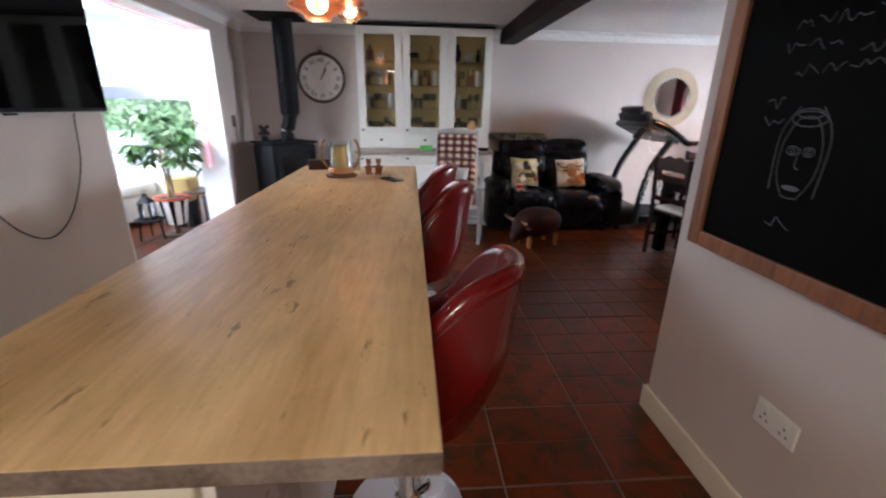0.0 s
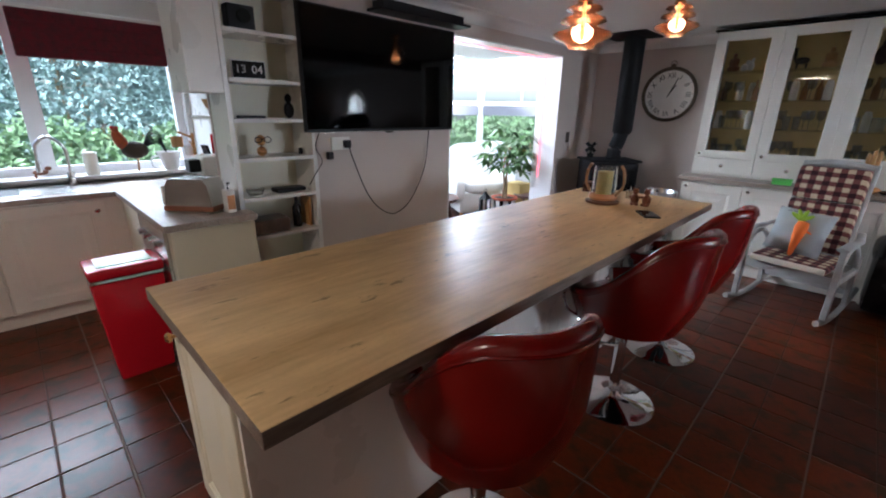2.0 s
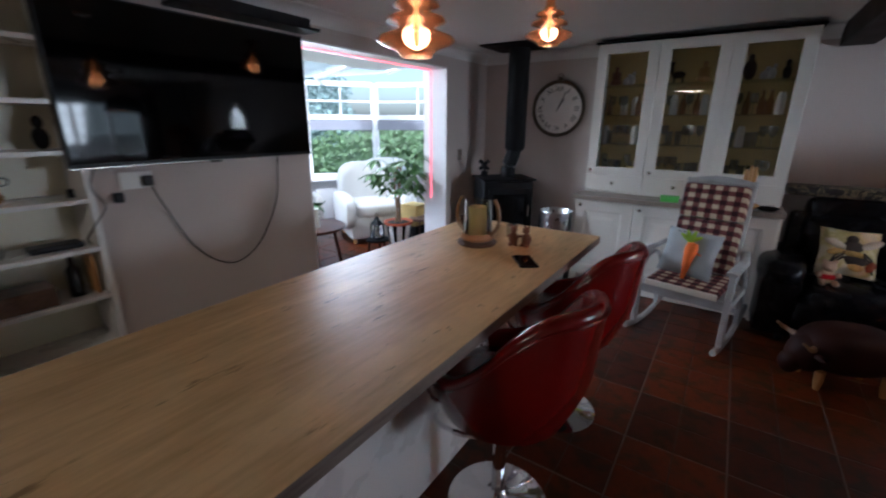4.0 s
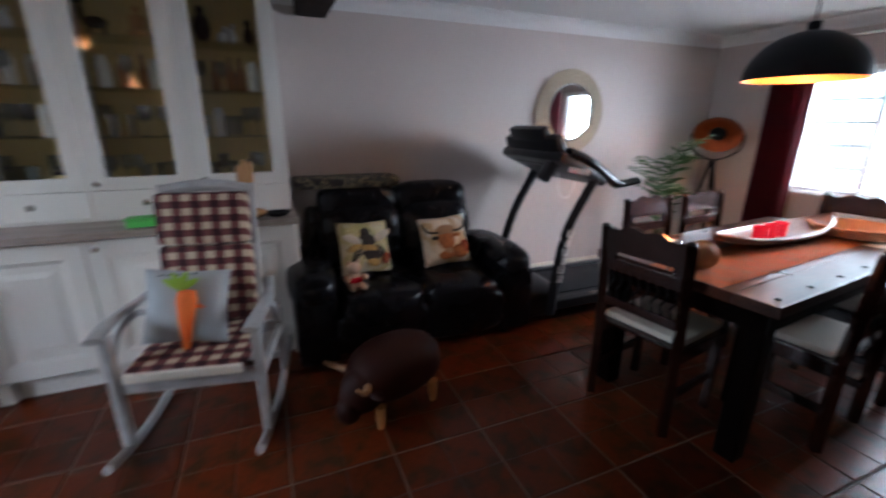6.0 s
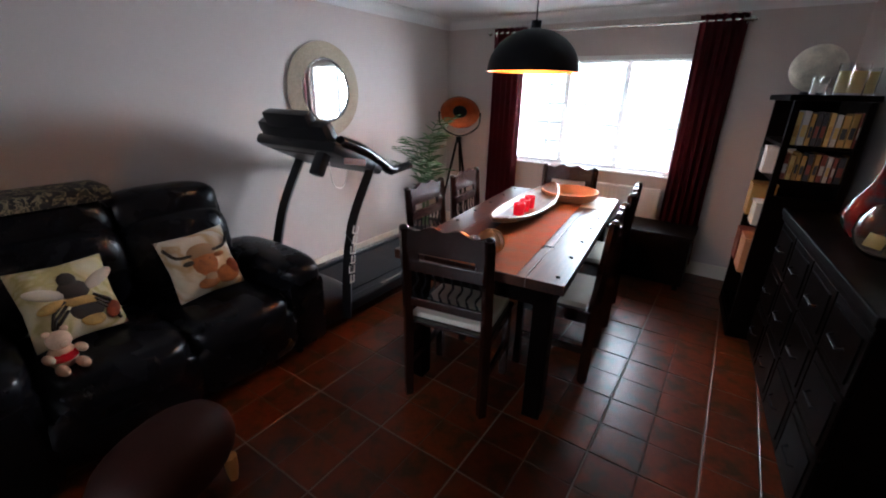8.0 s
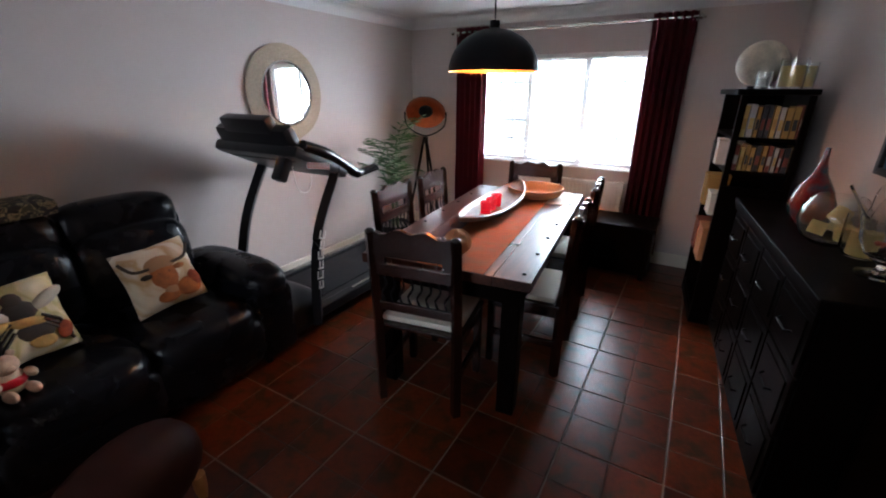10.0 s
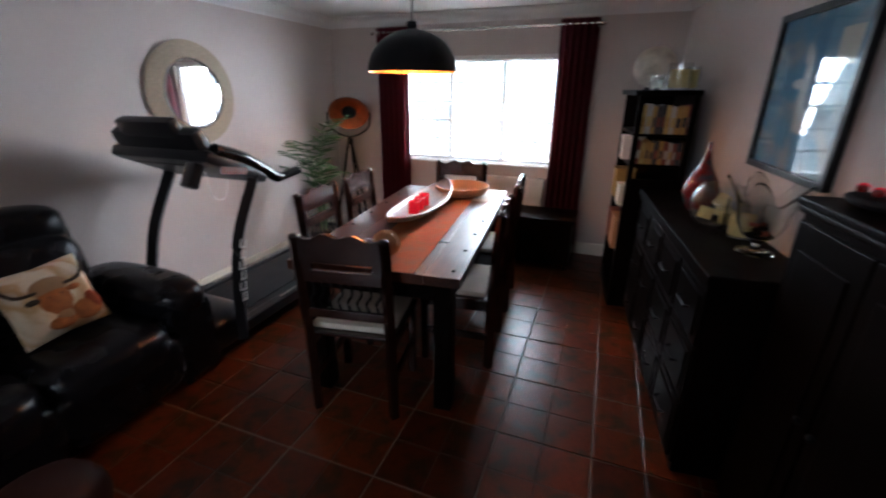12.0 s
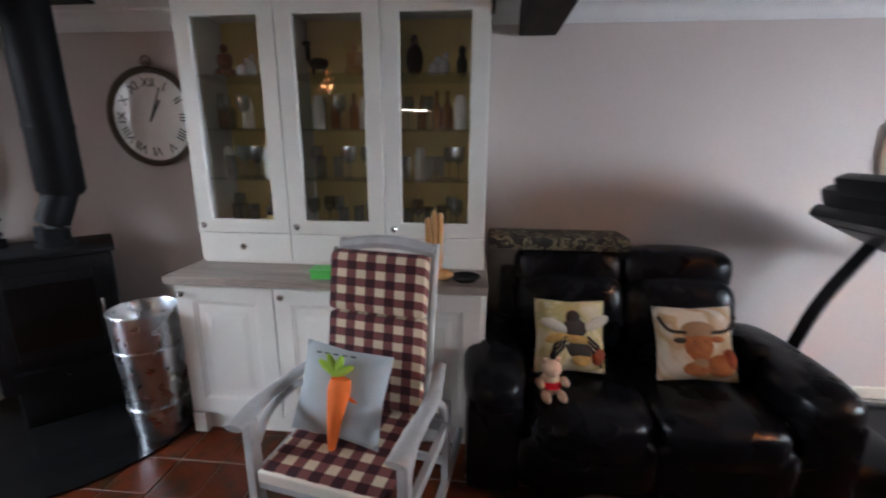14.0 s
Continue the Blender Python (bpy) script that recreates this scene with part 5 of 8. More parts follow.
box(bm, -0.22, -0.17, -0.252, -0.232, 0.40, 0.86, 0.006)
box(bm, 0.17, 0.22, -0.252, -0.232, 0.40, 0.86, 0.006)
box(bm, -0.17, 0.17, -0.252, -0.232, 0.40, 0.46, 0.006)
box(bm, -0.17, 0.17, -0.252, -0.232, 0.80, 0.86, 0.006)
dr_ = part("door", bm, iron, sv)
part("glass", bx(-0.17, 0.17, -0.243, -0.238, 0.46, 0.80), black_gloss, dr_)
part("handle", tube(B(), [(0.195, -0.262, 0.56), (0.195, -0.275, 0.58), (0.195, -0.275, 0.66), (0.195, -0.262, 0.68)], 0.008, 8), nickel, dr_, smooth=True)
part("ash_lip", bx(-0.2, 0.2, -0.27, -0.231, 0.33, 0.35, 0.004), iron, sv)
part("air_lever", cyl(B(), 0.006, 0, 0.05, (0, -0.23, 0.30), 8, m=pose(0, 0, 0, 90, 0, 0)), nickel, sv)
fl = thing("stove_flue", (-0.21, 7.12, 0.969), 0, "thick matt black flue pipe rising to a square ceiling plate", "flue")
part("lower_pipe", tube(B(), curve([(0, 0, 0), (0, 0, 0.10), (0.02, 0.03, 0.20), (0.03, 0.07, 0.30)], 4), 0.075, 24), iron, fl, smooth=True)
part("collar", cyl(B(), 0.085, 0.0, 0.03, seg=24), iron, fl)
part("upper_pipe", lathe(B(), [(0.085, 0.27), (0.105, 0.30), (0.105, 1.255)], (0.03, 0.07, 0), 28), iron, fl, smooth=True)
part("joint_band", cyl(B(), 0.109, 0.62, 0.64, (0.03, 0.07, 0), 28), iron, fl)
part("ceiling_plate", bx(-0.25, 0.25, -0.25, 0.25, 1.256, 1.27, 0.003), iron, fl)
fan = thing("stove_fan", (-0.44, 7.02, 0.969), 20, "small black heat-powered fan on the stove top", "stove fan")
part("base", bx(-0.035, 0.035, -0.025, 0.025, 0, 0.05, 0.006), iron, fan)
part("stem", bx(-0.012, 0.012, -0.012, 0.012, 0.05, 0.13, 0.003), iron, fan)
for k in range(4):
    part("blade", box(B(), -0.02, 0.02, -0.001, 0.001, 0.01, 0.07, 0, pose(0, -0.03, 0.12, 0, 45 + 90 * k, 0) @ pose(0, 0, 0, 0, 0, 20)), iron, fan)
lb = thing("log_bucket", (0.415, 6.93, 0.0), 0, "dented galvanised metal bucket beside the dresser", "bucket")
bm = lathe(B(), [(0, 0.004), (0.115, 0.0), (0.125, 0.15), (0.128, 0.152), (0.138, 0.40), (0.142, 0.405), (0.152, 0.70), (0.157, 0.705), (0.154, 0.712), (0.147, 0.70), (0.118, 0.02), (0, 0.02)], seg=40)
for v in bm.verts:
    v.co.x += 0.004 * noise.noise(v.co * 9)
    v.co.y += 0.004 * noise.noise(v.co * 9 + Vector((3, 1, 0)))
part("body", bm, zinc, lb, smooth=True)
for z in (0.20, 0.52):
    part("hoop", tube(B(), [((0.127 + z * 0.035) * math.cos(k * math.pi / 16), (0.127 + z * 0.035) * math.sin(k * math.pi / 16), z) for k in range(32)], 0.005, 6, closed=True), zinc, lb, smooth=True)
tl = thing("fireside_tool_stand", (0.16, 7.28, 0), 0, "black iron fireside tool stand beside the stove", "tool stand")
part("base", cyl(B(), 0.09, 0, 0.012, seg=20), iron, tl)
part("pole", cyl(B(), 0.008, 0.012, 0.60, seg=8), iron, tl)
for k in range(3):
    a = k * 2.1
    part("tool", tube(B(), [(0.05 * math.cos(a), 0.05 * math.sin(a), 0.58), (0.06 * math.cos(a), 0.06 * math.sin(a), 0.10)], 0.006, 6), iron, tl)

# ---- wall clock ----
ck = thing("wall_clock", (0.13, 7.575, 1.665), 0, "large round clock with roman numerals and a bronze rim", "clock")
C = pose(0, 0, 0, 90, 0, 0)
bm = lathe(B(), [(0, 0), (0.272, 0), (0.285, 0.02), (0.285, 0.045), (0.270, 0.058), (0.255, 0.050), (0.250, 0.03), (0, 0.03)], seg=64, m=C)
part("rim", bm, surf("bronze", (0.11, 0.085, 0.06), 0.4, 0.6, var=0.3, scale=15, bump=0.15), ck, smooth=True)
part("face", cyl(B(), 0.249, 0.0301, 0.033, seg=64, m=C), clock_face, ck)
NUM = ["XII", "I", "II", "III", "IIII", "V", "VI", "VII", "VIII", "IX", "X", "XI"]
for k, s in enumerate(NUM):
    a = 30 * k
    w = words("numeral", s, 0.072, pose(0.195 * math.sin(radians(a)), -0.0345, 0.195 * math.cos(radians(a)), 0, a, 0) @ pose(0, 0, 0, 90, 0, 0), ink, ck)
for k in range(60):
    a = 6 * k
    part("minute_mark", box(B(), -0.001, 0.001, -0.0345, -0.0331, 0.236, 0.245, 0, pose(0, 0, 0, 0, a, 0)), ink, ck)
part("hour_hand", box(B(), -0.006, 0.006, -0.041, -0.039, -0.02, 0.115, 0, pose(0, 0, 0, 0, 32, 0)), ink, ck)
part("minute_hand", box(B(), -0.004, 0.004, -0.045, -0.043, -0.03, 0.185, 0, pose(0, 0, 0, 0, 24, 0)), ink, ck)
part("crown", ball(B(), (0, -0.025, 0.295), (0.022, 0.014, 0.022), 12), MATS["bronze"], ck, smooth=True)
part("hanging_ring", tube(B(), [(0.03 * math.cos(k / 8 * math.pi), -0.025, 0.315 + 0.03 * math.sin(k / 8 * math.pi)) for k in range(16)], 0.004, 6, closed=True), MATS["bronze"], ck)

# ---- round wall mirror with a woven frame ----
mr = thing("wall_mirror", (4.545, 7.575, 1.512), 0, "round mirror in a wide pale woven rope frame", "mirror")
part("backing", cyl(B(), 0.358, 0, 0.012, seg=64, m=C), rope, mr)
part("mirror", cyl(B(), 0.232, 0.0121, 0.020, seg=64, m=C), mirror_glass, mr)
for k in range(11):
    r = 0.250 + 0.0107 * k
    ring = [(r + 0.0057 * math.cos(q * math.pi / 3), 0.022 - 0.0011 * k + 0.0057 * math.sin(q * math.pi / 3)) for q in range(7)]
    part("woven_ring", lathe(B(), ring, seg=72, m=C, cap=False), rope, mr, smooth=True)
part("inner_rim", lathe(B(), [(0.236 + 0.009 * math.cos(q * math.pi / 4), 0.024 + 0.009 * math.sin(q * math.pi / 4)) for q in range(9)], seg=72, m=C, cap=False), steel, mr, smooth=True)

# ---- television, soundbar shelf, socket and cable ----
tv = thing("television", (-0.757, 4.305, 1.675), 0, "large black flat television on a wall bracket", "television")
part("panel", bx(0.012, 0.052, -0.665, 0.665, -0.37, 0.37, 0.004), black_plastic, tv)
part("screen", bx(0.0521, 0.0535, -0.655, 0.655, -0.352, 0.360), tv_screen, tv)
part("bottom_trim", bx(0.020, 0.056, -0.664, 0.664, -0.3745, -0.3705), steel, tv)
part("bracket", bx(0.0, 0.011, -0.2, 0.2, -0.15, 0.15), iron, tv)
part("sensor", bx(0.03, 0.05, -0.03, 0.03, -0.385, -0.375, 0.002), black_plastic, tv)
sb = thing("black_wall_shelf", (-0.757, 4.62, 2.07), 0, "black shelf above the television holding a router", "shelf")
part("board", bx(0.0, 0.16, -0.45, 0.42, 0, 0.018, 0.002), black_plastic, sb)
part("edge_box", bx(0.02, 0.14, -0.42, 0.36, 0.0185, 0.07, 0.006), black_plastic, sb)
sk = thing("double_socket", (-0.757, 3.905, 1.225), 0, "white double wall socket with black plugs", "socket")
part("plate", bx(0.0, 0.012, -0.073, 0.073, -0.043, 0.043, 0.004), white_plastic, sk)
part("plug", box(B(), 0.0125, 0.05, 0.015, 0.062, -0.03, 0.022, 0.008), black_plastic, sk)
part("plug", box(B(), 0.0125, 0.05, -0.12, -0.08, -0.10, -0.05, 0.008), black_plastic, sk)
cb = thing("hanging_cable", (-0.745, 3.835, 1.21), 0, "thin grey cable looping below the television", "cable")
pts = curve([(0.035, 0.11, 0.0), (0.02, 0.16, -0.12), (0.012, 0.27, -0.36), (0.012, 0.40, -0.50), (0.012, 0.54, -0.54), (0.012, 0.70, -0.44), (0.012, 0.84, -0.20), (0.012, 0.88, 0.05), (0.03, 0.88, 0.12)], 7)
part("cord", tube(B(), pts, 0.0042, 6), black_plastic, cb, smooth=True)
pts = curve([(0.03, -0.10, 0.10), (0.015, -0.13, 0.0), (0.02, -0.09, -0.09), (0.012, -0.14, -0.17), (0.012, -0.19, -0.24)], 7)
part("cord", tube(B(), pts, 0.003, 6), black_plastic, cb, smooth=True)

# ---- pendants over the bar ----
def glass_pendant(at, drop):
    p = thing("glass_pendant", at, 0, "lit ribbed smoky glass pendant with a copper cap", "pendant light", "pendants over the bar")
    prof = [(0.030, 0.20), (0.034, 0.185), (0.075, 0.170), (0.080, 0.160), (0.050, 0.150), (0.052, 0.140), (0.098, 0.122), (0.103, 0.110), (0.060, 0.098), (0.062, 0.088), (0.130, 0.062), (0.136, 0.050), (0.125, 0.040), (0.075, 0.022), (0.062, 0.012), (0.058, 0.0)]
    inner = [(r - 0.003, z) for r, z in reversed(prof)]
    part("shade", lathe(B(), prof + inner, seg=40, cap=False), tea_glass, p, smooth=True)
    part("cap", lathe(B(), [(0, 0.265), (0.012, 0.262), (0.024, 0.245), (0.026, 0.205), (0.034, 0.198), (0.034, 0.190), (0, 0.190)], seg=20), brass, p, smooth=True)
    part("bulb", lathe(B(), [(0.0, 0.03), (0.008, 0.036), (0.012, 0.06), (0.012, 0.11), (0.008, 0.15), (0.008, 0.188)], seg=16), amber_bulb, p, smooth=True)
    part("cord", cyl(B(), 0.003, 0.265, drop - 0.025, seg=6), black_plastic, p)
    part("ceiling_rose", cyl(B(), 0.05, drop - 0.025, drop - 0.001, seg=24), brass, p)
    return p


glass_pendant((0.76, 4.29, 1.735), TOP - 1.735)
glass_pendant((0.75, 5.55, 1.945), TOP - 1.945)
lamp("bulb_light", "POINT", pose(0.76, 4.29, 1.80), 2.0, (1, 0.6, 0.32), size=0.05)
lamp("bulb_light", "POINT", pose(0.75, 5.55, 2.01), 2.0, (1, 0.6, 0.32), size=0.05)

# ---- dome pendant over the dining table ----
dp = thing("dome_pendant", (4.66, 5.845, 1.648), 0, "matt black dome pendant with a lit gold inside", "pendant light")
prof = [(0.272 * math.cos(a), 0.235 * math.sin(a)) for a in [k / 12 * math.pi / 2 for k in range(12)]] + [(0.03, 0.237)]
inner = [(max(0.0, r - 0.004), z - 0.003 if z > 0 else 0) for r, z in reversed(prof)]
part("shade", lathe(B(), prof, seg=56, cap=False), iron, dp, smooth=True)
part("lining", lathe(B(), inner, seg=56, cap=False), gold_inside, dp, smooth=True)
part("cap", cyl(B(), 0.03, 0.236, 0.275, seg=20), iron, dp, smooth=True)
part("cord", cyl(B(), 0.004, 0.275, TOP - 1.648 - 0.04, seg=6), black_plastic, dp)
part("ceiling_rose", cyl(B(), 0.055, TOP - 1.648 - 0.04, TOP - 1.648 - 0.001, seg=24), iron, dp)
part("bulb", ball(B(), (0, 0, 0.10), (0.03, 0.03, 0.04), 14), amber_bulb, dp, smooth=True)
lamp("bulb_light", "POINT", pose(4.66, 5.845, 1.70), 13.0, (1, 0.42, 0.14), size=0.04)

# ---- tripod lamp ----
tp = thing("tripod_lamp", (5.96, 7.17, 0), 20, "black tripod floor lamp with a gold bowl reflector", "floor lamp")
for k in range(3):
    a = radians(90 + 120 * k)
    part("leg", tube(B(), [(0.24 * math.cos(a), 0.24 * math.sin(a), 0.0), (0.02 * math.cos(a), 0.02 * math.sin(a), 1.04)], 0.013, 8), dark_wood, tp, smooth=True)
part("hub", cyl(B(), 0.03, 1.02, 1.08, seg=16), iron, tp)
part("yoke", tube(B(), curve([(0, 0.22, 1.33), (0, 0.19, 1.18), (0, 0.0, 1.09), (0, -0.19, 1.18), (0, -0.22, 1.33)], 6), 0.008, 8), iron, tp, smooth=True)
R = pose(0.02, 0, 1.325, 0, -128, 8)
out_ = [(0.0, -0.10), (0.09, -0.085), (0.16, -0.045), (0.205, 0.01)]
part("reflector", lathe(B(), out_, seg=40, m=Matrix(), cap=False), iron, tp, smooth=True).matrix_basis = R
part("lining", lathe(B(), [(r * 0.985, z + 0.004) for r, z in out_], seg=40, cap=False), surf("copper_leaf", (0.42, 0.10, 0.022), 0.42, 0.5, var=0.25, scale=14), tp, smooth=True).matrix_basis = R
part("bulb_cover", ball(B(), (0, 0, -0.01), (0.075, 0.075, 0.035), 18), iron, tp, smooth=True).matrix_basis = R

# ---- palm in the corner ----
def palm(at):
    p = thing("potted_palm", at, 0, "feathery green parlour palm in a dark pot", "potted plant")
    part("pot", lathe(B(), [(0, 0), (0.12, 0), (0.16, 0.28), (0.165, 0.30), (0.15, 0.295), (0.14, 0.27), (0, 0.26)], seg=28), black_plastic, p, smooth=True)
    part("soil", cyl(B(), 0.14, 0.262, 0.272, seg=20), soil, p)
    rg = random.Random(7)
    for k in range(11):
        a = k * 2.399 + rg.uniform(-0.3, 0.3)
        ln, hgt = rg.uniform(0.22, 0.44), rg.uniform(0.95, 1.52)
        mid_p = (0.35 * ln * math.cos(a), 0.35 * ln * math.sin(a), hgt * 0.82)
        tip = (ln * math.cos(a), ln * math.sin(a), hgt * rg.uniform(0.86, 0.98))
        pts = curve([(0.03 * math.cos(a), 0.03 * math.sin(a), 0.26), (0.12 * ln * math.cos(a), 0.12 * ln * math.sin(a), 0.55 * hgt), mid_p, tip], 8)
        bm = B()
        tube(bm, pts, 0.004, 5)
        n_ = len(pts)
        for i in range(n_ // 3, n_, 2):
            q, d = pts[i], (pts[i] - pts[i - 1]).normalized()
            side = d.cross(Vector((0, 0, 1))).normalized()
            L_ = 0.16 * math.sin(math.pi * (0.15 + 0.8 * (i - n_ // 3) / (n_ - n_ // 3))) + 0.02
            for s_ in (-1, 1):
                tipv = q + side * s_ * L_ + d * L_ * 0.55 - Vector((0, 0, L_ * 0.28))
                wv = d * 0.005
                vs = [bm.verts.new(q - wv), bm.verts.new(q + wv), bm.verts.new((q + tipv) / 2 + wv * 1.2 + Vector((0, 0, 0.006))), bm.verts.new(tipv), bm.verts.new((q + tipv) / 2 - wv * 1.2)]
                bm.faces.new(vs)
        part("frond", bm, palm_green, p)
    return p


palm((5.34, 7.14, 0))

# ---- curtains, rod, radiator, chest under the window ----
def curtain(y0, y1, label):
    c = thing("curtain", (XE - 0.10, (y0 + y1) / 2, 0.0), 0, label, "curtain", "curtains at the dining window")
    bm = B()
    n, rows_ = 60, 14
    grid = []
    w = y1 - y0
    for i in range(n + 1):
        u = i / n
        col = []
        for j in range(rows_ + 1):
            v = j / rows_
            z = 0.10 + 2.02 * v
            fold = 0.034 * math.sin(u * 2 * math.pi * 5.5 + 0.5 * math.sin(v * 3)) * (1.15 - 0.35 * v)
            col.append(bm.verts.new((fold + 0.008 * noise.noise(Vector((u * 5, v * 4, y0))), (u - 0.5) * w * (1.0 - 0.06 * math.sin(math.pi * v)), z)))
        grid.append(col)
    for a, b in zip(grid, grid[1:]):
        for j in range(rows_):
            bm.faces.new((a[j], b[j], b[j + 1], a[j + 1]))
    bmesh.ops.solidify(bm, geom=bm.faces[:], thickness=0.004)
    part("cloth", bm, curtain_red, c, smooth=True)
    for k in range(5):
        y = (k - 2) * w / 5.2
        part("eyelet", tube(B(), [(0.022 * math.cos(a / 8 * math.pi), y, 2.075 + 0.022 * math.sin(a / 8 * math.pi)) for a in range(16)], 0.005, 6, closed=True), nickel, c)


curtain(6.61, 6.96, "heavy dark red velvet curtain gathered beside the window")
curtain(4.85, 5.17, "heavy dark red velvet curtain gathered beside the window")
rod = thing("curtain_rod", (XE - 0.10, 5.90, 2.075), 0, "brushed steel double curtain rod with round ends", "curtain rod")
part("rod", cyl(B(), 0.012, -1.06, 1.10, seg=12, m=pose(0, 0, 0, 90, 0, 0)), nickel, rod, smooth=True)
part("rear_rod", cyl(B(), 0.008, -1.05, 1.09, (0.045, 0, 0.004), 10, m=pose(0, 0, 0, 90, 0, 0)), nickel, rod, smooth=True)
for s_ in (-1, 1):
    part("finial", ball(B(), (0, s_ * 1.09 + 0.02, 0), (0.022, 0.022, 0.022), 14), nickel, rod, smooth=True)
    part("bracket", bx(0.0, 0.098, s_ * 1.04 - 0.006, s_ * 1.04 + 0.006, -0.03, -0.013), nickel, rod)
rd = thing("radiator", (XE - 0.055, 5.76, 0.0), 0, "white ribbed panel radiator under the window", "radiator")
part("panel", bx(-0.03, 0.03, -0.56, 0.56, 0.15, 0.725, 0.006), white_gloss, rd)
for k in range(28):
    y = -0.54 + 0.04 * k
    part("rib", bx(-0.040, -0.0302, y - 0.012, y + 0.012, 0.18, 0.70, 0.004), white_gloss, rd)
part("top_grille", bx(-0.032, 0.03, -0.56, 0.56, 0.7255, 0.735, 0.002), white_gloss, rd)
part("valve", cyl(B(), 0.015, 0.10, 0.20, (0, -0.59, 0), 12), white_plastic, rd)
part("pipe", cyl(B(), 0.008, 0, 0.15, (0, -0.59, 0), 8), steel, rd)
bc2 = thing("blanket_chest", (6.02, 5.16, 0), 0, "low black wooden chest under the curtain", "chest")
part("body", bx(-0.20, 0.20, -0.30, 0.34, 0.04, 0.44, 0.008), dark_wood, bc2)
part("lid", bx(-0.215, 0.215, -0.315, 0.355, 0.441, 0.475, 0.006), dark_wood, bc2)
for x in (-0.17, 0.17):
    for y in (-0.26, 0.3):
        part("foot", bx(x - 0.02, x + 0.02, y - 0.02, y + 0.02, 0, 0.039), dark_wood, bc2)

# ---- bookcase in the south-east corner ----
bk = thing("bookcase", (0, 0, 0), 0, "tall black wooden bookcase filled with books and boxes", "bookcase")
bk.matrix_basis = pose(5.60, 4.37, 0, 0, 0, S_ROT)
W2, D2, H2 = 0.32, 0.178, 1.52
for x in (-W2, W2 - 0.03):
    part("side", bx(x, x + 0.03, -D2, D2 - (0.0 if x > 0 else 0.0), 0.06, H2) if x > 0 else bx(x, x + 0.03, -D2, D2, 0.06, 0.98), dark_wood, bk)
part("corner_post", bx(-W2, -W2 + 0.03, D2 - 0.035, D2, 0.981, H2), dark_wood, bk)
part("corner_post", bx(-W2, -W2 + 0.03, -D2, -D2 + 0.035, 0.981, H2), dark_wood, bk)
part("back", bx(-W2 + 0.03, W2 - 0.03, -D2, -D2 + 0.012, 0.06, H2), dark_wood, bk)
part("top", bx(-W2 - 0.03, W2 + 0.03, -D2 - 0.005, D2 + 0.03, H2 + 0.001, H2 + 0.035, 0.008), dark_wood, bk)
part("plinth", bx(-W2, W2, -D2, D2, 0, 0.059), dark_wood, bk)
for z in (0.08, 0.42, 0.75, 1.06, 1.26):
    part("shelf", bx(-W2 + 0.031, W2 - 0.031, -D2 + 0.013, D2 - 0.005, z, z + 0.02), dark_wood, bk)
rg = random.Random(3)
BOOKC = [surf("book_a", (0.42, 0.25, 0.06), 0.6), surf("book_b", (0.20, 0.05, 0.03), 0.6), surf("book_c", (0.55, 0.38, 0.12), 0.6), surf("book_d", (0.03, 0.03, 0.035), 0.5), surf("book_e", (0.50, 0.48, 0.44), 0.6)]
for z, hh in ((1.081, 0.16), (1.281, 0.19)):
    y = -0.165
    while y < 0.13:
        w = rg.uniform(0.018, 0.034)
        b = thing("book", (0, 0, 0), 0, "slim yellow and red spined case standing in the bookcase", "book", "books in the bookcase")
        b.matrix_basis = bk.matrix_basis @ pose(-W2 + 0.10, y + w / 2, z)
        h = hh * rg.uniform(0.88, 0.98)
        k = rg.choice((0, 0, 2, 1, 3, 4))
        part("cover", bx(-0.075, 0.07, -w / 2 + 0.001, w / 2 - 0.001, 0, h, 0.0015), BOOKC[k], b)
        part("spine_label", bx(-0.0762, -0.0752, -w / 2 + 0.004, w / 2 - 0.004, h * 0.25, h * 0.6), BOOKC[(k + 3) % 5], b)
        y += w + 0.004
for (x, z, w, h, mt, lab) in ((-0.20, 1.0805, 0.10, 0.15, white_plastic, "white storage box on the bookcase shelf"), (-0.05, 1.0805, 0.09, 0.12, black_plastic, "black box on the bookcase shelf"), (-0.18, 0.7705, 0.16, 0.13, paper, "white and pink box on the bookcase shelf"), (-0.15, 0.4405, 0.2, 0.22, wicker, "brown storage basket on the bookcase shelf"), (0.1, 0.4405, 0.15, 0.2, BOOKC[1], "red storage box on the bookcase shelf"), (0.12, 0.7705, 0.15, 0.2, BOOKC[0], "stack of yellow boxes on the bookcase shelf")):
    o = thing("storage_box", (0, 0, 0), 0, lab, "box")
    yy = 0.12
    if z > 1.0:
        x += 0.16
    o.matrix_basis = bk.matrix_basis @ pose(x, yy, z)
    part("body", bx(-w / 2, w / 2, -0.055, 0.085, 0, h, 0.006), mt, o)
    part("lid", bx(-w / 2 - 0.003, w / 2 + 0.003, -0.058, 0.088, h + 0.0005, h + 0.018, 0.004), mt, o)
gb = thing("paper_globe_lamp", (0, 0, 0), 0, "cream crackled globe lamp on top of the bookcase", "table lamp")
gb.matrix_basis = bk.matrix_basis @ pose(-0.04, 0.07, H2 + 0.036)
part("base", cyl(B(), 0.05, 0, 0.015, seg=20), black_plastic, gb)
part("globe", ball(B(), (0, 0, 0.145), (0.135, 0.135, 0.13), 28), surf("crackle_cream", (0.60, 0.55, 0.44), 0.6, var=0.25, scale=22, bump=0.3), gb, smooth=True)


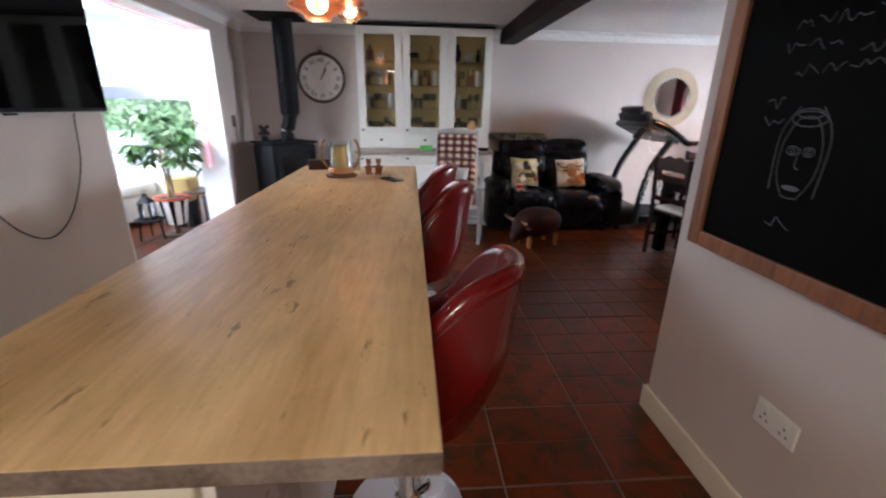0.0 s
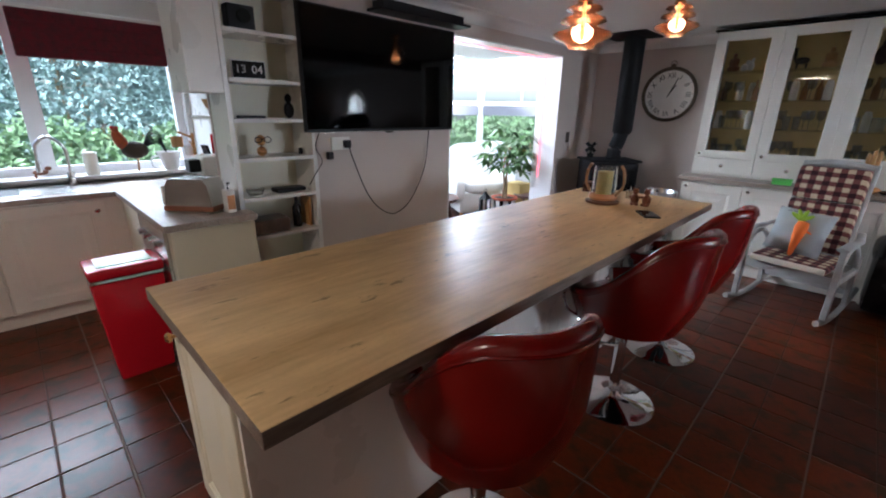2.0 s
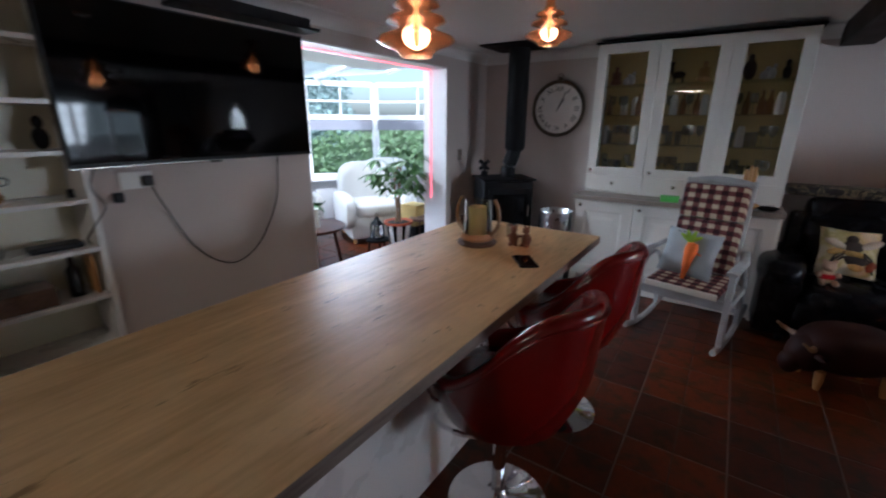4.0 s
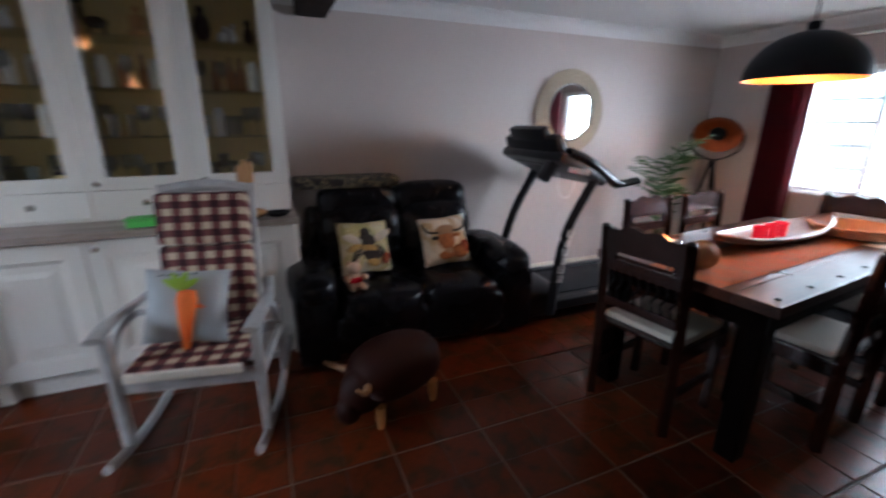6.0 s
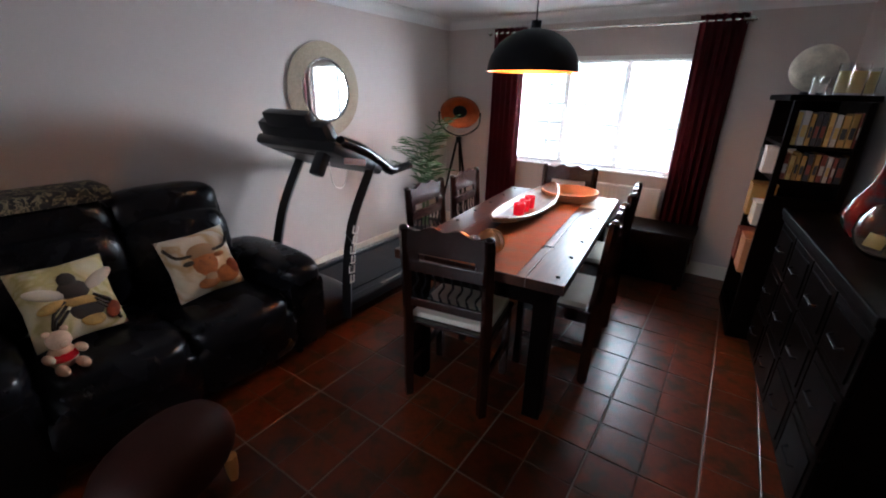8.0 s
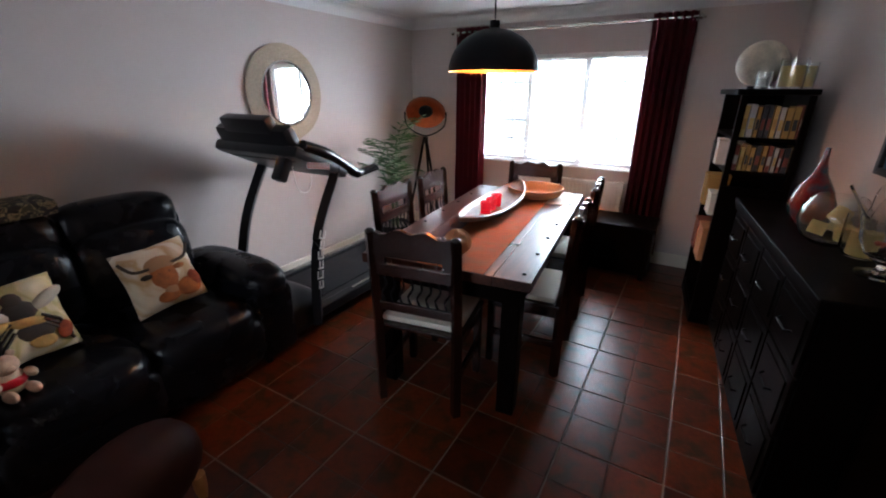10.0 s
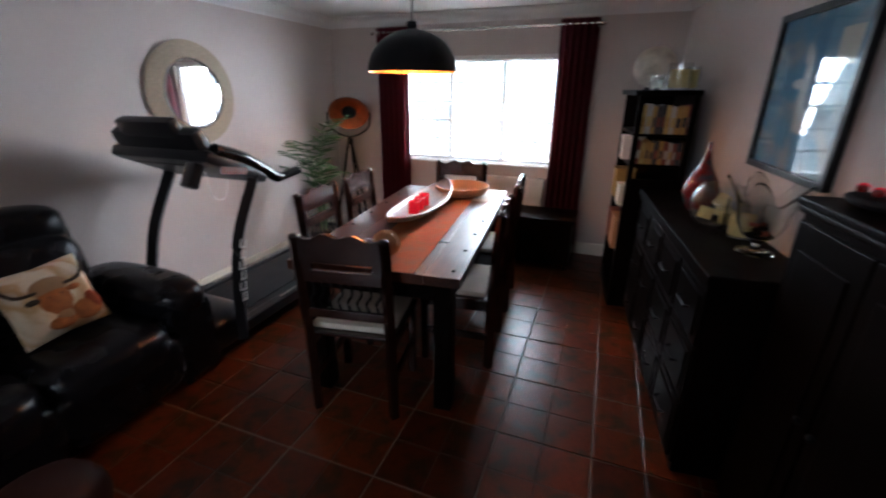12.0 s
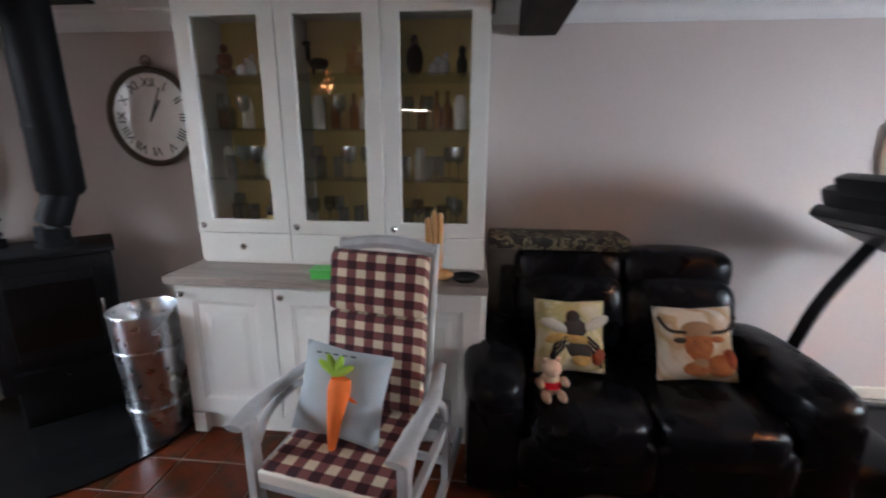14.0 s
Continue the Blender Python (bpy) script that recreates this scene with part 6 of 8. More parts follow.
def candle_jar(at_m, r, h, wax_h, label, mat=None):
    c = thing("candle_jar", (0, 0, 0), 0, label, "candle")
    c.matrix_basis = at_m
    part("glass", lathe(B(), [(0, 0.0), (r, 0.0), (r, h), (r - 0.003, h), (r - 0.003, 0.008), (0, 0.008)], seg=28), clear_glass, c, smooth=True)
    part("wax", cyl(B(), r - 0.006, 0.010, wax_h, seg=24), mat or candle_wax, c)
    return c


candle_jar(bk.matrix_basis @ pose(-0.24, -0.05, H2 + 0.0365), 0.065, 0.16, 0.12, "large yellow candle in a glass jar")
candle_jar(bk.matrix_basis @ pose(-0.26, 0.08, H2 + 0.0365), 0.038, 0.09, 0.055, "small white candle in a glass jar", white_wax)
candle_jar(bk.matrix_basis @ pose(-0.16, -0.14, H2 + 0.0365), 0.045, 0.14, 0.12, "yellow candle in a slim glass jar")

# ---- sideboard along the south wall ----
sd = thing("sideboard", (0, 0, 0), 0, "long low black wooden sideboard with carved drawers", "sideboard")
sd.matrix_basis = pose(3.71, 4.275, 0, 0, 0, S_ROT)
L1, DP, HT = 1.47, 0.345, 0.94
part("carcass", bx(0.02, L1 - 0.02, -DP + 0.01, -0.02, 0.07, HT - 0.04), dark_wood, sd)
part("plinth", bx(0.04, L1 - 0.04, -DP + 0.02, -0.04, 0.0, 0.069), dark_wood, sd)
part("top", bx(0, L1, -DP, 0.012, HT - 0.039, HT, 0.007), dark_wood, sd)
part("top_moulding", bx(0.006, L1 - 0.006, -0.0195, 0.004, HT - 0.065, HT - 0.0395, 0.005), dark_wood, sd)
for k in range(4):
    x0 = 0.03 + k * (L1 - 0.06) / 4
    x1 = x0 + (L1 - 0.06) / 4 - 0.012
    for z0, z1 in ((0.09, 0.36), (0.372, 0.62), (0.632, 0.865)):
        d = part("drawer", bx(x0, x1, -0.0195, -0.004, z0, z1, 0.004), dark_wood, sd)
        part("raised_panel", bx(x0 + 0.03, x1 - 0.03, -0.0038, 0.003, z0 + 0.03, z1 - 0.03, 0.003), dark_wood, d)
        c = (x0 + x1) / 2
        part("handle", tube(B(), [(c - 0.06, 0.004, (z0 + z1) / 2), (c - 0.05, 0.022, (z0 + z1) / 2 - 0.006), (c + 0.05, 0.022, (z0 + z1) / 2 - 0.006), (c + 0.06, 0.004, (z0 + z1) / 2)], 0.005, 6), iron, d, smooth=True)
SB = sd.matrix_basis


def lobed_vase(m):
    v = thing("glass_vase", (0, 0, 0), 0, "clear footed glass vase with a wavy petal rim", "vase")
    v.matrix_basis = m
    bm = B()
    n_ = 72
    prof_o = [(0.068, 0.0), (0.066, 0.006), (0.022, 0.018), (0.014, 0.032), (0.020, 0.045), (0.060, 0.075), (0.082, 0.12), (0.085, 0.16), (0.100, 0.21), (0.125, 0.25)]
    prof_i = [(r - 0.006, z + 0.004) for r, z in reversed(prof_o[5:])] + [(0.0, 0.062)]
    rings = []
    for idx, (r, z) in enumerate(prof_o + prof_i):
        ring = []
        f = max(0.0, (z - 0.06) / 0.19)
        for i in range(n_):
            a = 2 * math.pi * i / n_
            k = 1 + 0.20 * f ** 1.5 * math.cos(5 * a)
            ring.append(bm.verts.new((r * k * math.cos(a), r * k * math.sin(a), z + 0.045 * f ** 2 * math.cos(5 * a))))
        rings.append(ring)
    for a_, b_ in zip(rings, rings[1:]):
        for i in range(n_):
            j = (i + 1) % n_
            bm.faces.new((a_[i], a_[j], b_[j], b_[i]))
    bm.faces.new(rings[0])
    bmesh.ops.remove_doubles(bm, verts=bm.verts, dist=0.0002)
    part("vase", bm, clear_glass, v, smooth=True)
    rg_ = random.Random(2)
    for k in range(14):
        a, rr = rg_.uniform(0, 6.28), rg_.uniform(0, 0.045)
        part("potpourri", ball(B(), (rr * math.cos(a), rr * math.sin(a), 0.085 + rg_.uniform(0, 0.03)), (0.013, 0.011, 0.009), 8), (brown_hide, terracotta)[k % 2], v, smooth=True)
    return v


lobed_vase(SB @ pose(0.31, -0.235, HT + 0.001))
gbx = thing("glass_fish_bowl", (0, 0, 0), 0, "round glass bowl filled with yellow candles", "bowl")
gbx.matrix_basis = SB @ pose(0.66, -0.19, HT + 0.001)
part("glass", lathe(B(), [(0, 0), (0.06, 0.0), (0.10, 0.03), (0.122, 0.09), (0.115, 0.15), (0.085, 0.20), (0.082, 0.20), (0.111, 0.15), (0.118, 0.09), (0.097, 0.033), (0.058, 0.006), (0, 0.006)], seg=36), clear_glass, gbx, smooth=True)
for k, (x, y, z, a) in enumerate(((0.0, 0.05, 0.035, 15), (-0.05, -0.03, 0.035, -10), (0.05, -0.03, 0.04, 20), (0.0, 0.0, 0.10, 35))):
    part("candle", cyl(B(), 0.03, 0.0, 0.055, seg=18, m=pose(x, y, z, a, a * 0.6, 0)), candle_wax, gbx, smooth=True)
gj = thing("glass_candle_bowl", (0, 0, 0), 0, "short glass bowl holding a thick yellow candle", "candle")
gj.matrix_basis = SB @ pose(0.52, -0.25, HT + 0.001)
part("glass", lathe(B(), [(0, 0), (0.05, 0), (0.07, 0.03), (0.072, 0.16), (0.069, 0.16), (0.066, 0.03), (0.048, 0.006), (0, 0.006)], seg=28), clear_glass, gj, smooth=True)
part("candle", cyl(B(), 0.045, 0.008, 0.10, seg=22), candle_wax, gj, smooth=True)
rv = thing("teardrop_vase", (0, 0, 0), 0, "dark red teardrop glass vase with a thin neck", "vase")
rv.matrix_basis = SB @ pose(0.98, -0.20, HT + 0.001)
part("body", lathe(B(), [(0, 0), (0.05, 0), (0.085, 0.05), (0.092, 0.10), (0.07, 0.17), (0.03, 0.24), (0.014, 0.30), (0.010, 0.36), (0.006, 0.36), (0, 0.33)], seg=28), dark_red_glass, rv, smooth=True)

# ---- tall cabinet at the west end of the south wall ----
tc_ = thing("tall_cabinet", (0, 0, 0), 0, "waist-high black cabinet with a moulded top", "cabinet")
tc_.matrix_basis = pose(2.945, 4.035, 0, 0, 0, S_ROT)
part("carcass", bx(0.015, 0.735, -0.175, -0.02, 0.06, 1.20), dark_wood, tc_)
part("plinth", bx(0.03, 0.72, -0.165, -0.03, 0.0, 0.059), dark_wood, tc_)
part("top", bx(0, 0.75, -0.185, 0.005, 1.226, 1.25, 0.006), dark_wood, tc_)
part("cornice", bx(0.006, 0.744, -0.18, -0.004, 1.201, 1.2255, 0.008), dark_wood, tc_)
for k in range(2):
    x0 = 0.03 + 0.35 * k
    d = part("door", bx(x0, x0 + 0.34, -0.0195, -0.006, 0.08, 1.18, 0.004), dark_wood, tc_)
    part("raised_panel", bx(x0 + 0.05, x0 + 0.29, -0.0058, 0.0, 0.16, 1.10, 0.003), dark_wood, d)
    part("knob", ball(B(), (x0 + (0.31 if k == 0 else 0.03), 0.006, 0.68), (0.012, 0.012, 0.012), 10), iron, d, smooth=True)
TCM = tc_.matrix_basis
tpv = thing("lidded_jar", (0, 0, 0), 0, "dark iridescent glass jar with a looped handle", "jar")
tpv.matrix_basis = TCM @ pose(0.27, -0.09, 1.251)
part("body", ball(B(), (0, 0, 0.072), (0.09, 0.085, 0.072), 22), dark_red_glass, tpv, smooth=True)
part("neck", cyl(B(), 0.03, 0.135, 0.16, seg=16), dark_red_glass, tpv)
part("loop_handle", tube(B(), curve([(-0.03, 0, 0.15), (-0.035, 0, 0.20), (0, 0, 0.235), (0.035, 0, 0.20), (0.03, 0, 0.15)], 5), 0.012, 8), iron, tpv, smooth=True)
fw = thing("glass_flower_ornament", (0, 0, 0), 0, "low dark ornament with small red glass flowers", "ornament")
fw.matrix_basis = TCM @ pose(0.60, -0.10, 1.251)
part("base", ball(B(), (0, 0, 0.02), (0.10, 0.05, 0.02), 16), iron, fw, smooth=True)
for k in range(6):
    part("flower", ball(B(), (-0.08 + 0.032 * k, 0.01 * (-1) ** k, 0.045), (0.015, 0.015, 0.012), 10), glowing_red_glass if k % 2 else dark_red_glass, fw, smooth=True)

# ---- flowers on a stand beside the wall end ----
fo = thing("flower_stand", (2.70, 4.06, 0), 0, "slim black stand with white and red silk flowers", "flower arrangement")
part("base", cyl(B(), 0.06, 0, 0.02, seg=20), iron, fo)
part("pole", cyl(B(), 0.010, 0.02, 0.55, seg=8), iron, fo)
part("basket", lathe(B(), [(0, 0.5), (0.05, 0.5), (0.08, 0.58), (0.075, 0.58), (0, 0.52)], seg=18), iron, fo, smooth=True)
rg = random.Random(11)
petal = surf("petal_cream", (0.72, 0.62, 0.42), 0.7)
for k in range(9):
    a, rr, z = rg.uniform(0, 6.28), rg.uniform(0.02, 0.09), rg.uniform(0.50, 0.92)
    bm = B()
    for j in range(6):
        ball(bm, (rr * math.cos(a) + 0.018 * math.cos(j * 1.05), rr * math.sin(a) + 0.018 * math.sin(j * 1.05), z), (0.016, 0.012, 0.007), 8)
    part("flower", bm, (petal, red_plastic, petal)[k % 3], fo, smooth=True)
    part("stem", tube(B(), [(0, 0, 0.5), (rr * 0.6 * math.cos(a), rr * 0.6 * math.sin(a), z - 0.06), (rr * math.cos(a), rr * math.sin(a), z)], 0.002, 4), leaf_green, fo)

# ---- framed picture and light switch on the south wall ----
pf = thing("framed_picture", (0, 0, 0), 0, "large black-framed picture of a pale figure on blue", "picture")
pf.matrix_basis = S_M @ pose(-2.08, 0.001, 1.215)
pw, ph = 0.67, 0.64
bm = B()
for q in ((-pw / 2, -pw / 2 + 0.028, 0, ph), (pw / 2 - 0.028, pw / 2, 0, ph)):
    box(bm, q[0], q[1], 0.0, 0.028, q[2], q[3], 0.003)
for q in ((0, 0.028), (ph - 0.028, ph)):
    box(bm, -pw / 2 + 0.028, pw / 2 - 0.028, 0.0, 0.028, q[0], q[1], 0.003)
part("frame", bm, black_plastic, pf)
part("print", bx(-pw / 2 + 0.028, pw / 2 - 0.028, 0.002, 0.010, 0.028, ph - 0.028), printed("blue_print", [(0.35, (0.13, 0.32, 0.52)), (0.50, (0.18, 0.38, 0.56)), (0.60, (0.42, 0.45, 0.46)), (0.72, (0.15, 0.34, 0.53))], 2.2, 3.0), pf)
g = part("glass", bx(-pw / 2 + 0.028, pw / 2 - 0.028, 0.018, 0.020, 0.028, ph - 0.028), pane_glass, pf)
g.visible_shadow = False
part("inset_card", bx(-0.26, -0.14, 0.0105, 0.0115, 0.42, 0.54), paper, pf, "small pale printed card")
for k, (x, z, w, h) in enumerate(((0.02, 0.33, 0.03, 0.16), (0.05, 0.47, 0.022, 0.04), (-0.03, 0.22, 0.05, 0.05), (0.06, 0.36, 0.06, 0.02))):
    part("pale_figure", ball(B(), (x, 0.0105, z), (w, 0.0015, h), 12), ceramic, pf, "pale brushed figure")
sw = thing("light_switch", (0, 0, 0), 0, "white square light switch on the wall", "light switch")
sw.matrix_basis = S_M @ pose(-2.652, 0.001, 1.533)
part("plate", bx(-0.043, 0.043, 0, 0.010, -0.043, 0.043, 0.004), white_plastic, sw)
part("rocker", bx(-0.012, 0.012, 0.0102, 0.015, -0.018, 0.018, 0.002), white_plastic, sw)

kl = thing("ceiling_light", (0.75, 0.75, TOP - 0.048), 0, "flush round white ceiling light in the kitchen", "ceiling light")
part("rim", lathe(B(), [(0.30, 0.047), (0.30, 0.0), (0.285, 0.0), (0.285, 0.047)], seg=40), white_plastic, kl, smooth=True)

# ---- things on the bar ----
def bar_at(x, y, rz=0):
    return pose(x, y, 0.929, 0, 0, rz)


cj = thing("candle_holder", (0, 0, 0), 0, "yellow pillar candle in a glass jar with horn handles", "candle holder")
cj.matrix_basis = bar_at(0.74, 4.80)
part("plate", lathe(B(), [(0, 0), (0.095, 0), (0.10, 0.012), (0.08, 0.016), (0.078, 0.022), (0, 0.022)], seg=28), boat_wood, cj, smooth=True)
part("jar", lathe(B(), [(0, 0.023), (0.07, 0.023), (0.074, 0.04), (0.066, 0.22), (0.063, 0.22), (0.070, 0.04), (0, 0.028)], seg=28), clear_glass, cj, smooth=True)
part("candle", cyl(B(), 0.045, 0.029, 0.19, seg=24), candle_wax, cj, smooth=True)
part("amber_foot", lathe(B(), [(0.075, 0.0235), (0.083, 0.035), (0.075, 0.06)], seg=28, cap=False), wicker, cj, smooth=True)
for s in (-1, 1):
    part("side_handle", tube(B(), curve([(s * 0.075, 0, 0.05), (s * 0.115, 0, 0.11), (s * 0.112, 0, 0.19), (s * 0.09, 0, 0.23)], 5), 0.009, 8), horn, cj, smooth=True)
wb = thing("napkin_box", (0, 0, 0), 0, "small dark red-brown wooden box on the bar", "box")
wb.matrix_basis = bar_at(0.55, 5.12, 8)
part("body", box(B(), -0.085, 0.085, -0.045, 0.045, 0, 0.055, 0.006), table_wood, wb)
part("lid", box(B(), -0.087, 0.087, -0.047, 0.047, 0.056, 0.066, 0.004), table_wood, wb)


def bear(at, rz):
    b = thing("bear_shaker", (0, 0, 0), 0, "small brown clay bear salt shaker on the bar", "salt shaker", "bear salt and pepper shakers")
    b.matrix_basis = bar_at(*at, rz)
    bm = B()
    for a_, s_ in (((0, 0, 0.035), (0.024, 0.022, 0.035)), ((0, -0.004, 0.083), (0.018, 0.018, 0.018)), ((-0.013, 0, 0.100), (0.006, 0.004, 0.006)), ((0.013, 0, 0.100), (0.006, 0.004, 0.006)), ((-0.025, -0.012, 0.05), (0.008, 0.016, 0.008)), ((0.025, -0.012, 0.05), (0.008, 0.016, 0.008)), ((0, -0.02, 0.079), (0.008, 0.008, 0.006)), ((-0.013, -0.012, 0.008), (0.011, 0.018, 0.009)), ((0.013, -0.012, 0.008), (0.011, 0.018, 0.009))):
        ball(bm, a_, s_, 12)
    part("body", bm, brown_clay, b, smooth=True)


bear((0.905, 4.875), 20)
bear((0.970, 4.885), -15)
ph = thing("smartphone", (0, 0, 0), 0, "black smartphone lying flat on the bar", "phone")
ph.matrix_basis = bar_at(1.065, 4.655, 38)
part("case", box(B(), -0.040, 0.040, -0.078, 0.078, 0, 0.009, 0.003), black_plastic, ph)
part("screen", bx(-0.036, 0.036, -0.073, 0.073, 0.0092, 0.0097), tv_screen, ph)
tn = thing("tin_lid", (0, 0, 0), 0, "small round steel tin near the end of the bar", "tin")
tn.matrix_basis = bar_at(0.80, 5.08)
part("body", cyl(B(), 0.028, 0, 0.04, seg=20), steel, tn)
part("lid", cyl(B(), 0.030, 0.0405, 0.05, seg=20), steel, tn)

# ---- things on and in the dresser ----
gc = thing("storage_tub", (1.36, 6.99, 0.886), 5, "bright green plastic tub on the dresser worktop", "box")
part("body", box(B(), -0.07, 0.07, -0.045, 0.045, 0, 0.038, 0.01), green_plastic, gc, smooth=True)
part("lid", box(B(), -0.073, 0.073, -0.048, 0.048, 0.0385, 0.050, 0.004), green_plastic, gc, smooth=True)
og = thing("carved_ornament", (1.88, 7.02, 0.886), 0, "tall carved yellow wooden hand-shaped ornament on the worktop", "ornament")
bm = B()
for k, (x, h) in enumerate(((-0.03, 0.30), (0.0, 0.33), (0.03, 0.32))):
    tube(bm, curve([(x * 0.6, 0, 0.02), (x * 0.8, 0.006 * k, 0.14), (x, 0, h)], 4), [0.02] * 4 + [0.016] * 4 + [0.011], 10)
part("body", bm, pine, og, smooth=True)
part("base", ball(B(), (0.02, 0, 0.025), (0.075, 0.04, 0.03), 16), pine, og, smooth=True)
bd = thing("black_dish", (2.03, 7.02, 0.886), 0, "shallow black dish on the dresser worktop", "dish")
part("dish", lathe(B(), [(0, 0), (0.05, 0), (0.075, 0.02), (0.072, 0.022), (0.048, 0.006), (0, 0.006)], seg=24), iron, bd, smooth=True)


def tumbler(m, r, h, label="clear drinking glass standing on the dresser shelf", stem=False):
    g = thing("drinking_glass", (0, 0, 0), 0, label, "glass", "glasses in the dresser")
    g.matrix_basis = m
    if stem:
        prof = [(0.0, 0), (r, 0), (r * 0.9, 0.004), (0.004, 0.008), (0.004, h * 0.45), (r * 0.8, h * 0.58), (r, h * 0.75), (r * 0.85, h), (r * 0.80, h), (r * 0.93, h * 0.75), (r * 0.7, h * 0.6), (0, h * 0.5)]
    else:
        prof = [(0, 0), (r * 0.85, 0), (r, h), (r - 0.002, h), (r * 0.8, 0.008), (0, 0.008)]
    part("glass", lathe(B(), prof, seg=14), glassware, g, smooth=True)
    return g


rg = random.Random(21)
protoA = tumbler(pose(0.70, 7.38, 1.066), 0.030, 0.12)
protoB = tumbler(pose(0.78, 7.36, 1.337), 0.034, 0.17, "clear stemmed wine glass on the dresser shelf", True)
protoC = thing("vase_bottle", (0.83, 7.36, 1.592), 0, "tall white frosted bottle on the dresser shelf", "bottle", "bottles in the dresser")
part("body", lathe(B(), [(0, 0), (0.028, 0), (0.030, 0.01), (0.030, 0.13), (0.022, 0.15), (0.020, 0.165), (0, 0.165)], seg=16), white_wax, protoC, smooth=True)
protoD = thing("glass_bottle", (0.70, 7.34, 1.592), 0, "dark amber glass bottle with a narrow neck", "bottle", "bottles in the dresser")
part("body", lathe(B(), [(0, 0), (0.026, 0), (0.027, 0.10), (0.011, 0.135), (0.011, 0.185), (0, 0.185)], seg=14), tea_glass, protoD, smooth=True)
for k in range(3):
    xb = 0.655 + 0.51 * k
    for z in (1.066, 1.337, 1.592):
        for j in range(6):
            x = xb + 0.03 + 0.054 * j + rg.uniform(-0.008, 0.008)
            y = rg.choice((7.30, 7.38, 7.45))
            pr = rg.choice({1.066: (protoA, protoA, protoA, protoB), 1.337: (protoB, protoB, protoA, protoC), 1.592: (protoC, protoB, protoA, protoD)}[z])
            copy_thing(pr, pose(x, y, z))
mg = thing("mug", (0.965, 7.28, 1.066), 0, "yellow mug with a dark rim in the dresser", "mug")
part("body", lathe(B(), [(0, 0), (0.032, 0), (0.034, 0.085), (0.030, 0.085), (0.029, 0.008), (0, 0.008)], seg=20), candle_wax, mg, smooth=True)
part("rim", cyl(B(), 0.0345, 0.075, 0.087, seg=20), brown_hide, mg)


def figurine(at, shapes, mat, label):
    f = thing("figurine", at, 0, label, "figurine", "figurines on the top dresser shelf")
    bm = B()
    for a_, s_ in shapes:
        ball(bm, a_, s_, 12)
    part("body", bm, mat, f, smooth=True)


sitting = [((0, 0, 0.03), (0.055, 0.04, 0.03)), ((0, 0, 0.085), (0.03, 0.026, 0.045)), ((0, 0, 0.145), (0.019, 0.019, 0.024)), ((-0.03, 0, 0.09), (0.012, 0.014, 0.035)), ((0.03, 0, 0.09), (0.012, 0.014, 0.035))]
animal = [((0, 0, 0.07), (0.055, 0.03, 0.03)), ((-0.055, 0, 0.12), (0.014, 0.014, 0.045)), ((-0.06, 0, 0.165), (0.024, 0.014, 0.013)), ((-0.03, 0, 0.03), (0.009, 0.009, 0.035)), ((0.035, 0, 0.03), (0.009, 0.009, 0.035))]
cluster = [((-0.03, 0, 0.035), (0.03, 0.03, 0.035)), ((0.02, 0.0, 0.045), (0.028, 0.028, 0.045)), ((-0.01, 0.02, 0.08), (0.02, 0.02, 0.025)), ((0.03, 0, 0.10), (0.013, 0.013, 0.02))]
figurine((0.73, 7.36, 1.852), sitting, brown_clay, "seated brown clay figurine in the dresser")
figurine((0.85, 7.36, 1.852), cluster, ceramic, "white and red porcelain figurine in the dresser")
figurine((1.24, 7.36, 1.852), animal, bee_dark, "dark stag figurine in the dresser")
figurine((1.43, 7.36, 1.852), sitting, pine, "seated golden figurine in the dresser")
figurine((1.74, 7.36, 1.852), [((0, 0, 0.08), (0.045, 0.03, 0.08)), ((0, 0, 0.17), (0.02, 0.018, 0.03))], brown_hide, "tall dark red figurine in the dresser")
figurine((1.87, 7.36, 1.852), cluster, ceramic, "white porcelain group in the dresser")
figurine((1.98, 7.36, 1.852), [((0, 0, 0.05), (0.028, 0.028, 0.055)), ((0, 0, 0.12), (0.018, 0.018, 0.025))], bee_dark, "black and red cockerel figurine in the dresser")

# ---- built-in shelves left of the television ----
bs = thing("alcove_shelves", (-1.0, 3.455, 0), 0, "tall white built-in shelves with small ornaments", "shelving")
part("side", bx(0.0, 0.26, -0.262, -0.235, 0, TOP - 0.002), white_gloss, bs)
part("side", bx(0.0, 0.26, 0.235, 0.262, 0, TOP - 0.002), white_gloss, bs)
part("back", bx(-0.006, -0.001, -0.262, 0.262, 0, TOP - 0.002), cream_paint, bs)
AZ = (0.42, 0.68, 0.925, 1.160, 1.385, 1.602, 1.855, 2.10)
for z in AZ:
    part("shelf", bx(0.0, 0.262, -0.234, 0.234, z - 0.022, z, 0.002), white_gloss, bs)


def on_shelf(name, y, z, label, cat, x=-0.84, rz=0):
    return thing(name, (x, y, z + 0.001), rz, label, cat)


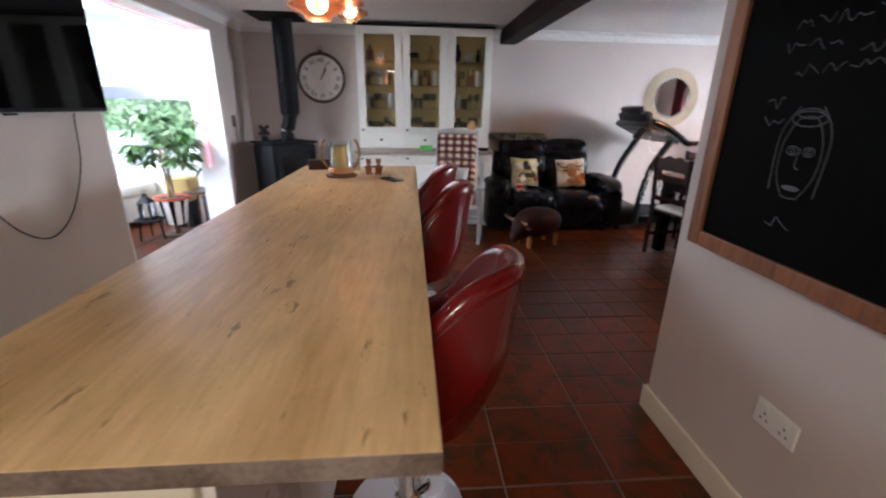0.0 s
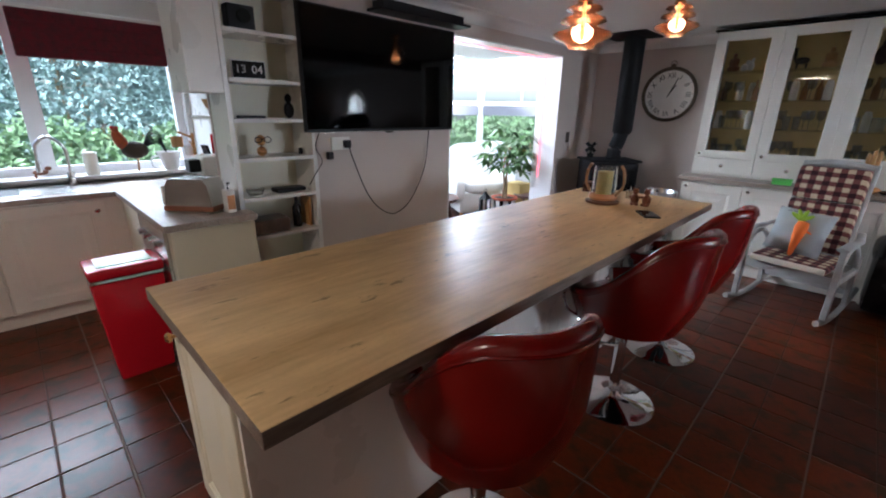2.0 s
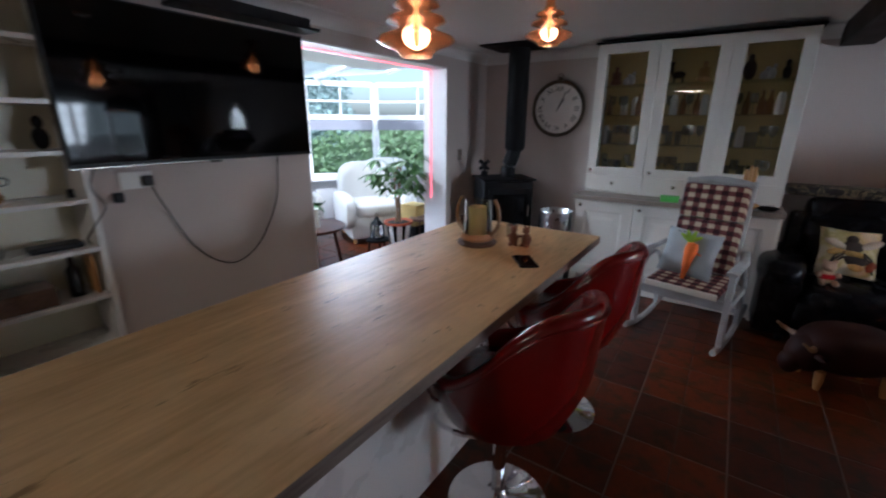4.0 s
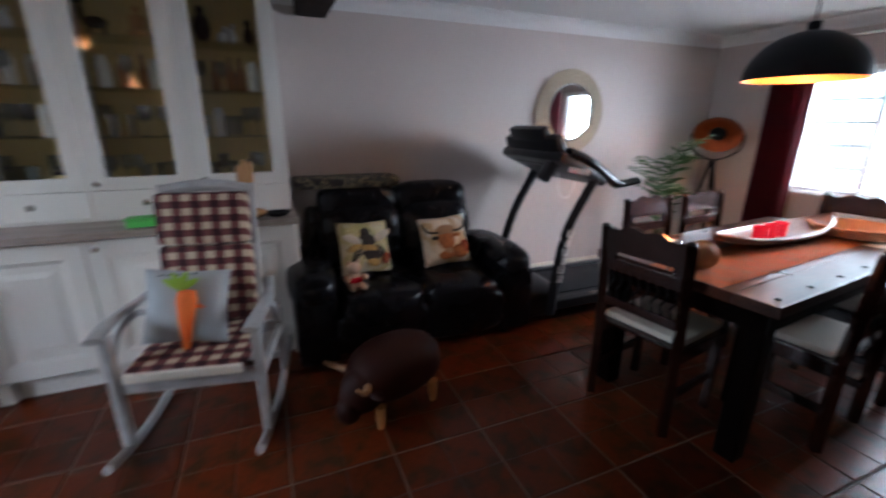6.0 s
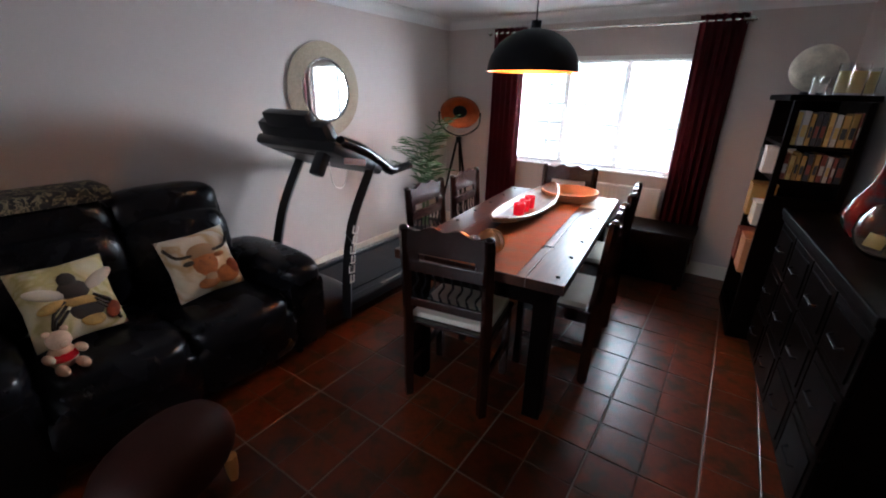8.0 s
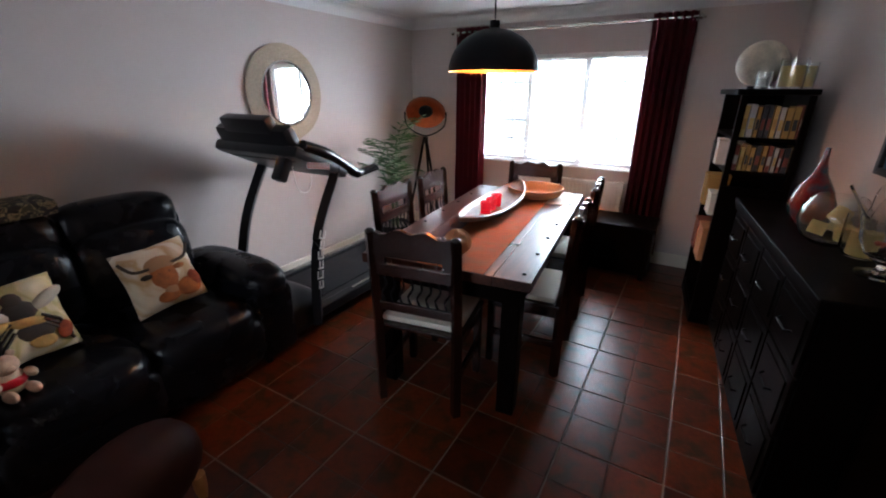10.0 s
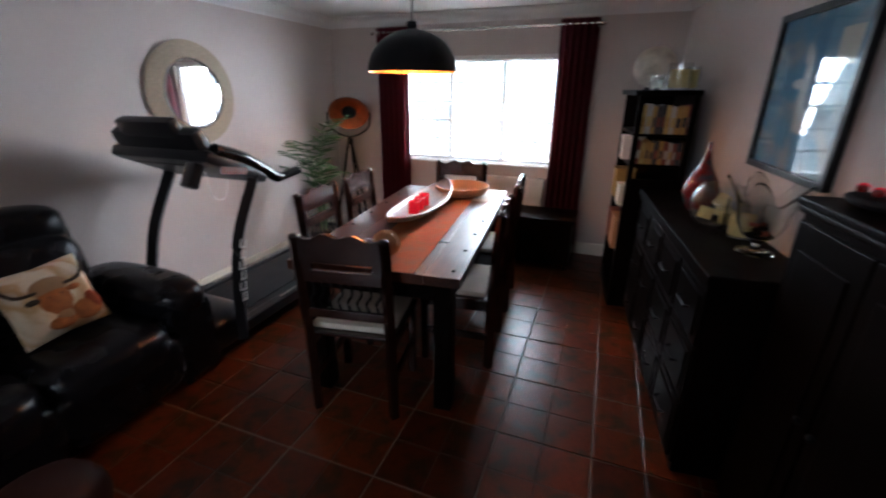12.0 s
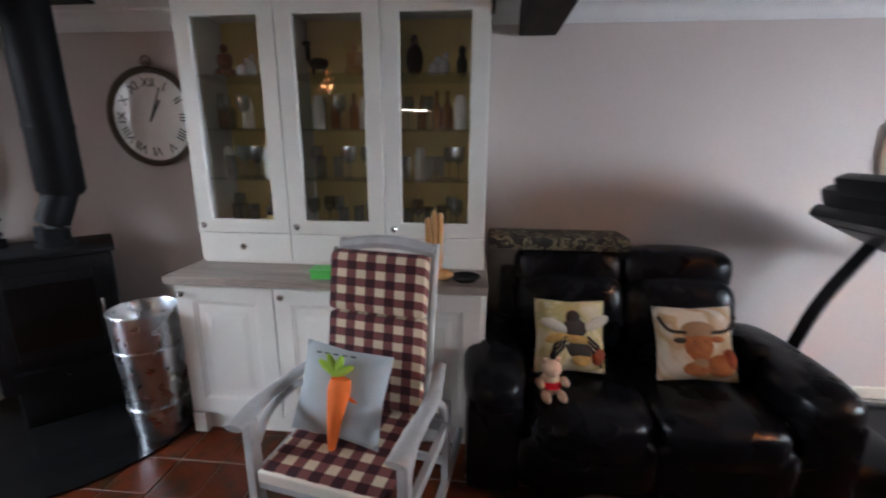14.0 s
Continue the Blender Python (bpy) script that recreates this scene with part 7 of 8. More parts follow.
fc = on_shelf("digital_clock", 3.375, 1.602, "black flip-style digital clock with white digits", "clock", rz=-8)
part("case", box(B(), -0.015, 0.015, -0.094, 0.094, 0.0, 0.104, 0.004), white_plastic, fc)
part("face", bx(0.0152, 0.017, -0.088, 0.088, 0.008, 0.097), black_gloss, fc)
words("digits", "13", 0.062, pose(0.0175, -0.045, 0.052) @ FACE_E, white_plastic, fc)
words("digits", "04", 0.062, pose(0.0175, 0.045, 0.052) @ FACE_E, white_plastic, fc)
o = on_shelf("dark_figurine", 3.60, 1.385, "small black seated figurine on the shelf", "figurine")
part("body", ball(ball(B(), (0, 0, 0.05), (0.03, 0.032, 0.05), 14), (0, 0, 0.12), (0.02, 0.022, 0.028), 12), iron, o, smooth=True)
o = on_shelf("remote_control", 3.36, 1.385, "black remote control lying on the shelf", "remote control")
part("case", box(B(), -0.02, 0.02, -0.08, 0.08, 0, 0.016, 0.004), black_plastic, o)
o = on_shelf("spectacles_stand", 3.40, 1.160, "small bronze head wearing black spectacles on a shelf", "ornament")
part("body", ball(ball(B(), (0, 0, 0.03), (0.03, 0.03, 0.03), 12), (0, 0, 0.095), (0.026, 0.028, 0.034), 14), brass, o, smooth=True)
for s in (-1, 1):
    part("lens_rim", tube(B(), [(0.034, s * 0.028 + 0.022 * math.cos(k / 6 * math.pi), 0.10 + 0.017 * math.sin(k / 6 * math.pi)) for k in range(12)], 0.003, 5, closed=True), black_gloss, o)
o = on_shelf("hair_brush", 3.55, 0.925, "flat black tray on the shelf", "tray")
part("tray", box(B(), -0.05, 0.05, -0.10, 0.10, 0, 0.028, 0.01), black_plastic, o)
o = on_shelf("glass_dish", 3.33, 0.925, "small clear glass dish on the shelf", "dish")
part("dish", lathe(B(), [(0, 0), (0.04, 0), (0.055, 0.04), (0.052, 0.04), (0.038, 0.006), (0, 0.006)], seg=20), clear_glass, o, smooth=True)
o = on_shelf("small_pot", 3.655, 1.160, "tiny dark pot on the shelf", "ornament")
part("pot", cyl(B(), 0.014, 0, 0.04, seg=12), iron, o)
o = on_shelf("black_camera", 3.37, 1.855, "black camera body on the top shelf", "camera")
part("body", box(B(), -0.04, 0.04, -0.09, 0.06, 0, 0.13, 0.01), black_plastic, o)
part("lens", cyl(B(), 0.035, 0.04, 0.07, (0, -0.01, 0.07), 20, m=pose(0, 0, 0, 0, 90, 0)), black_gloss, o)
o = on_shelf("wooden_box", 3.42, 0.68, "dark brown wooden box with small things on the shelf", "box")
part("body", box(B(), -0.08, 0.08, -0.17, 0.08, 0, 0.09, 0.005), boat_wood, o)
o = on_shelf("black_bottle", 3.59, 0.68, "black bottle standing on the low shelf", "bottle")
part("body", lathe(B(), [(0, 0), (0.03, 0), (0.03, 0.13), (0.012, 0.16), (0.012, 0.20), (0, 0.20)], seg=16), black_gloss, o, smooth=True)
o = on_shelf("wooden_board", 3.66, 0.68, "orange-brown wooden board leaning in the shelf", "board")
part("board", box(B(), -0.06, 0.06, -0.008, 0.008, 0, 0.20, 0.003), pine, o)

# ---- kitchen: units, sink, toaster and the rest ----
kc = thing("sink_unit", (-1.93, 1.15, 0), 0, "white kitchen base units under a grey worktop with a sink", "kitchen unit")
part("carcass", bx(-0.56, -0.005, -2.2, 2.33, 0.10, 0.83), cabinet_cream, kc)
part("plinth", bx(-0.54, -0.05, -2.2, 2.33, 0, 0.099), cabinet_cream, kc)
for k in range(4):
    shaker_door(kc, 0.59, 0.70, pose(-0.003, -0.85 + 0.60 * k, 0.115, 0, 0, 90), cabinet_cream, (0.54, 0.63) if k % 2 else (0.05, 0.63), frame_w=0.075)
part("worktop", bx(-0.585, 0.03, -2.2, 2.34, 0.831, 0.868, 0.004), worktop_oak, kc)
sn = thing("sink", (-2.22, 2.42, 0.8685), 0, "stainless steel inset sink with a ribbed drainer", "sink")
bm = B()
box(bm, -0.22, 0.22, -0.62, 0.14, 0, 0.006, 0.002)
part("rim", bm, steel, sn)
for k in range(8):
    part("drainer_rib", bx(-0.16, 0.14, -0.06 + 0.02 * k, -0.052 + 0.02 * k, 0.0062, 0.010), steel, sn)
# Flat black sheet on the rim, coloured as the shade inside the bowl.
part("bowl_floor", bx(-0.17, 0.17, -0.56, -0.14, 0.0062, 0.0075), iron, sn)
ta = thing("kitchen_tap", (-2.38, 2.58, 0.875), 0, "chrome spring-necked kitchen mixer tap", "tap")
part("base", cyl(B(), 0.026, 0, 0.09, seg=18), chrome, ta, smooth=True)
pts = curve([(0, 0, 0.09), (0, 0, 0.26), (0.0, -0.07, 0.345), (0.0, -0.15, 0.30), (0.0, -0.165, 0.17)], 7)
part("spout", tube(B(), pts, 0.010, 10), chrome, ta, smooth=True)
bm = B()
for i in range(4, len(pts) - 5):
    tube(bm, [pts[i] - Vector((0, 0.0, 0)), pts[i] + (pts[i + 1] - pts[i]) * 0.5], 0.0145, 10)
part("spring", bm, chrome, ta, smooth=True)
part("spray_head", cyl(B(), 0.016, 0.10, 0.18, (0, -0.165, 0), 14), chrome, ta, smooth=True)
part("lever", box(B(), 0.0, 0.10, -0.012, 0.012, 0.05, 0.06, 0.003), chrome, ta)
kp = thing("peninsula_unit", (-0.62, 2.79, 0), 0, "cream end-panelled kitchen unit with an oven below", "kitchen unit")
part("end_panel", bx(-0.018, 0, 0.0, 0.43, 0, 0.83), cream_paint, kp)
part("filler", bx(-0.115, -0.019, 0.226, 0.43, 0, 0.83), cream_paint, kp)
part("carcass", bx(-1.28, -0.019, 0.0, 0.225, 0.10, 0.83), cream_paint, kp)
part("back_carcass", bx(-1.28, -0.44, 0.225, 0.70, 0.10, 0.83), cream_paint, kp)
part("plinth", bx(-1.25, -0.02, 0.05, 0.225, 0, 0.099), cream_paint, kp)
part("worktop", bx(-1.28, 0.025, -0.03, 0.228, 0.831, 0.868, 0.004), worktop_oak, kp)
part("worktop", bx(-0.115, 0.025, 0.2285, 0.44, 0.831, 0.868, 0.004), worktop_oak, kp)
part("worktop", bx(-1.28, -0.44, 0.229, 0.70, 0.831, 0.868, 0.004), worktop_oak, kp)
d = part("oven_door", box(B(), -0.66, -0.06, -0.022, -0.001, 0.12, 0.60, 0.004), steel, kp)
part("oven_glass", bx(-0.60, -0.12, -0.025, -0.0225, 0.17, 0.50), black_gloss, d)
part("control_panel", box(B(), -0.66, -0.06, -0.022, -0.001, 0.61, 0.82, 0.004), steel, kp)
for k in range(4):
    part("knob", cyl(B(), 0.018, 0.022, 0.045, (-0.58 + 0.12 * k, 0, 0.72), 14, m=pose(0, 0, 0, 90, 0, 0)), nickel, kp)
to = thing("toaster", (-0.93, 3.02, 0.869), 40, "brushed steel toaster with a brown base", "toaster")
part("base", box(B(), -0.15, 0.15, -0.09, 0.09, 0, 0.03, 0.008), brown_clay, to)
bm = B()
out = [(-0.145, 0.031), (0.145, 0.031), (0.125, 0.15), (0.10, 0.185), (-0.10, 0.185), (-0.125, 0.15)]
prism(bm, out, -0.08, 0.08, pose(0, 0, 0, 90, 0, 0))
part("shell", bm, steel, to)
part("end_cap", box(B(), -0.165, -0.146, -0.07, 0.07, 0.031, 0.14, 0.006), white_plastic, to)
part("lever", box(B(), -0.185, -0.1655, -0.02, 0.02, 0.10, 0.115, 0.003), black_plastic, to)
for y in (-0.03, 0.03):
    part("slot", bx(-0.09, 0.09, y - 0.010, y + 0.010, 0.1855, 0.187), black_plastic, to)
sp = thing("soap_bottle", (-0.72, 3.13, 0.869), 0, "white pump bottle with a printed label", "bottle")
part("body", box(B(), -0.035, 0.035, -0.025, 0.025, 0, 0.13, 0.008), white_plastic, sp)
part("label", bx(0.0352, 0.036, -0.02, 0.02, 0.02, 0.10), wicker, sp)
part("pump", tube(B(), [(0, 0, 0.13), (0, 0, 0.165), (0.03, 0, 0.17)], 0.006, 8), black_plastic, sp)
cm = thing("coffee_machine", (-1.22, 3.24, 0.869), 0, "white and black coffee machine on the worktop", "coffee machine")
part("body", box(B(), -0.09, 0.09, -0.10, 0.12, 0, 0.28, 0.015), white_plastic, cm)
part("spout_head", box(B(), -0.05, 0.05, -0.17, -0.101, 0.18, 0.26, 0.01), black_plastic, cm)
part("drip_tray", box(B(), -0.06, 0.06, -0.18, -0.101, 0, 0.02, 0.004), black_plastic, cm)
kb = thing("knife_block", (-1.42, 3.36, 0.869), 0, "red and black knife block on the worktop", "knife block")
part("block", box(B(), -0.06, 0.06, -0.06, 0.08, 0, 0.22, 0.01), black_plastic, kb)
part("red_case", box(B(), -0.055, 0.055, -0.055, 0.075, 0.2205, 0.40, 0.01), red_plastic, kb)
for k in range(3):
    part("knife_handle", box(B(), -0.012, 0.012, -0.01, 0.01, 0.0, 0.13, 0.004, pose(-0.05 + 0.04 * k, -0.085, 0.20, 12, 0, 0)), black_plastic, kb)
ws = thing("kitchen_wall_shelf", (-1.22, 3.37, 1.37), 0, "white painted shelf holding bowls and a wooden stand", "shelf")
part("board", bx(-0.30, 0.17, -0.16, 0.09, 0, 0.022, 0.003), white_gloss, ws)
part("bracket", bx(-0.02, 0.02, 0.0, 0.09, -0.12, -0.001), white_gloss, ws)
bo = thing("wooden_bowl", (-1.20, 3.36, 1.393), 0, "tan wooden bowl with a spotted dark front", "bowl")
part("bowl", lathe(B(), [(0, 0), (0.07, 0), (0.13, 0.05), (0.15, 0.10), (0.145, 0.10), (0.12, 0.05), (0.06, 0.008), (0, 0.008)], seg=28), pine, bo, smooth=True)
mt = thing("mug_tree", (-1.60, 3.23, 0.869), 0, "pale wooden mug stand with stacked mugs", "mug stand")
part("base", cyl(B(), 0.07, 0, 0.015, seg=20), pine, mt)
part("post", cyl(B(), 0.010, 0.015, 0.40, seg=10), pine, mt)
for k in range(4):
    a = k * 1.57
    part("arm", tube(B(), [(0, 0, 0.16 + 0.07 * k), (0.09 * math.cos(a), 0.09 * math.sin(a), 0.20 + 0.07 * k)], 0.007, 8), pine, mt)
    part("mug", lathe(B(), [(0, 0), (0.035, 0), (0.038, 0.07), (0.034, 0.07), (0.033, 0.006), (0, 0.006)], (0.10 * math.cos(a), 0.10 * math.sin(a), 0.10 + 0.07 * k), 18), (ceramic, pine)[k % 2], mt, smooth=True)
ck2 = thing("cockerel_ornament", (-2.44, 3.02, 0.932), 0, "painted cockerel ornament on the kitchen window sill", "ornament")
CK = [((0, 0.0, 0.17), (0.055, 0.095, 0.07)), ((0, -0.085, 0.245), (0.036, 0.044, 0.085)), ((0, -0.110, 0.325), (0.022, 0.026, 0.027))]
bm = B()
for a_, s_ in CK[:1]:
    ball(bm, a_, s_, 16)
part("body", bm, bee_dark, ck2, smooth=True)
part("neck", ball(B(), *CK[1], 16, pose(0, 0, 0, 22, 0, 0)), MATS["cow_rust"], ck2, smooth=True)
part("head", ball(B(), *CK[2], 12), MATS["cow_rust"], ck2, smooth=True)
for k in range(4):
    part("comb_point", ball(B(), (0, -0.130 + 0.013 * k, 0.347), (0.004, 0.008, 0.014), 8), red_plastic, ck2)
part("wattle", ball(B(), (0, -0.132, 0.296), (0.005, 0.007, 0.014), 8), red_plastic, ck2)
part("beak", lathe(B(), [(0.007, 0), (0, 0.022)], (0, -0.132, 0.322), 8, m=pose(0, 0, 0, 90, 0, 0)), candle_wax, ck2)
for k in range(6):
    part("tail_feather", tube(B(), curve([(0.0, 0.06, 0.19), (0.003 * (k - 3), 0.105 + 0.008 * k, 0.29 - 0.014 * k), (0.004 * (k - 3), 0.155 + 0.006 * k, 0.325 - 0.024 * k), (0.004 * (k - 3), 0.200 + 0.004 * k, 0.290 - 0.032 * k)], 5), 0.010, 6, flat=0.6), iron, ck2, smooth=True)
for s in (-1, 1):
    part("leg", tube(B(), [(s * 0.018, 0.01, 0.13), (s * 0.018, 0.0, 0.0)], 0.005, 6), horn, ck2)
wj = thing("white_jug", (-2.42, 3.25, 0.932), 0, "white pottery cup with a curled handle on the sill", "cup")
part("body", lathe(B(), [(0, 0), (0.05, 0), (0.08, 0.12), (0.10, 0.15), (0.095, 0.15), (0.075, 0.12), (0.045, 0.008), (0, 0.008)], seg=24), ceramic, wj, smooth=True)
part("handle", tube(B(), curve([(0, -0.075, 0.12), (0, -0.13, 0.10), (0, -0.125, 0.03), (0, -0.055, 0.02)], 5), 0.008, 8), ceramic, wj, smooth=True)
cn = thing("cream_canister", (-2.43, 2.72, 0.932), 0, "tall cream candle on the kitchen window sill", "candle")
part("body", cyl(B(), 0.045, 0, 0.17, seg=20), white_wax, cn, smooth=True)
dg = thing("dog_figurine", (-2.43, 2.42, 0.932), 0, "small brown dog figurine on the window sill", "figurine")
part("body", ball(ball(ball(B(), (0, 0, 0.04), (0.02, 0.045, 0.02), 12), (0, 0.045, 0.065), (0.016, 0.02, 0.016), 10), (0, -0.03, 0.015), (0.008, 0.008, 0.018), 8), brown_clay, dg, smooth=True)
rbn = thing("red_bin", (-0.90, 2.60, 0), 0, "bright red plastic pedal bin with a chrome-banded lid", "bin")
bm = box(B(), -0.13, 0.13, -0.16, 0.16, 0, 0.58, 0.02)
for v in bm.verts:
    if v.co.z < 0.3:
        v.co.x *= 0.82
        v.co.y *= 0.82
part("body", bm, red_plastic, rbn, smooth=True)
part("band", box(B(), -0.134, 0.134, -0.164, 0.164, 0.581, 0.60, 0.004), chrome, rbn)
part("lid", box(B(), -0.137, 0.137, -0.167, 0.167, 0.601, 0.655, 0.02), red_plastic, rbn, smooth=True)
part("lid_panel", box(B(), -0.09, 0.09, -0.12, 0.12, 0.6555, 0.660, 0.002), white_plastic, rbn)

# ---- garden room furniture and plants ----
def money_tree(at):
    p = thing("money_tree", at, 0, "leafy green money tree in a striped pot on a stand", "potted plant")
    part("stand", cyl(cyl(B(), 0.13, 0.0, 0.02, seg=20), 0.03, 0.02, 0.12, seg=12), boat_wood, p)
    part("pot", lathe(B(), [(0, 0.121), (0.10, 0.121), (0.14, 0.39), (0.13, 0.39), (0.09, 0.14), (0, 0.14)], seg=32), black_gloss, p, "black and white striped pot", smooth=True)
    for k in range(8):
        a = k * math.pi / 4
        part("pot_stripe", box(B(), -0.002, 0.004, -0.028, 0.028, 0.0, 0.26, 0, pose(0, 0, 0, 0, 0, k * 45) @ pose(0.102, 0, 0.125, 0, 8.4, 0)), ceramic, p)
    part("saucer", lathe(B(), [(0.13, 0.385), (0.165, 0.39), (0.17, 0.42), (0.16, 0.42), (0.13, 0.40)], seg=32), terracotta, p, smooth=True)
    part("soil", cyl(B(), 0.132, 0.391, 0.402, seg=20), soil, p)
    rgg = random.Random(4)
    for k in range(3):
        a = k * 2.1
        part("trunk", tube(B(), curve([(0.03 * math.cos(a), 0.03 * math.sin(a), 0.40), (0.02 * math.cos(a + 1), 0.02 * math.sin(a + 1), 0.60), (0.03 * math.cos(a + 2), 0.03 * math.sin(a + 2), 0.85), (0.06 * math.cos(a), 0.06 * math.sin(a), 1.05)], 5), 0.013, 8), bark, p, smooth=True)
    for k in range(30):
        a, z0 = rgg.uniform(0, 6.283), rgg.uniform(0.70, 1.08)
        ln = rgg.uniform(0.12, 0.30)
        tip = Vector((ln * math.cos(a), ln * math.sin(a), z0 + rgg.uniform(0.02, 0.24)))
        bm = B()
        tube(bm, curve([(0.03 * math.cos(a), 0.03 * math.sin(a), z0), tip * 0.6 + Vector((0, 0, z0 * 0.45)), tip], 4), 0.0035, 5)
        for j in range(6):
            b = a + (j - 2.5) * 0.62
            L_ = rgg.uniform(0.11, 0.18)
            d = Vector((math.cos(b), math.sin(b), rgg.uniform(-0.55, 0.0))).normalized()
            sd_ = d.cross(Vector((0, 0, 1))).normalized()
            prev = None
            for q in range(6):
                f = q / 5
                c_ = tip + d * L_ * f - Vector((0, 0, 0.05 * f * f))
                w_ = 0.030 * math.sin(math.pi * (0.08 + 0.9 * f))
                cur = (bm.verts.new(c_ - sd_ * w_ + Vector((0, 0, 0.006))), bm.verts.new(c_), bm.verts.new(c_ + sd_ * w_ + Vector((0, 0, 0.006))))
                if prev:
                    bm.faces.new((prev[0], prev[1], cur[1], cur[0]))
                    bm.faces.new((prev[1], prev[2], cur[2], cur[1]))
                prev = cur
        part("leaf_spray", bm, leaf_green, p, smooth=True)
    return p


money_tree((-1.36, 6.66, 0))


def armchair(at, rz, mat, label):
    c = thing("armchair", at, rz, label, "armchair", "garden room seats")
    part("base", box(B(), -0.38, 0.38, -0.38, 0.38, 0.06, 0.36, 0.05), mat, c, smooth=True)
    part("seat_cushion", ball(B(), (0, -0.05, 0.42), (0.31, 0.36, 0.11), 20, power=0.5), mat, c, smooth=True)
    part("back", ball(B(), (0, 0.33, 0.62), (0.37, 0.14, 0.38), 22, pose(0, 0, 0, -8, 0, 0), power=0.55), mat, c, smooth=True)
    for s in (-1, 1):
        part("arm", ball(B(), (s * 0.38, -0.02, 0.40), (0.10, 0.40, 0.22), 20, power=0.55), mat, c, smooth=True)
        for y in (-0.32, 0.32):
            part("foot", cyl(B(), 0.025, 0, 0.07, (s * 0.33, y, 0), 10), pine, c)
    return c


ac = armchair((-2.55, 7.75, 0), 35, white_leather, "plump white armchair with scatter cushions in the garden room")
armchair((-3.15, 6.3, 0), 90, white_leather, "plump white armchair near the garden room window")
armchair((-2.25, 7.15, 0), 60, white_leather, "plump white armchair between the table and the money tree")
for k, (x, y, z, rz, mt) in enumerate(((-2.60, 7.72, 0.62, 35, floral), (-2.42, 7.86, 0.60, 10, grey_cloth), (-2.75, 7.60, 0.58, 60, floral), (-3.12, 6.28, 0.58, 90, floral))):
    s = thing("scatter_cushion", (x, y, z), rz, ("pale floral cushion on the white armchair", "grey cushion on the white armchair")[k == 1], "cushion", "garden room cushions")
    part("cover", pillow(B(), 0.40, 0.40, 0.14, pose(0, -0.02, 0.10, -18, 0, 0)), mt, s, smooth=True)
ct2 = thing("coffee_table", (-1.95, 5.88, 0), 0, "round brown wooden coffee table with a white candle", "coffee table")
part("top", cyl(B(), 0.36, 0.40, 0.43, seg=36), table_wood, ct2)
part("rim", tube(B(), [(0.36 * math.cos(k / 16 * math.pi), 0.36 * math.sin(k / 16 * math.pi), 0.415) for k in range(32)], 0.016, 6, closed=True), table_wood, ct2, smooth=True)
for k in range(4):
    a = k * 1.57 + 0.78
    part("leg", tube(B(), [(0.30 * math.cos(a), 0.30 * math.sin(a), 0), (0.24 * math.cos(a), 0.24 * math.sin(a), 0.40)], 0.02, 8), table_wood, ct2)
cw = thing("pillar_candle", (-1.86, 5.86, 0.4305), 0, "thick white pillar candle on the coffee table", "candle")
part("wax", cyl(B(), 0.055, 0, 0.20, seg=22), white_wax, cw, smooth=True)
lp = thing("table_plant", (-2.05, 5.91, 0.4305), 0, "low leafy plant in a white bowl on the coffee table", "potted plant")
part("bowl", lathe(B(), [(0, 0), (0.08, 0), (0.13, 0.09), (0.12, 0.09), (0, 0.05)], seg=24), ceramic, lp, smooth=True)
rg = random.Random(9)
for k in range(26):
    a, r_ = rg.uniform(0, 6.28), rg.uniform(0.04, 0.2)
    part("leaf", ball(B(), (r_ * math.cos(a), r_ * math.sin(a), 0.12 + rg.uniform(0, 0.10)), (0.05, 0.03, 0.006), 8, pose(0, 0, 0, rg.uniform(-40, 40), rg.uniform(-40, 40), 0)), leaf_green, lp, smooth=True)
ln = thing("lantern", (-1.52, 6.47, 0), 0, "small black metal candle lantern on a white stool", "lantern")
part("stool_top", cyl(B(), 0.13, 0.20, 0.22, seg=24), iron, ln)
for k in range(3):
    a = k * 2.1
    part("stool_leg", tube(B(), [(0.12 * math.cos(a), 0.12 * math.sin(a), 0), (0.10 * math.cos(a), 0.10 * math.sin(a), 0.20)], 0.010, 6), iron, ln)
part("lantern_base", bx(-0.06, 0.06, -0.06, 0.06, 0.221, 0.24, 0.003), iron, ln)
for x in (-0.05, 0.05):
    for y in (-0.05, 0.05):
        part("corner_bar", bx(x - 0.006, x + 0.006, y - 0.006, y + 0.006, 0.241, 0.39), iron, ln)
part("glass", bx(-0.045, 0.045, -0.045, 0.045, 0.242, 0.388), clear_glass, ln)
part("roof", lathe(B(), [(0.085, 0.391), (0.03, 0.45), (0.02, 0.48), (0, 0.48)], seg=4, m=pose(0, 0, 0, 0, 0, 45)), iron, ln)
part("ring", tube(B(), [(0.02 * math.cos(k / 6 * math.pi), 0, 0.50 + 0.02 * math.sin(k / 6 * math.pi)) for k in range(12)], 0.003, 5, closed=True), iron, ln)
yp = thing("yellow_planter", (-1.42, 7.03, 0), 0, "ochre planter standing behind the money tree", "planter")
part("pot", box(B(), -0.13, 0.13, -0.13, 0.13, 0.30, 0.56, 0.03), surf("ochre_pot", (0.52, 0.38, 0.13), 0.7), yp, smooth=True)
part("stand", bx(-0.10, 0.10, -0.10, 0.10, 0, 0.299), iron, yp)
cbk = thing("bentwood_chair", (-1.22, 6.98, 0), -30, "dark bentwood chair back behind the money tree", "chair")
part("seat", cyl(B(), 0.18, 0.40, 0.43, seg=24), boat_wood, cbk)
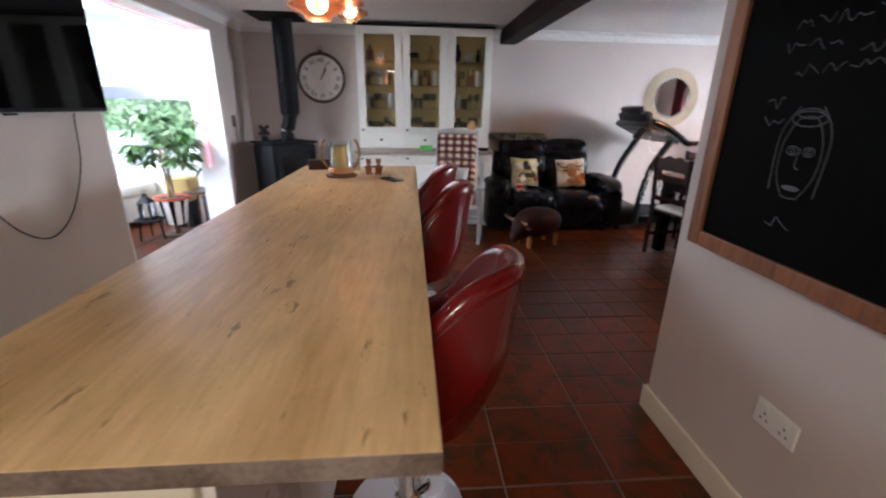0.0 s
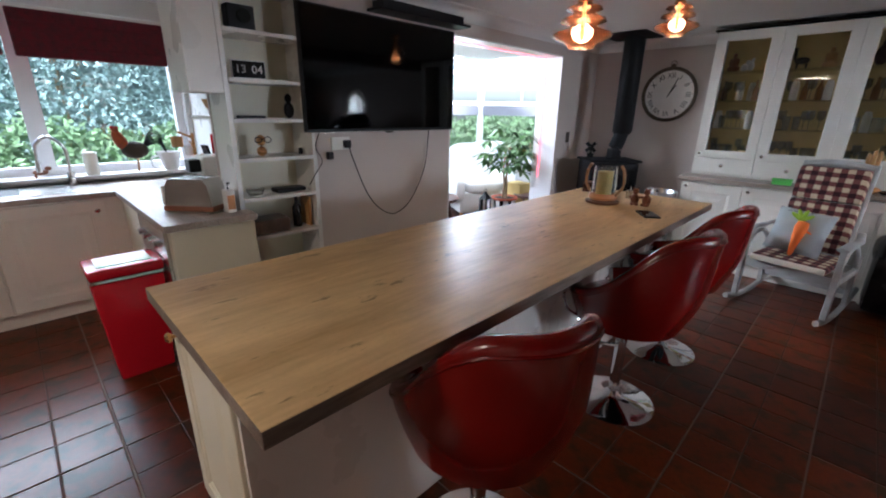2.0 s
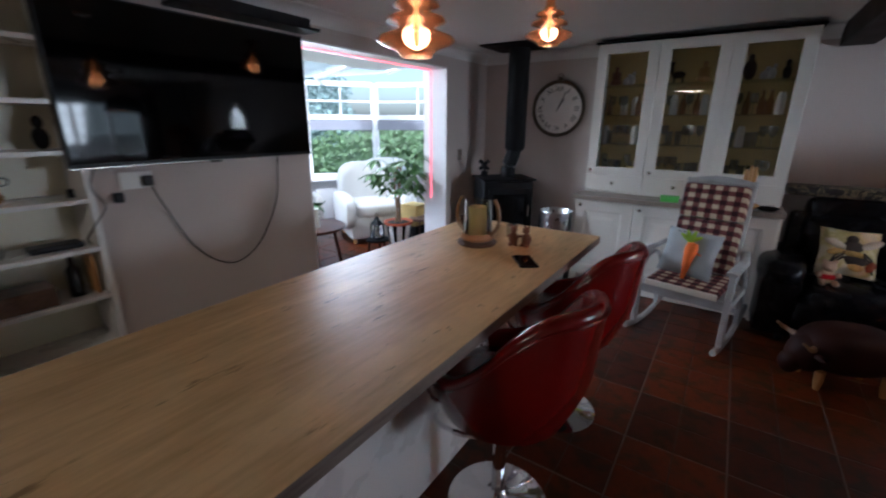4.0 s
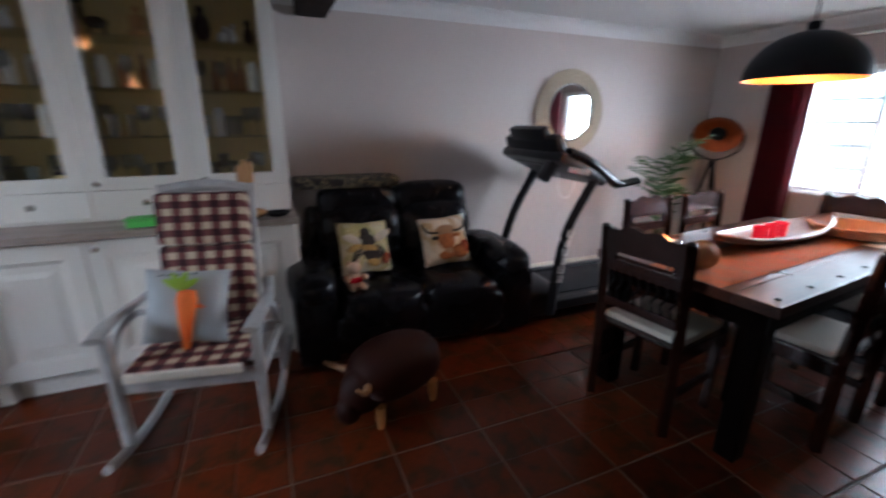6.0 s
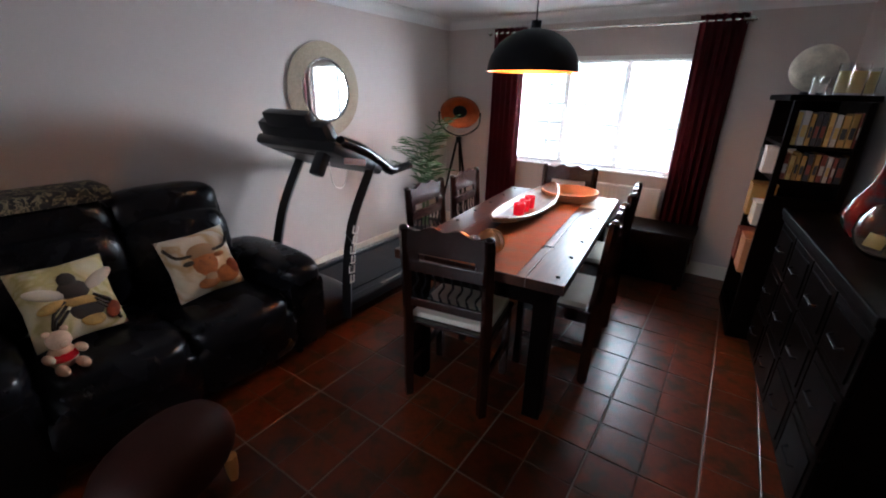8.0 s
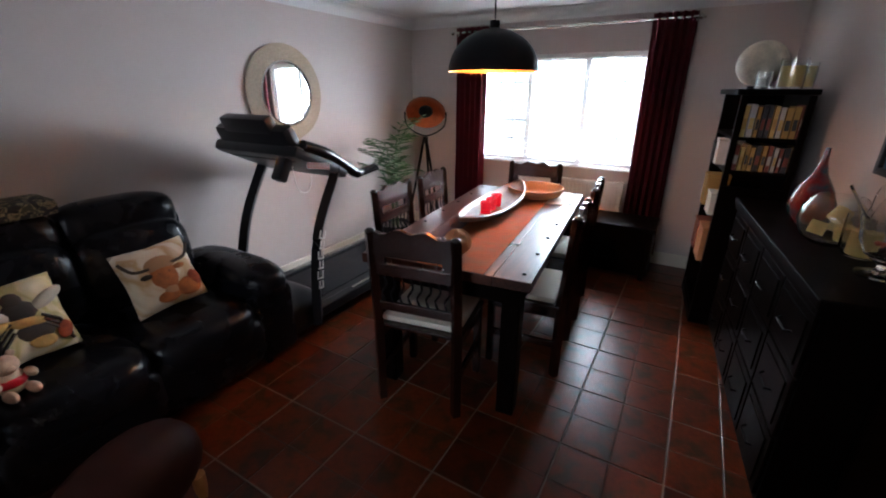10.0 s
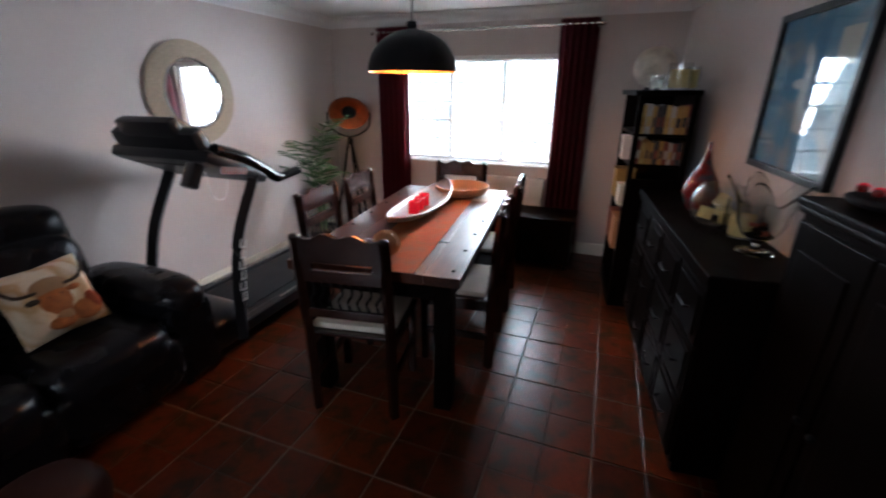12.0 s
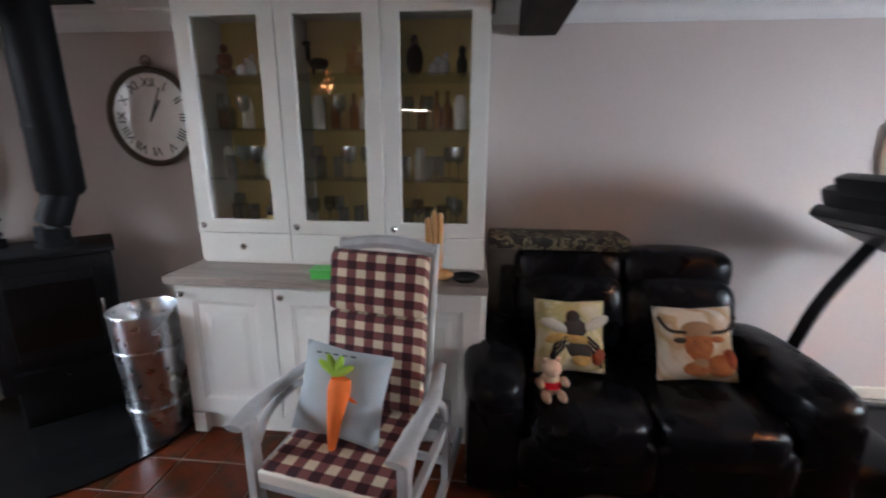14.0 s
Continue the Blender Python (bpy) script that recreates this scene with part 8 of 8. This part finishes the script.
part("back_loop", tube(B(), curve([(-0.17, 0.05, 0.43), (-0.16, 0.14, 0.60), (0, 0.18, 0.68), (0.16, 0.14, 0.60), (0.17, 0.05, 0.43)], 6), 0.012, 8), iron, cbk, smooth=True)
for k in range(4):
    a = k * 1.57 + 0.78
    part("leg", tube(B(), [(0.17 * math.cos(a), 0.17 * math.sin(a), 0), (0.14 * math.cos(a), 0.14 * math.sin(a), 0.40)], 0.012, 8), boat_wood, cbk)

# glowing strip light round the opening
ls = thing("strip_light", (XW - 0.19, OY0, 0), 0, "thin glowing pink strip light round the opening", "strip light")
part("top_strip", bx(-0.004, 0.004, 0.02, OY1 - OY0 - 0.03, OZ - 0.020, OZ - 0.013), led_pink, ls)
part("side_strip", bx(-0.004, 0.004, OY1 - OY0 - 0.020, OY1 - OY0 - 0.013, 0.72, OZ - 0.03), led_pink, ls)

# ---- chalkboard and socket on the near wall ----
cbd = thing("chalkboard", (2.296, 2.83, 0.875), 0, "large chalkboard in a rough wooden frame with chalk drawing", "chalkboard")
part("board", bx(-0.014, -0.002, -0.68, 0.68, 0.03, 1.20), slate, cbd)
for q in ((-0.74, -0.68, 0, 1.26), (0.68, 0.74, 0, 1.26)):
    part("frame_side", box(B(), -0.028, -0.001, q[0], q[1], q[2], q[3], 0.004), board_frame, cbd)
part("frame_bottom", box(B(), -0.026, -0.001, -0.679, 0.679, 0, 0.055, 0.004), board_frame, cbd)
part("frame_top", box(B(), -0.026, -0.001, -0.679, 0.679, 1.205, 1.26, 0.004), board_frame, cbd)


def scrawl(parent, y, z, length, seed, h=0.02):
    """A line of chalk scribble that cannot be read."""
    rq = random.Random(seed)
    pts, n_ = [], int(length / 0.012)
    for i in range(n_):
        pts.append((-0.0148, y - i * 0.012, z + rq.uniform(-h / 2, h / 2)))
        if rq.random() < 0.18 and len(pts) > 3:
            part("chalk_stroke", tube(B(), curve(pts, 3), 0.0016, 4), chalk, parent)
            pts = []
    if len(pts) > 3:
        part("chalk_stroke", tube(B(), curve(pts, 3), 0.0016, 4), chalk, parent)


for k, (y, z, ln_) in enumerate(((0.35, 0.83, 0.30), (0.48, 0.72, 0.42), (0.50, 0.66, 0.20), (0.28, 0.64, 0.34), (0.45, 0.595, 0.28), (0.52, 0.51, 0.09), (0.52, 0.46, 0.09), (0.30, 0.92, 0.40), (0.42, 0.17, 0.10))):
    scrawl(cbd, y, z, ln_, k, 0.032)
fy, fz = 0.365, 0.36
for (cy, cz, ry, rz_) in ((0, 0, 0.066, 0.115), (0.026, 0.020, 0.019, 0.012), (-0.026, 0.020, 0.017, 0.012), (0, 0.108, 0.055, 0.020), (0, 0.122, 0.040, 0.013), (0.026, 0.020, 0.006, 0.006), (-0.026, 0.020, 0.006, 0.006)):
    part("chalk_stroke", tube(B(), [(-0.0148, fy + cy + ry * math.cos(k / 16 * 2 * math.pi), fz + cz + rz_ * math.sin(k / 16 * 2 * math.pi) * (1.0 + 0.05 * (k % 2))) for k in range(16)], 0.0018, 4, closed=True), chalk, cbd)
part("chalk_stroke", ball(B(), (-0.0148, fy, fz - 0.085), (0.0015, 0.03, 0.008), 10), chalk, cbd)
part("chalk_stroke", tube(B(), curve([(-0.0148, fy, fz + 0.03), (-0.0148, fy + 0.008, fz - 0.02), (-0.0148, fy - 0.006, fz - 0.03)], 4), 0.0015, 4), chalk, cbd)
for s in (-1, 1):
    part("chalk_stroke", tube(B(), curve([(-0.0148, fy + s * 0.035, fz + 0.14), (-0.0148, fy + s * 0.08, fz + 0.06), (-0.0148, fy + s * 0.075, fz - 0.10)], 5), 0.002, 4), chalk, cbd)
so = thing("wall_socket", (2.297, 3.03, 0.455), 0, "white double wall socket above the skirting", "socket")
part("plate", bx(-0.010, 0.0, -0.073, 0.073, -0.043, 0.043, 0.003), white_plastic, so)
for y in (-0.036, 0.036):
    part("switch", bx(-0.014, -0.0102, y - 0.008, y + 0.008, 0.018, 0.034, 0.001), white_plastic, so)
    for q in ((0, 0.004), (-0.011, -0.016), (0.011, -0.016)):
        part("pin_hole", bx(-0.0104, -0.0098, y + q[0] - 0.003, y + q[0] + 0.003, q[1] - 0.004, q[1] + 0.004), ink, so)
s2 = thing("single_socket", (XW + 0.001, 7.02, 1.18), 0, "grey metal switch plate on the corner wall", "light switch")
part("plate", bx(0, 0.008, -0.04, 0.04, -0.06, 0.06, 0.003), steel, s2)

# ---- terracotta floor: square slabs with a pressed cross joint, light grout between ----
tile_mat = surf("terracotta_tile", (0.125, 0.022, 0.0045), 0.30, var=0.5, scale=9, fine=45, bump=0.05, rand=0.45, second=(0.034, 0.015, 0.005), mix=0.0, ior=1.31)
joint_mat = surf("pressed_joint", (0.045, 0.028, 0.018), 0.8, var=0.3)
G, GX, GY = 0.435, 3.70, 4.56


def slab_mesh():
    bm = B()
    h = G / 2 - 0.0038
    box(bm, -h, h, -h, h, -0.0040, -0.0020)
    for f in bm.faces:
        f.material_index = 1
    for sx in (-1, 1):
        for sy in (-1, 1):
            x0, x1 = sorted((sx * 0.002, sx * h))
            y0, y1 = sorted((sy * 0.002, sy * h))
            lo = [(x0, y0), (x1, y0), (x1, y1), (x0, y1)]
            e = 0.0035
            hi = [(x0 + e, y0 + e), (x1 - e, y0 + e), (x1 - e, y1 - e), (x0 + e, y1 - e)]
            a = [bm.verts.new((x, y, -0.0019)) for x, y in lo]
            b = [bm.verts.new((x, y, 0.0)) for x, y in hi]
            bm.faces.new(b)
            for i in range(4):
                j = (i + 1) % 4
                bm.faces.new((a[i], a[j], b[j], b[i]))
    me = bpy.data.meshes.new("floor_tile")
    bmesh.ops.recalc_face_normals(bm, faces=bm.faces)
    bm.to_mesh(me)
    bm.free()
    me.materials.append(tile_mat)
    me.materials.append(joint_mat)
    return me


slab = slab_mesh()
rg = random.Random(1)
rest = B()
count = 0
for i in range(-18, 7):
    for j in range(-14, 8):
        x, y = GX + (i + 0.5) * G, GY + (j + 0.5) * G
        inside = (-2.7 < x < XE + 0.2 and -1.3 < y < YN + 0.2) and not (x > 2.8 and y < 3.6) and not (x < -1.0 and y > 3.6)
        garden = x < -1.0 and y > 4.2 and x > -4.2
        if not (inside or garden):
            continue
        if inside and x > -1.9 and y > 1.1 and count < 300:
            t = new("floor_tile", slab)
            t.parent = floor
            t.matrix_basis = pose(x, y, 0, rg.uniform(-0.12, 0.12), rg.uniform(-0.12, 0.12), rg.choice((0, 90, 180, 270)))
            count += 1
        else:
            h = G / 2 - 0.0038
            box(rest, x - h, x + h, y - h, y + h, -0.0040, 0.0)
setting("floor_tiles_far", rest, tile_mat, "terracotta floor tiles further off", kind="stuff")
